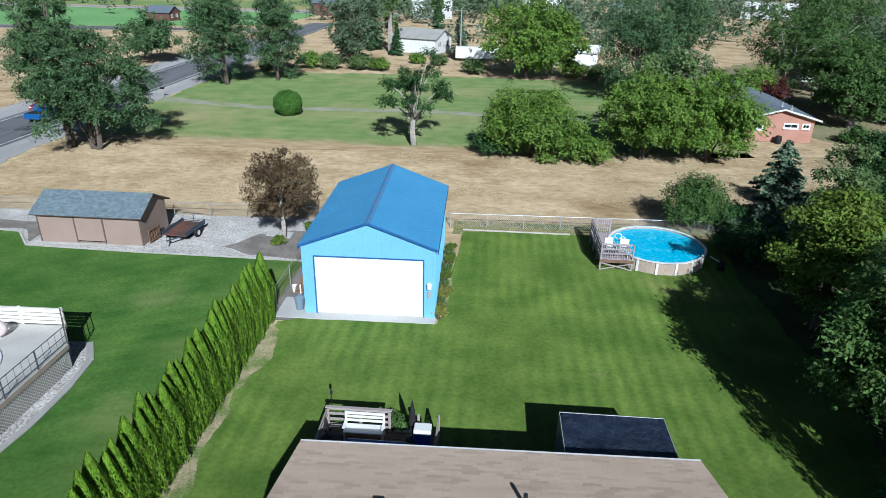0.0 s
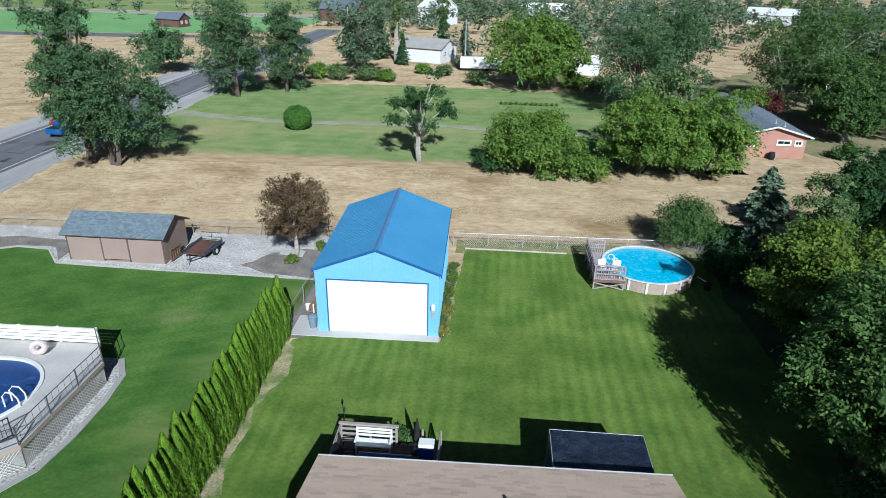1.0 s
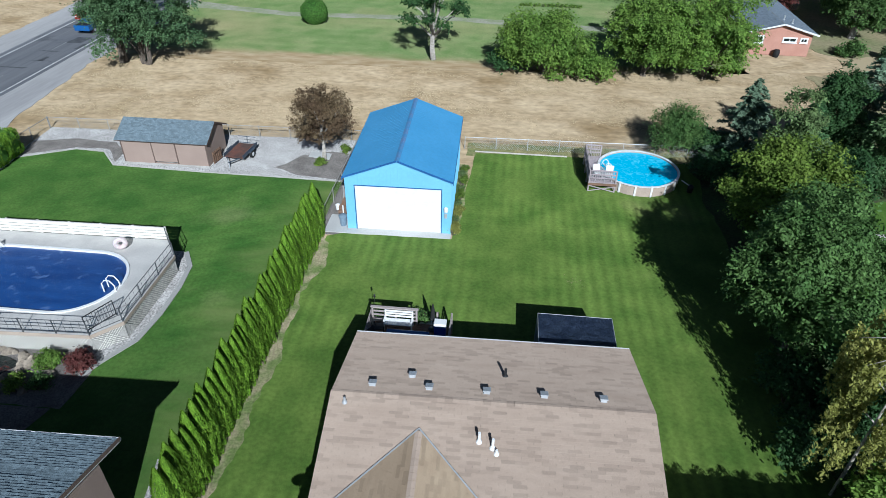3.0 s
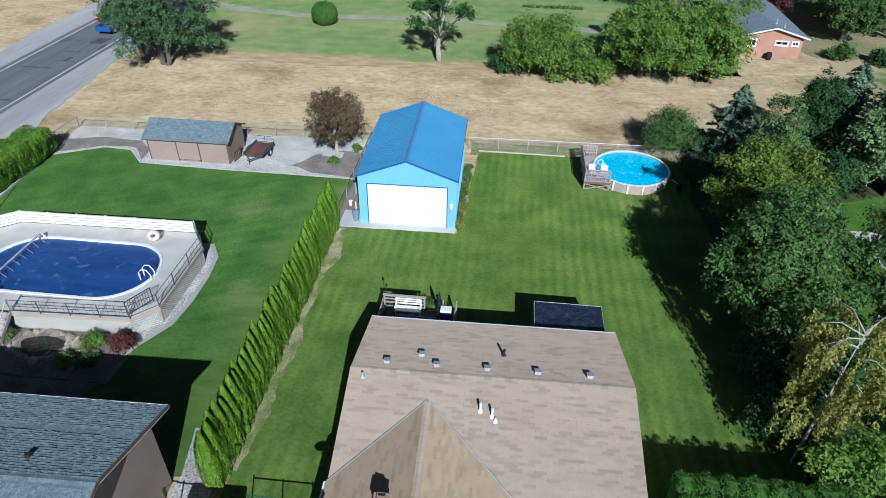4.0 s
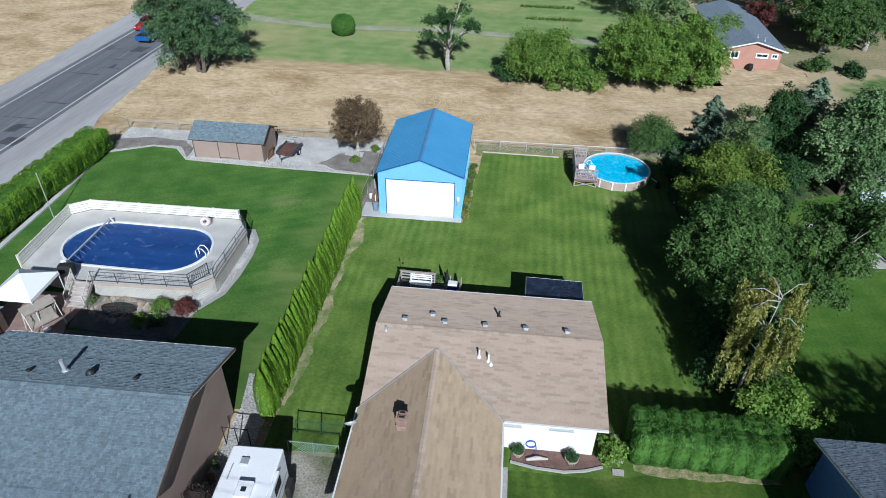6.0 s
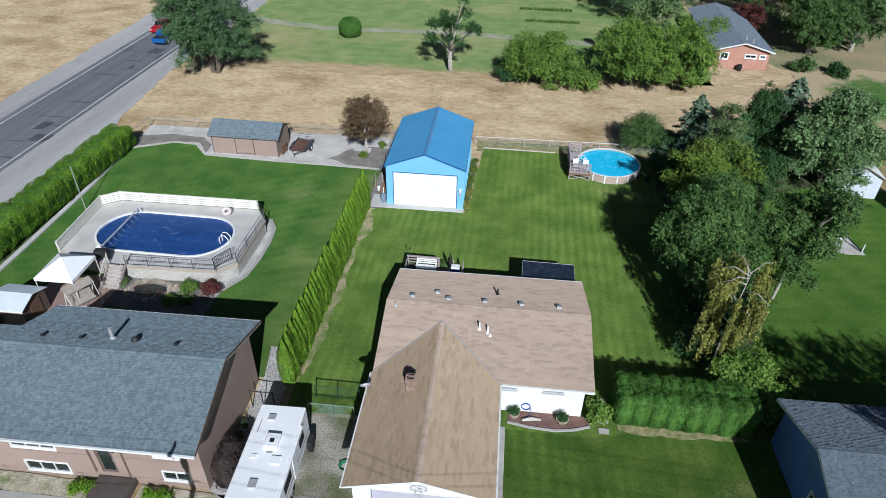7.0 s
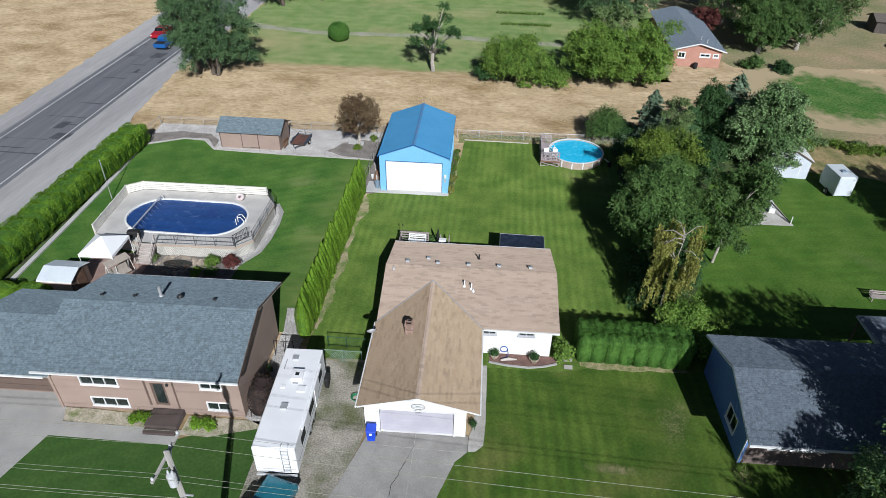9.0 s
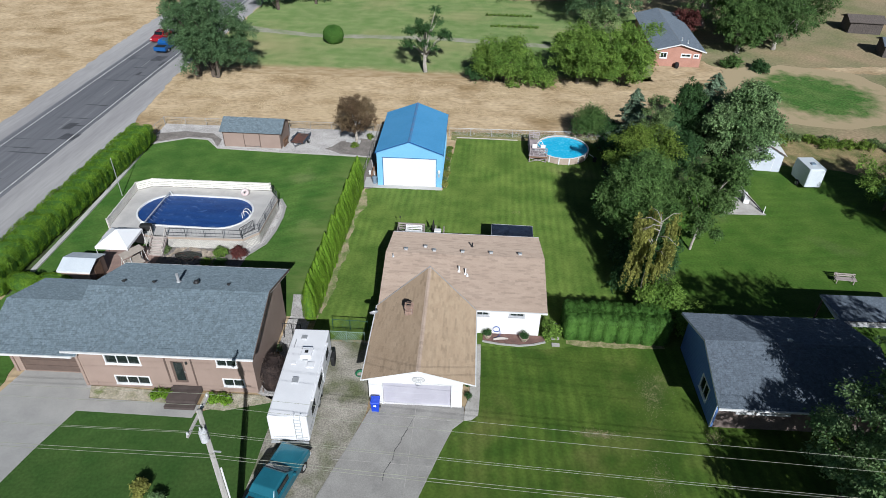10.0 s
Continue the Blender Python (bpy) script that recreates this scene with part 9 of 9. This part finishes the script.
pb = thing("garden_bench", "pale weathered wooden garden bench on the lawn", "bench", (37.89, 17.24, 0.015), -3)
for k in range(4):
    part("seat_board", bbox(-0.88, 0.88, -0.34 + k * 0.14, -0.215 + k * 0.14, 0.42, 0.455, 0.006), M_WOOD_GREY, pb)
for k in range(2):
    part("back_board", bbox(-0.88, 0.88, 0.24 + k * 0.05, 0.27 + k * 0.05, 0.5 + k * 0.14, 0.62 + k * 0.14, 0.006), M_WOOD_GREY, pb)
for x in (-0.7, 0.7):
    part("front_leg", bbox(x - 0.035, x + 0.035, -0.3, -0.23, 0, 0.42, 0.006), M_WOOD_GREY, pb)
    part("back_leg", strip(B(), (x, 0.2, 0.0), (x, 0.34, 0.78), 0.07, 0.05, up=(1, 0, 0)), M_WOOD_GREY, pb)
    part("armrest", bbox(x - 0.04, x + 0.04, -0.32, 0.3, 0.62, 0.655, 0.006), M_WOOD_GREY, pb)
gr = thing("kettle_grill", "black kettle barbecue on the lawn", "barbecue", (39.36, 13.47, 0.015))
part("bowl", lathe(B(), [(0.03, 0.55), (0.22, 0.62), (0.3, 0.78), (0.22, 0.95), (0.03, 1.02)], 18), M_BLACK, gr, smooth=True)
for k in range(3):
    a = 2.1 * k
    part("leg", tube(B(), [(0.15 * math.cos(a), 0.15 * math.sin(a), 0.62), (0.3 * math.cos(a), 0.3 * math.sin(a), 0)], 0.015, 6), M_METAL, gr)
sw = thing("swing_bench", "white slatted glider bench on the paved pad", "bench", (33.57, 30.74, 0.05), 80)
part("seat", bbox(-0.9, 0.9, -0.25, 0.25, 0.4, 0.45, 0.01), M_WHITE, sw)
part("backrest", bbox(-0.9, 0.9, 0.25, 0.3, 0.42, 0.9, 0.01), M_WHITE, sw)
for sx in (-0.85, 0.85):
    part("leg", bbox(sx - 0.04, sx + 0.04, -0.25, 0.3, 0, 0.4, 0.01), M_WHITE, sw)
po = thing("arbor_frame", "dark leaning timber frame beside the pad", "arbor", (34.60, 28.13, 0.05), 10)
part("beam", tube(B(), [(0, 0, 0.1), (-0.9, 3.2, 0.9)], 0.06, 6), M_DARK_METAL, po)
part("post", tube(B(), [(0, 0, 0), (0, 0, 0.8)], 0.05, 6), M_WHITE, po)
part("post", tube(B(), [(-0.9, 3.2, 0), (-0.9, 3.2, 0.95)], 0.05, 6), M_WHITE, po)

# the salmon-brick house and its neighbours
oh = thing("brick_house", "low salmon-brick house with a grey gable roof", "house", (35.22, 71.44, 0), -1)
m = facing(-3.5, 0, 0, 0)
hh = [(0.7, 1.25, 1.1, 0.9), (3.9, 1.5, 1.5, 0.55), (5.8, 1.5, 0.8, 0.55)]
wall(oh, "wall", 7.0, 2.6, M_SALMON, m, hh, gable=0.95)
for h in hh:
    window(oh, m, *h, rail=0.12)
wall(oh, "wall", 19.6, 2.6, M_SALMON, facing(3.5, 0.18, 0, 90), [(3, 1, 1.5, 1.2), (9, 1, 1.5, 1.2)])
wall(oh, "wall", 19.6, 2.6, M_SALMON, facing(-3.5, 19.78, 0, -90), [(3, 1, 1.5, 1.2), (9, 1, 1.5, 1.2)])
wall(oh, "wall", 6.6, 2.6, M_SALMON, facing(3.3, 19.9, 0, 180), gable=0.9)
os_ = 0.95 / 3.5
roof_plane(oh, (-4.0, 20.4, 2.5), (0, -1, 0), (1, 0, os_), (0, 0), (20.9, 20.9), math.hypot(4, 4 * os_), SH_SLATE, seed=30, width=0.2, e=0.17, butt=0.016)
roof_plane(oh, (4.0, -0.5, 2.5), (0, 1, 0), (-1, 0, os_), (0, 0), (20.9, 20.9), math.hypot(4, 4 * os_), SH_SLATE, seed=31, width=0.2, e=0.17, butt=0.016)
part("rake_trim", strip(strip(B(), (-4.0, -0.52, 2.4), (0, -0.52, 2.4 + 4 * os_), 0.03, 0.16), (4.0, -0.52, 2.4), (0, -0.52, 2.4 + 4 * os_), 0.03, 0.16), M_FASCIA_W, oh)
for x, y in ((0.6, 2.0), (1.4, 1.4)):
    pipe_vent(oh, x, y, 2.5 + (4 - x) * os_, 0.5, 0.07, M_METAL)
tagged(part("barrel", lathe(B(), [(0.3, 0), (0.36, 0.4), (0.3, 0.8), (0.05, 0.8)], 14), M_BLACK, loc=(35.12, 70.82, 0)), "dark barrel standing by the brick wall", "barrel")


M_OLD_DARK = mat("old_dark_boards", (0.15, 0.125, 0.11), (0.085, 0.072, 0.065), scale=2, fine=14, fine_amount=0.3, rough=0.9, stretch=(6, 6, 0.5))


def far_house(label, x, y, w, l, h, rise, rz, wall_m, roof_m, name="far_house"):
    t = thing(name, label, "house", (x, y, 0), rz)
    m = facing(-w / 2, -l / 2, 0, 0)
    hs = [(w * 0.18, h * 0.42, w * 0.16, h * 0.35), (w * 0.62, h * 0.42, w * 0.16, h * 0.35)]
    wall(t, "wall", w, h, wall_m, m, hs, gable=rise)
    for q in hs:
        window(t, m, *q)
    wall(t, "wall", w, h, wall_m, facing(w / 2, l / 2, 0, 180), gable=rise)
    wall(t, "wall", l - 0.36, h, wall_m, facing(w / 2, -l / 2 + 0.18, 0, 90))
    wall(t, "wall", l - 0.36, h, wall_m, facing(-w / 2, l / 2 - 0.18, 0, -90))
    sl_ = rise / (w / 2)
    for sx in (-1, 1):
        part("roof", strip(B(), (sx * (w / 4 + 0.15), -l / 2 - 0.4, h + rise / 2 - 0.1), (sx * (w / 4 + 0.15), l / 2 + 0.4, h + rise / 2 - 0.1), math.hypot(w / 2 + 0.4, (w / 2 + 0.4) * sl_), 0.14, up=Vector((sx * sl_, 0, 1))), roof_m, t)
    return t


far_house("pale grey-roofed bungalow beyond the park", -10.81, 140.63, 8, 10, 3.0, 1.5, 70, M_WHITE, M_CONC)
far_house("white two-storey house beyond the park", -16.68, 229.06, 9, 10, 5.5, 2.2, 60, M_WHITE, M_WHITE)
far_house("white house with a metal roof in the distance", 22.20, 270.66, 9, 18, 3.5, 2.0, 80, M_WHITE, M_WHITE)
far_house("white low house in the distance", 56.41, 269.79, 8, 13, 3.0, 1.6, 75, M_WHITE, SH_SLATE[0])
far_house("white metal-roofed barn in the distance", 109.60, 270.45, 12, 18, 3.6, 2.2, 60, M_WHITE, M_WHITE)
far_house("small white outbuilding behind the trees", 20.16, 129.20, 5, 8, 2.4, 1.0, 80, M_WHITE, M_WHITE)
far_house("white outbuilding behind the farm trees", 63.83, 116.14, 5, 14, 2.4, 1.0, 78, M_WHITE, SH_SLATE[0])
far_house("dark red farmhouse with a grey roof", -94.26, 195.86, 5, 8, 2.4, 1.6, 78, mat("barn_red", (0.17, 0.085, 0.065), (0.14, 0.07, 0.055), scale=0.8, fine=8, fine_amount=0.15, rough=0.85), SH_SLATE[0])
far_house("red farm building beyond the field", -50.22, 232.29, 8, 14, 4.0, 2.6, 75, bpy.data.materials["barn_red"], SH_SLATE[0])
far_house("old weathered wooden shed on dry ground", 73.5, 95.2, 4, 5.5, 2.1, 0.7, 85, M_OLD_DARK, M_OLD_DARK, "old_shed")
far_house("old dark wooden shed on dry ground", 73.2, 81.6, 4, 5, 2.0, 0.7, 80, M_OLD_DARK, SH_SLATE[0], "old_shed")
ctn = thing("covered_trailer", "long trailer under a white tarp beyond the park", "trailer", (1.26, 128.20, 0), 2)
part("tarp", profile_body([(-1.2, 0.5), (1.2, 0.5), (1.25, 2.2), (0.6, 2.6), (-0.6, 2.6), (-1.25, 2.2)], 4.2, 0.12), M_WHITE, ctn)
for x in (-1.2, -0.2, 1.0):
    for y in (-1.0, 1.0):
        part("wheel", lathe(B(), [(0.1, -0.12), (0.42, -0.12), (0.42, 0.12), (0.1, 0.12)], 14, pose(x, y, 0.42, 90, 0, 0)), M_BLACK, ctn)
for k, (x, y, h) in enumerate(((-27.0, 136.8, 10.5), (-2.0, 128, 9.5), (47, 170, 10))):
    t = thing("utility_pole", "grey wooden utility pole beyond the park", "utility pole", (x, y, 0))
    part("pole", tube(B(), [(0, 0, 0), (0, 0, h)], [0.15, 0.1], 10), M_POLE, t)
    part("crossarm", bbox(-1.0, 1.0, -0.05, 0.05, h - 0.6, h - 0.48, 0.01), M_POLE, t)
mb = thing("mailbox", "dark mailbox on a post beside the road", "mailbox", (-39.24, 83.71, 0))
part("post", bbox(-0.05, 0.05, -0.05, 0.05, 0, 1.05, 0.01), M_POLE, mb)
part("box", lathe(B(), [(0.05, -0.25), (0.15, -0.25), (0.15, 0.25), (0.05, 0.25)], 12, pose(0, 0, 1.2, 90, 0, 90)), M_DARK_METAL, mb)
for k in range(14):
    bush("low garden plant in a row on the park lawn", 6.2 + k * 0.62, 88.5 if k % 2 else 88.7, 0.5, 0.3, L_WALNUT, 160, 0.09, 300 + k, group="garden row", clumps=5)
for k in range(12):
    bush("low garden plant in a row on the park lawn", 5.2 + k * 0.75, 95.6, 0.5, 0.3, L_WALNUT, 140, 0.1, 320 + k, group="garden row", clumps=5)
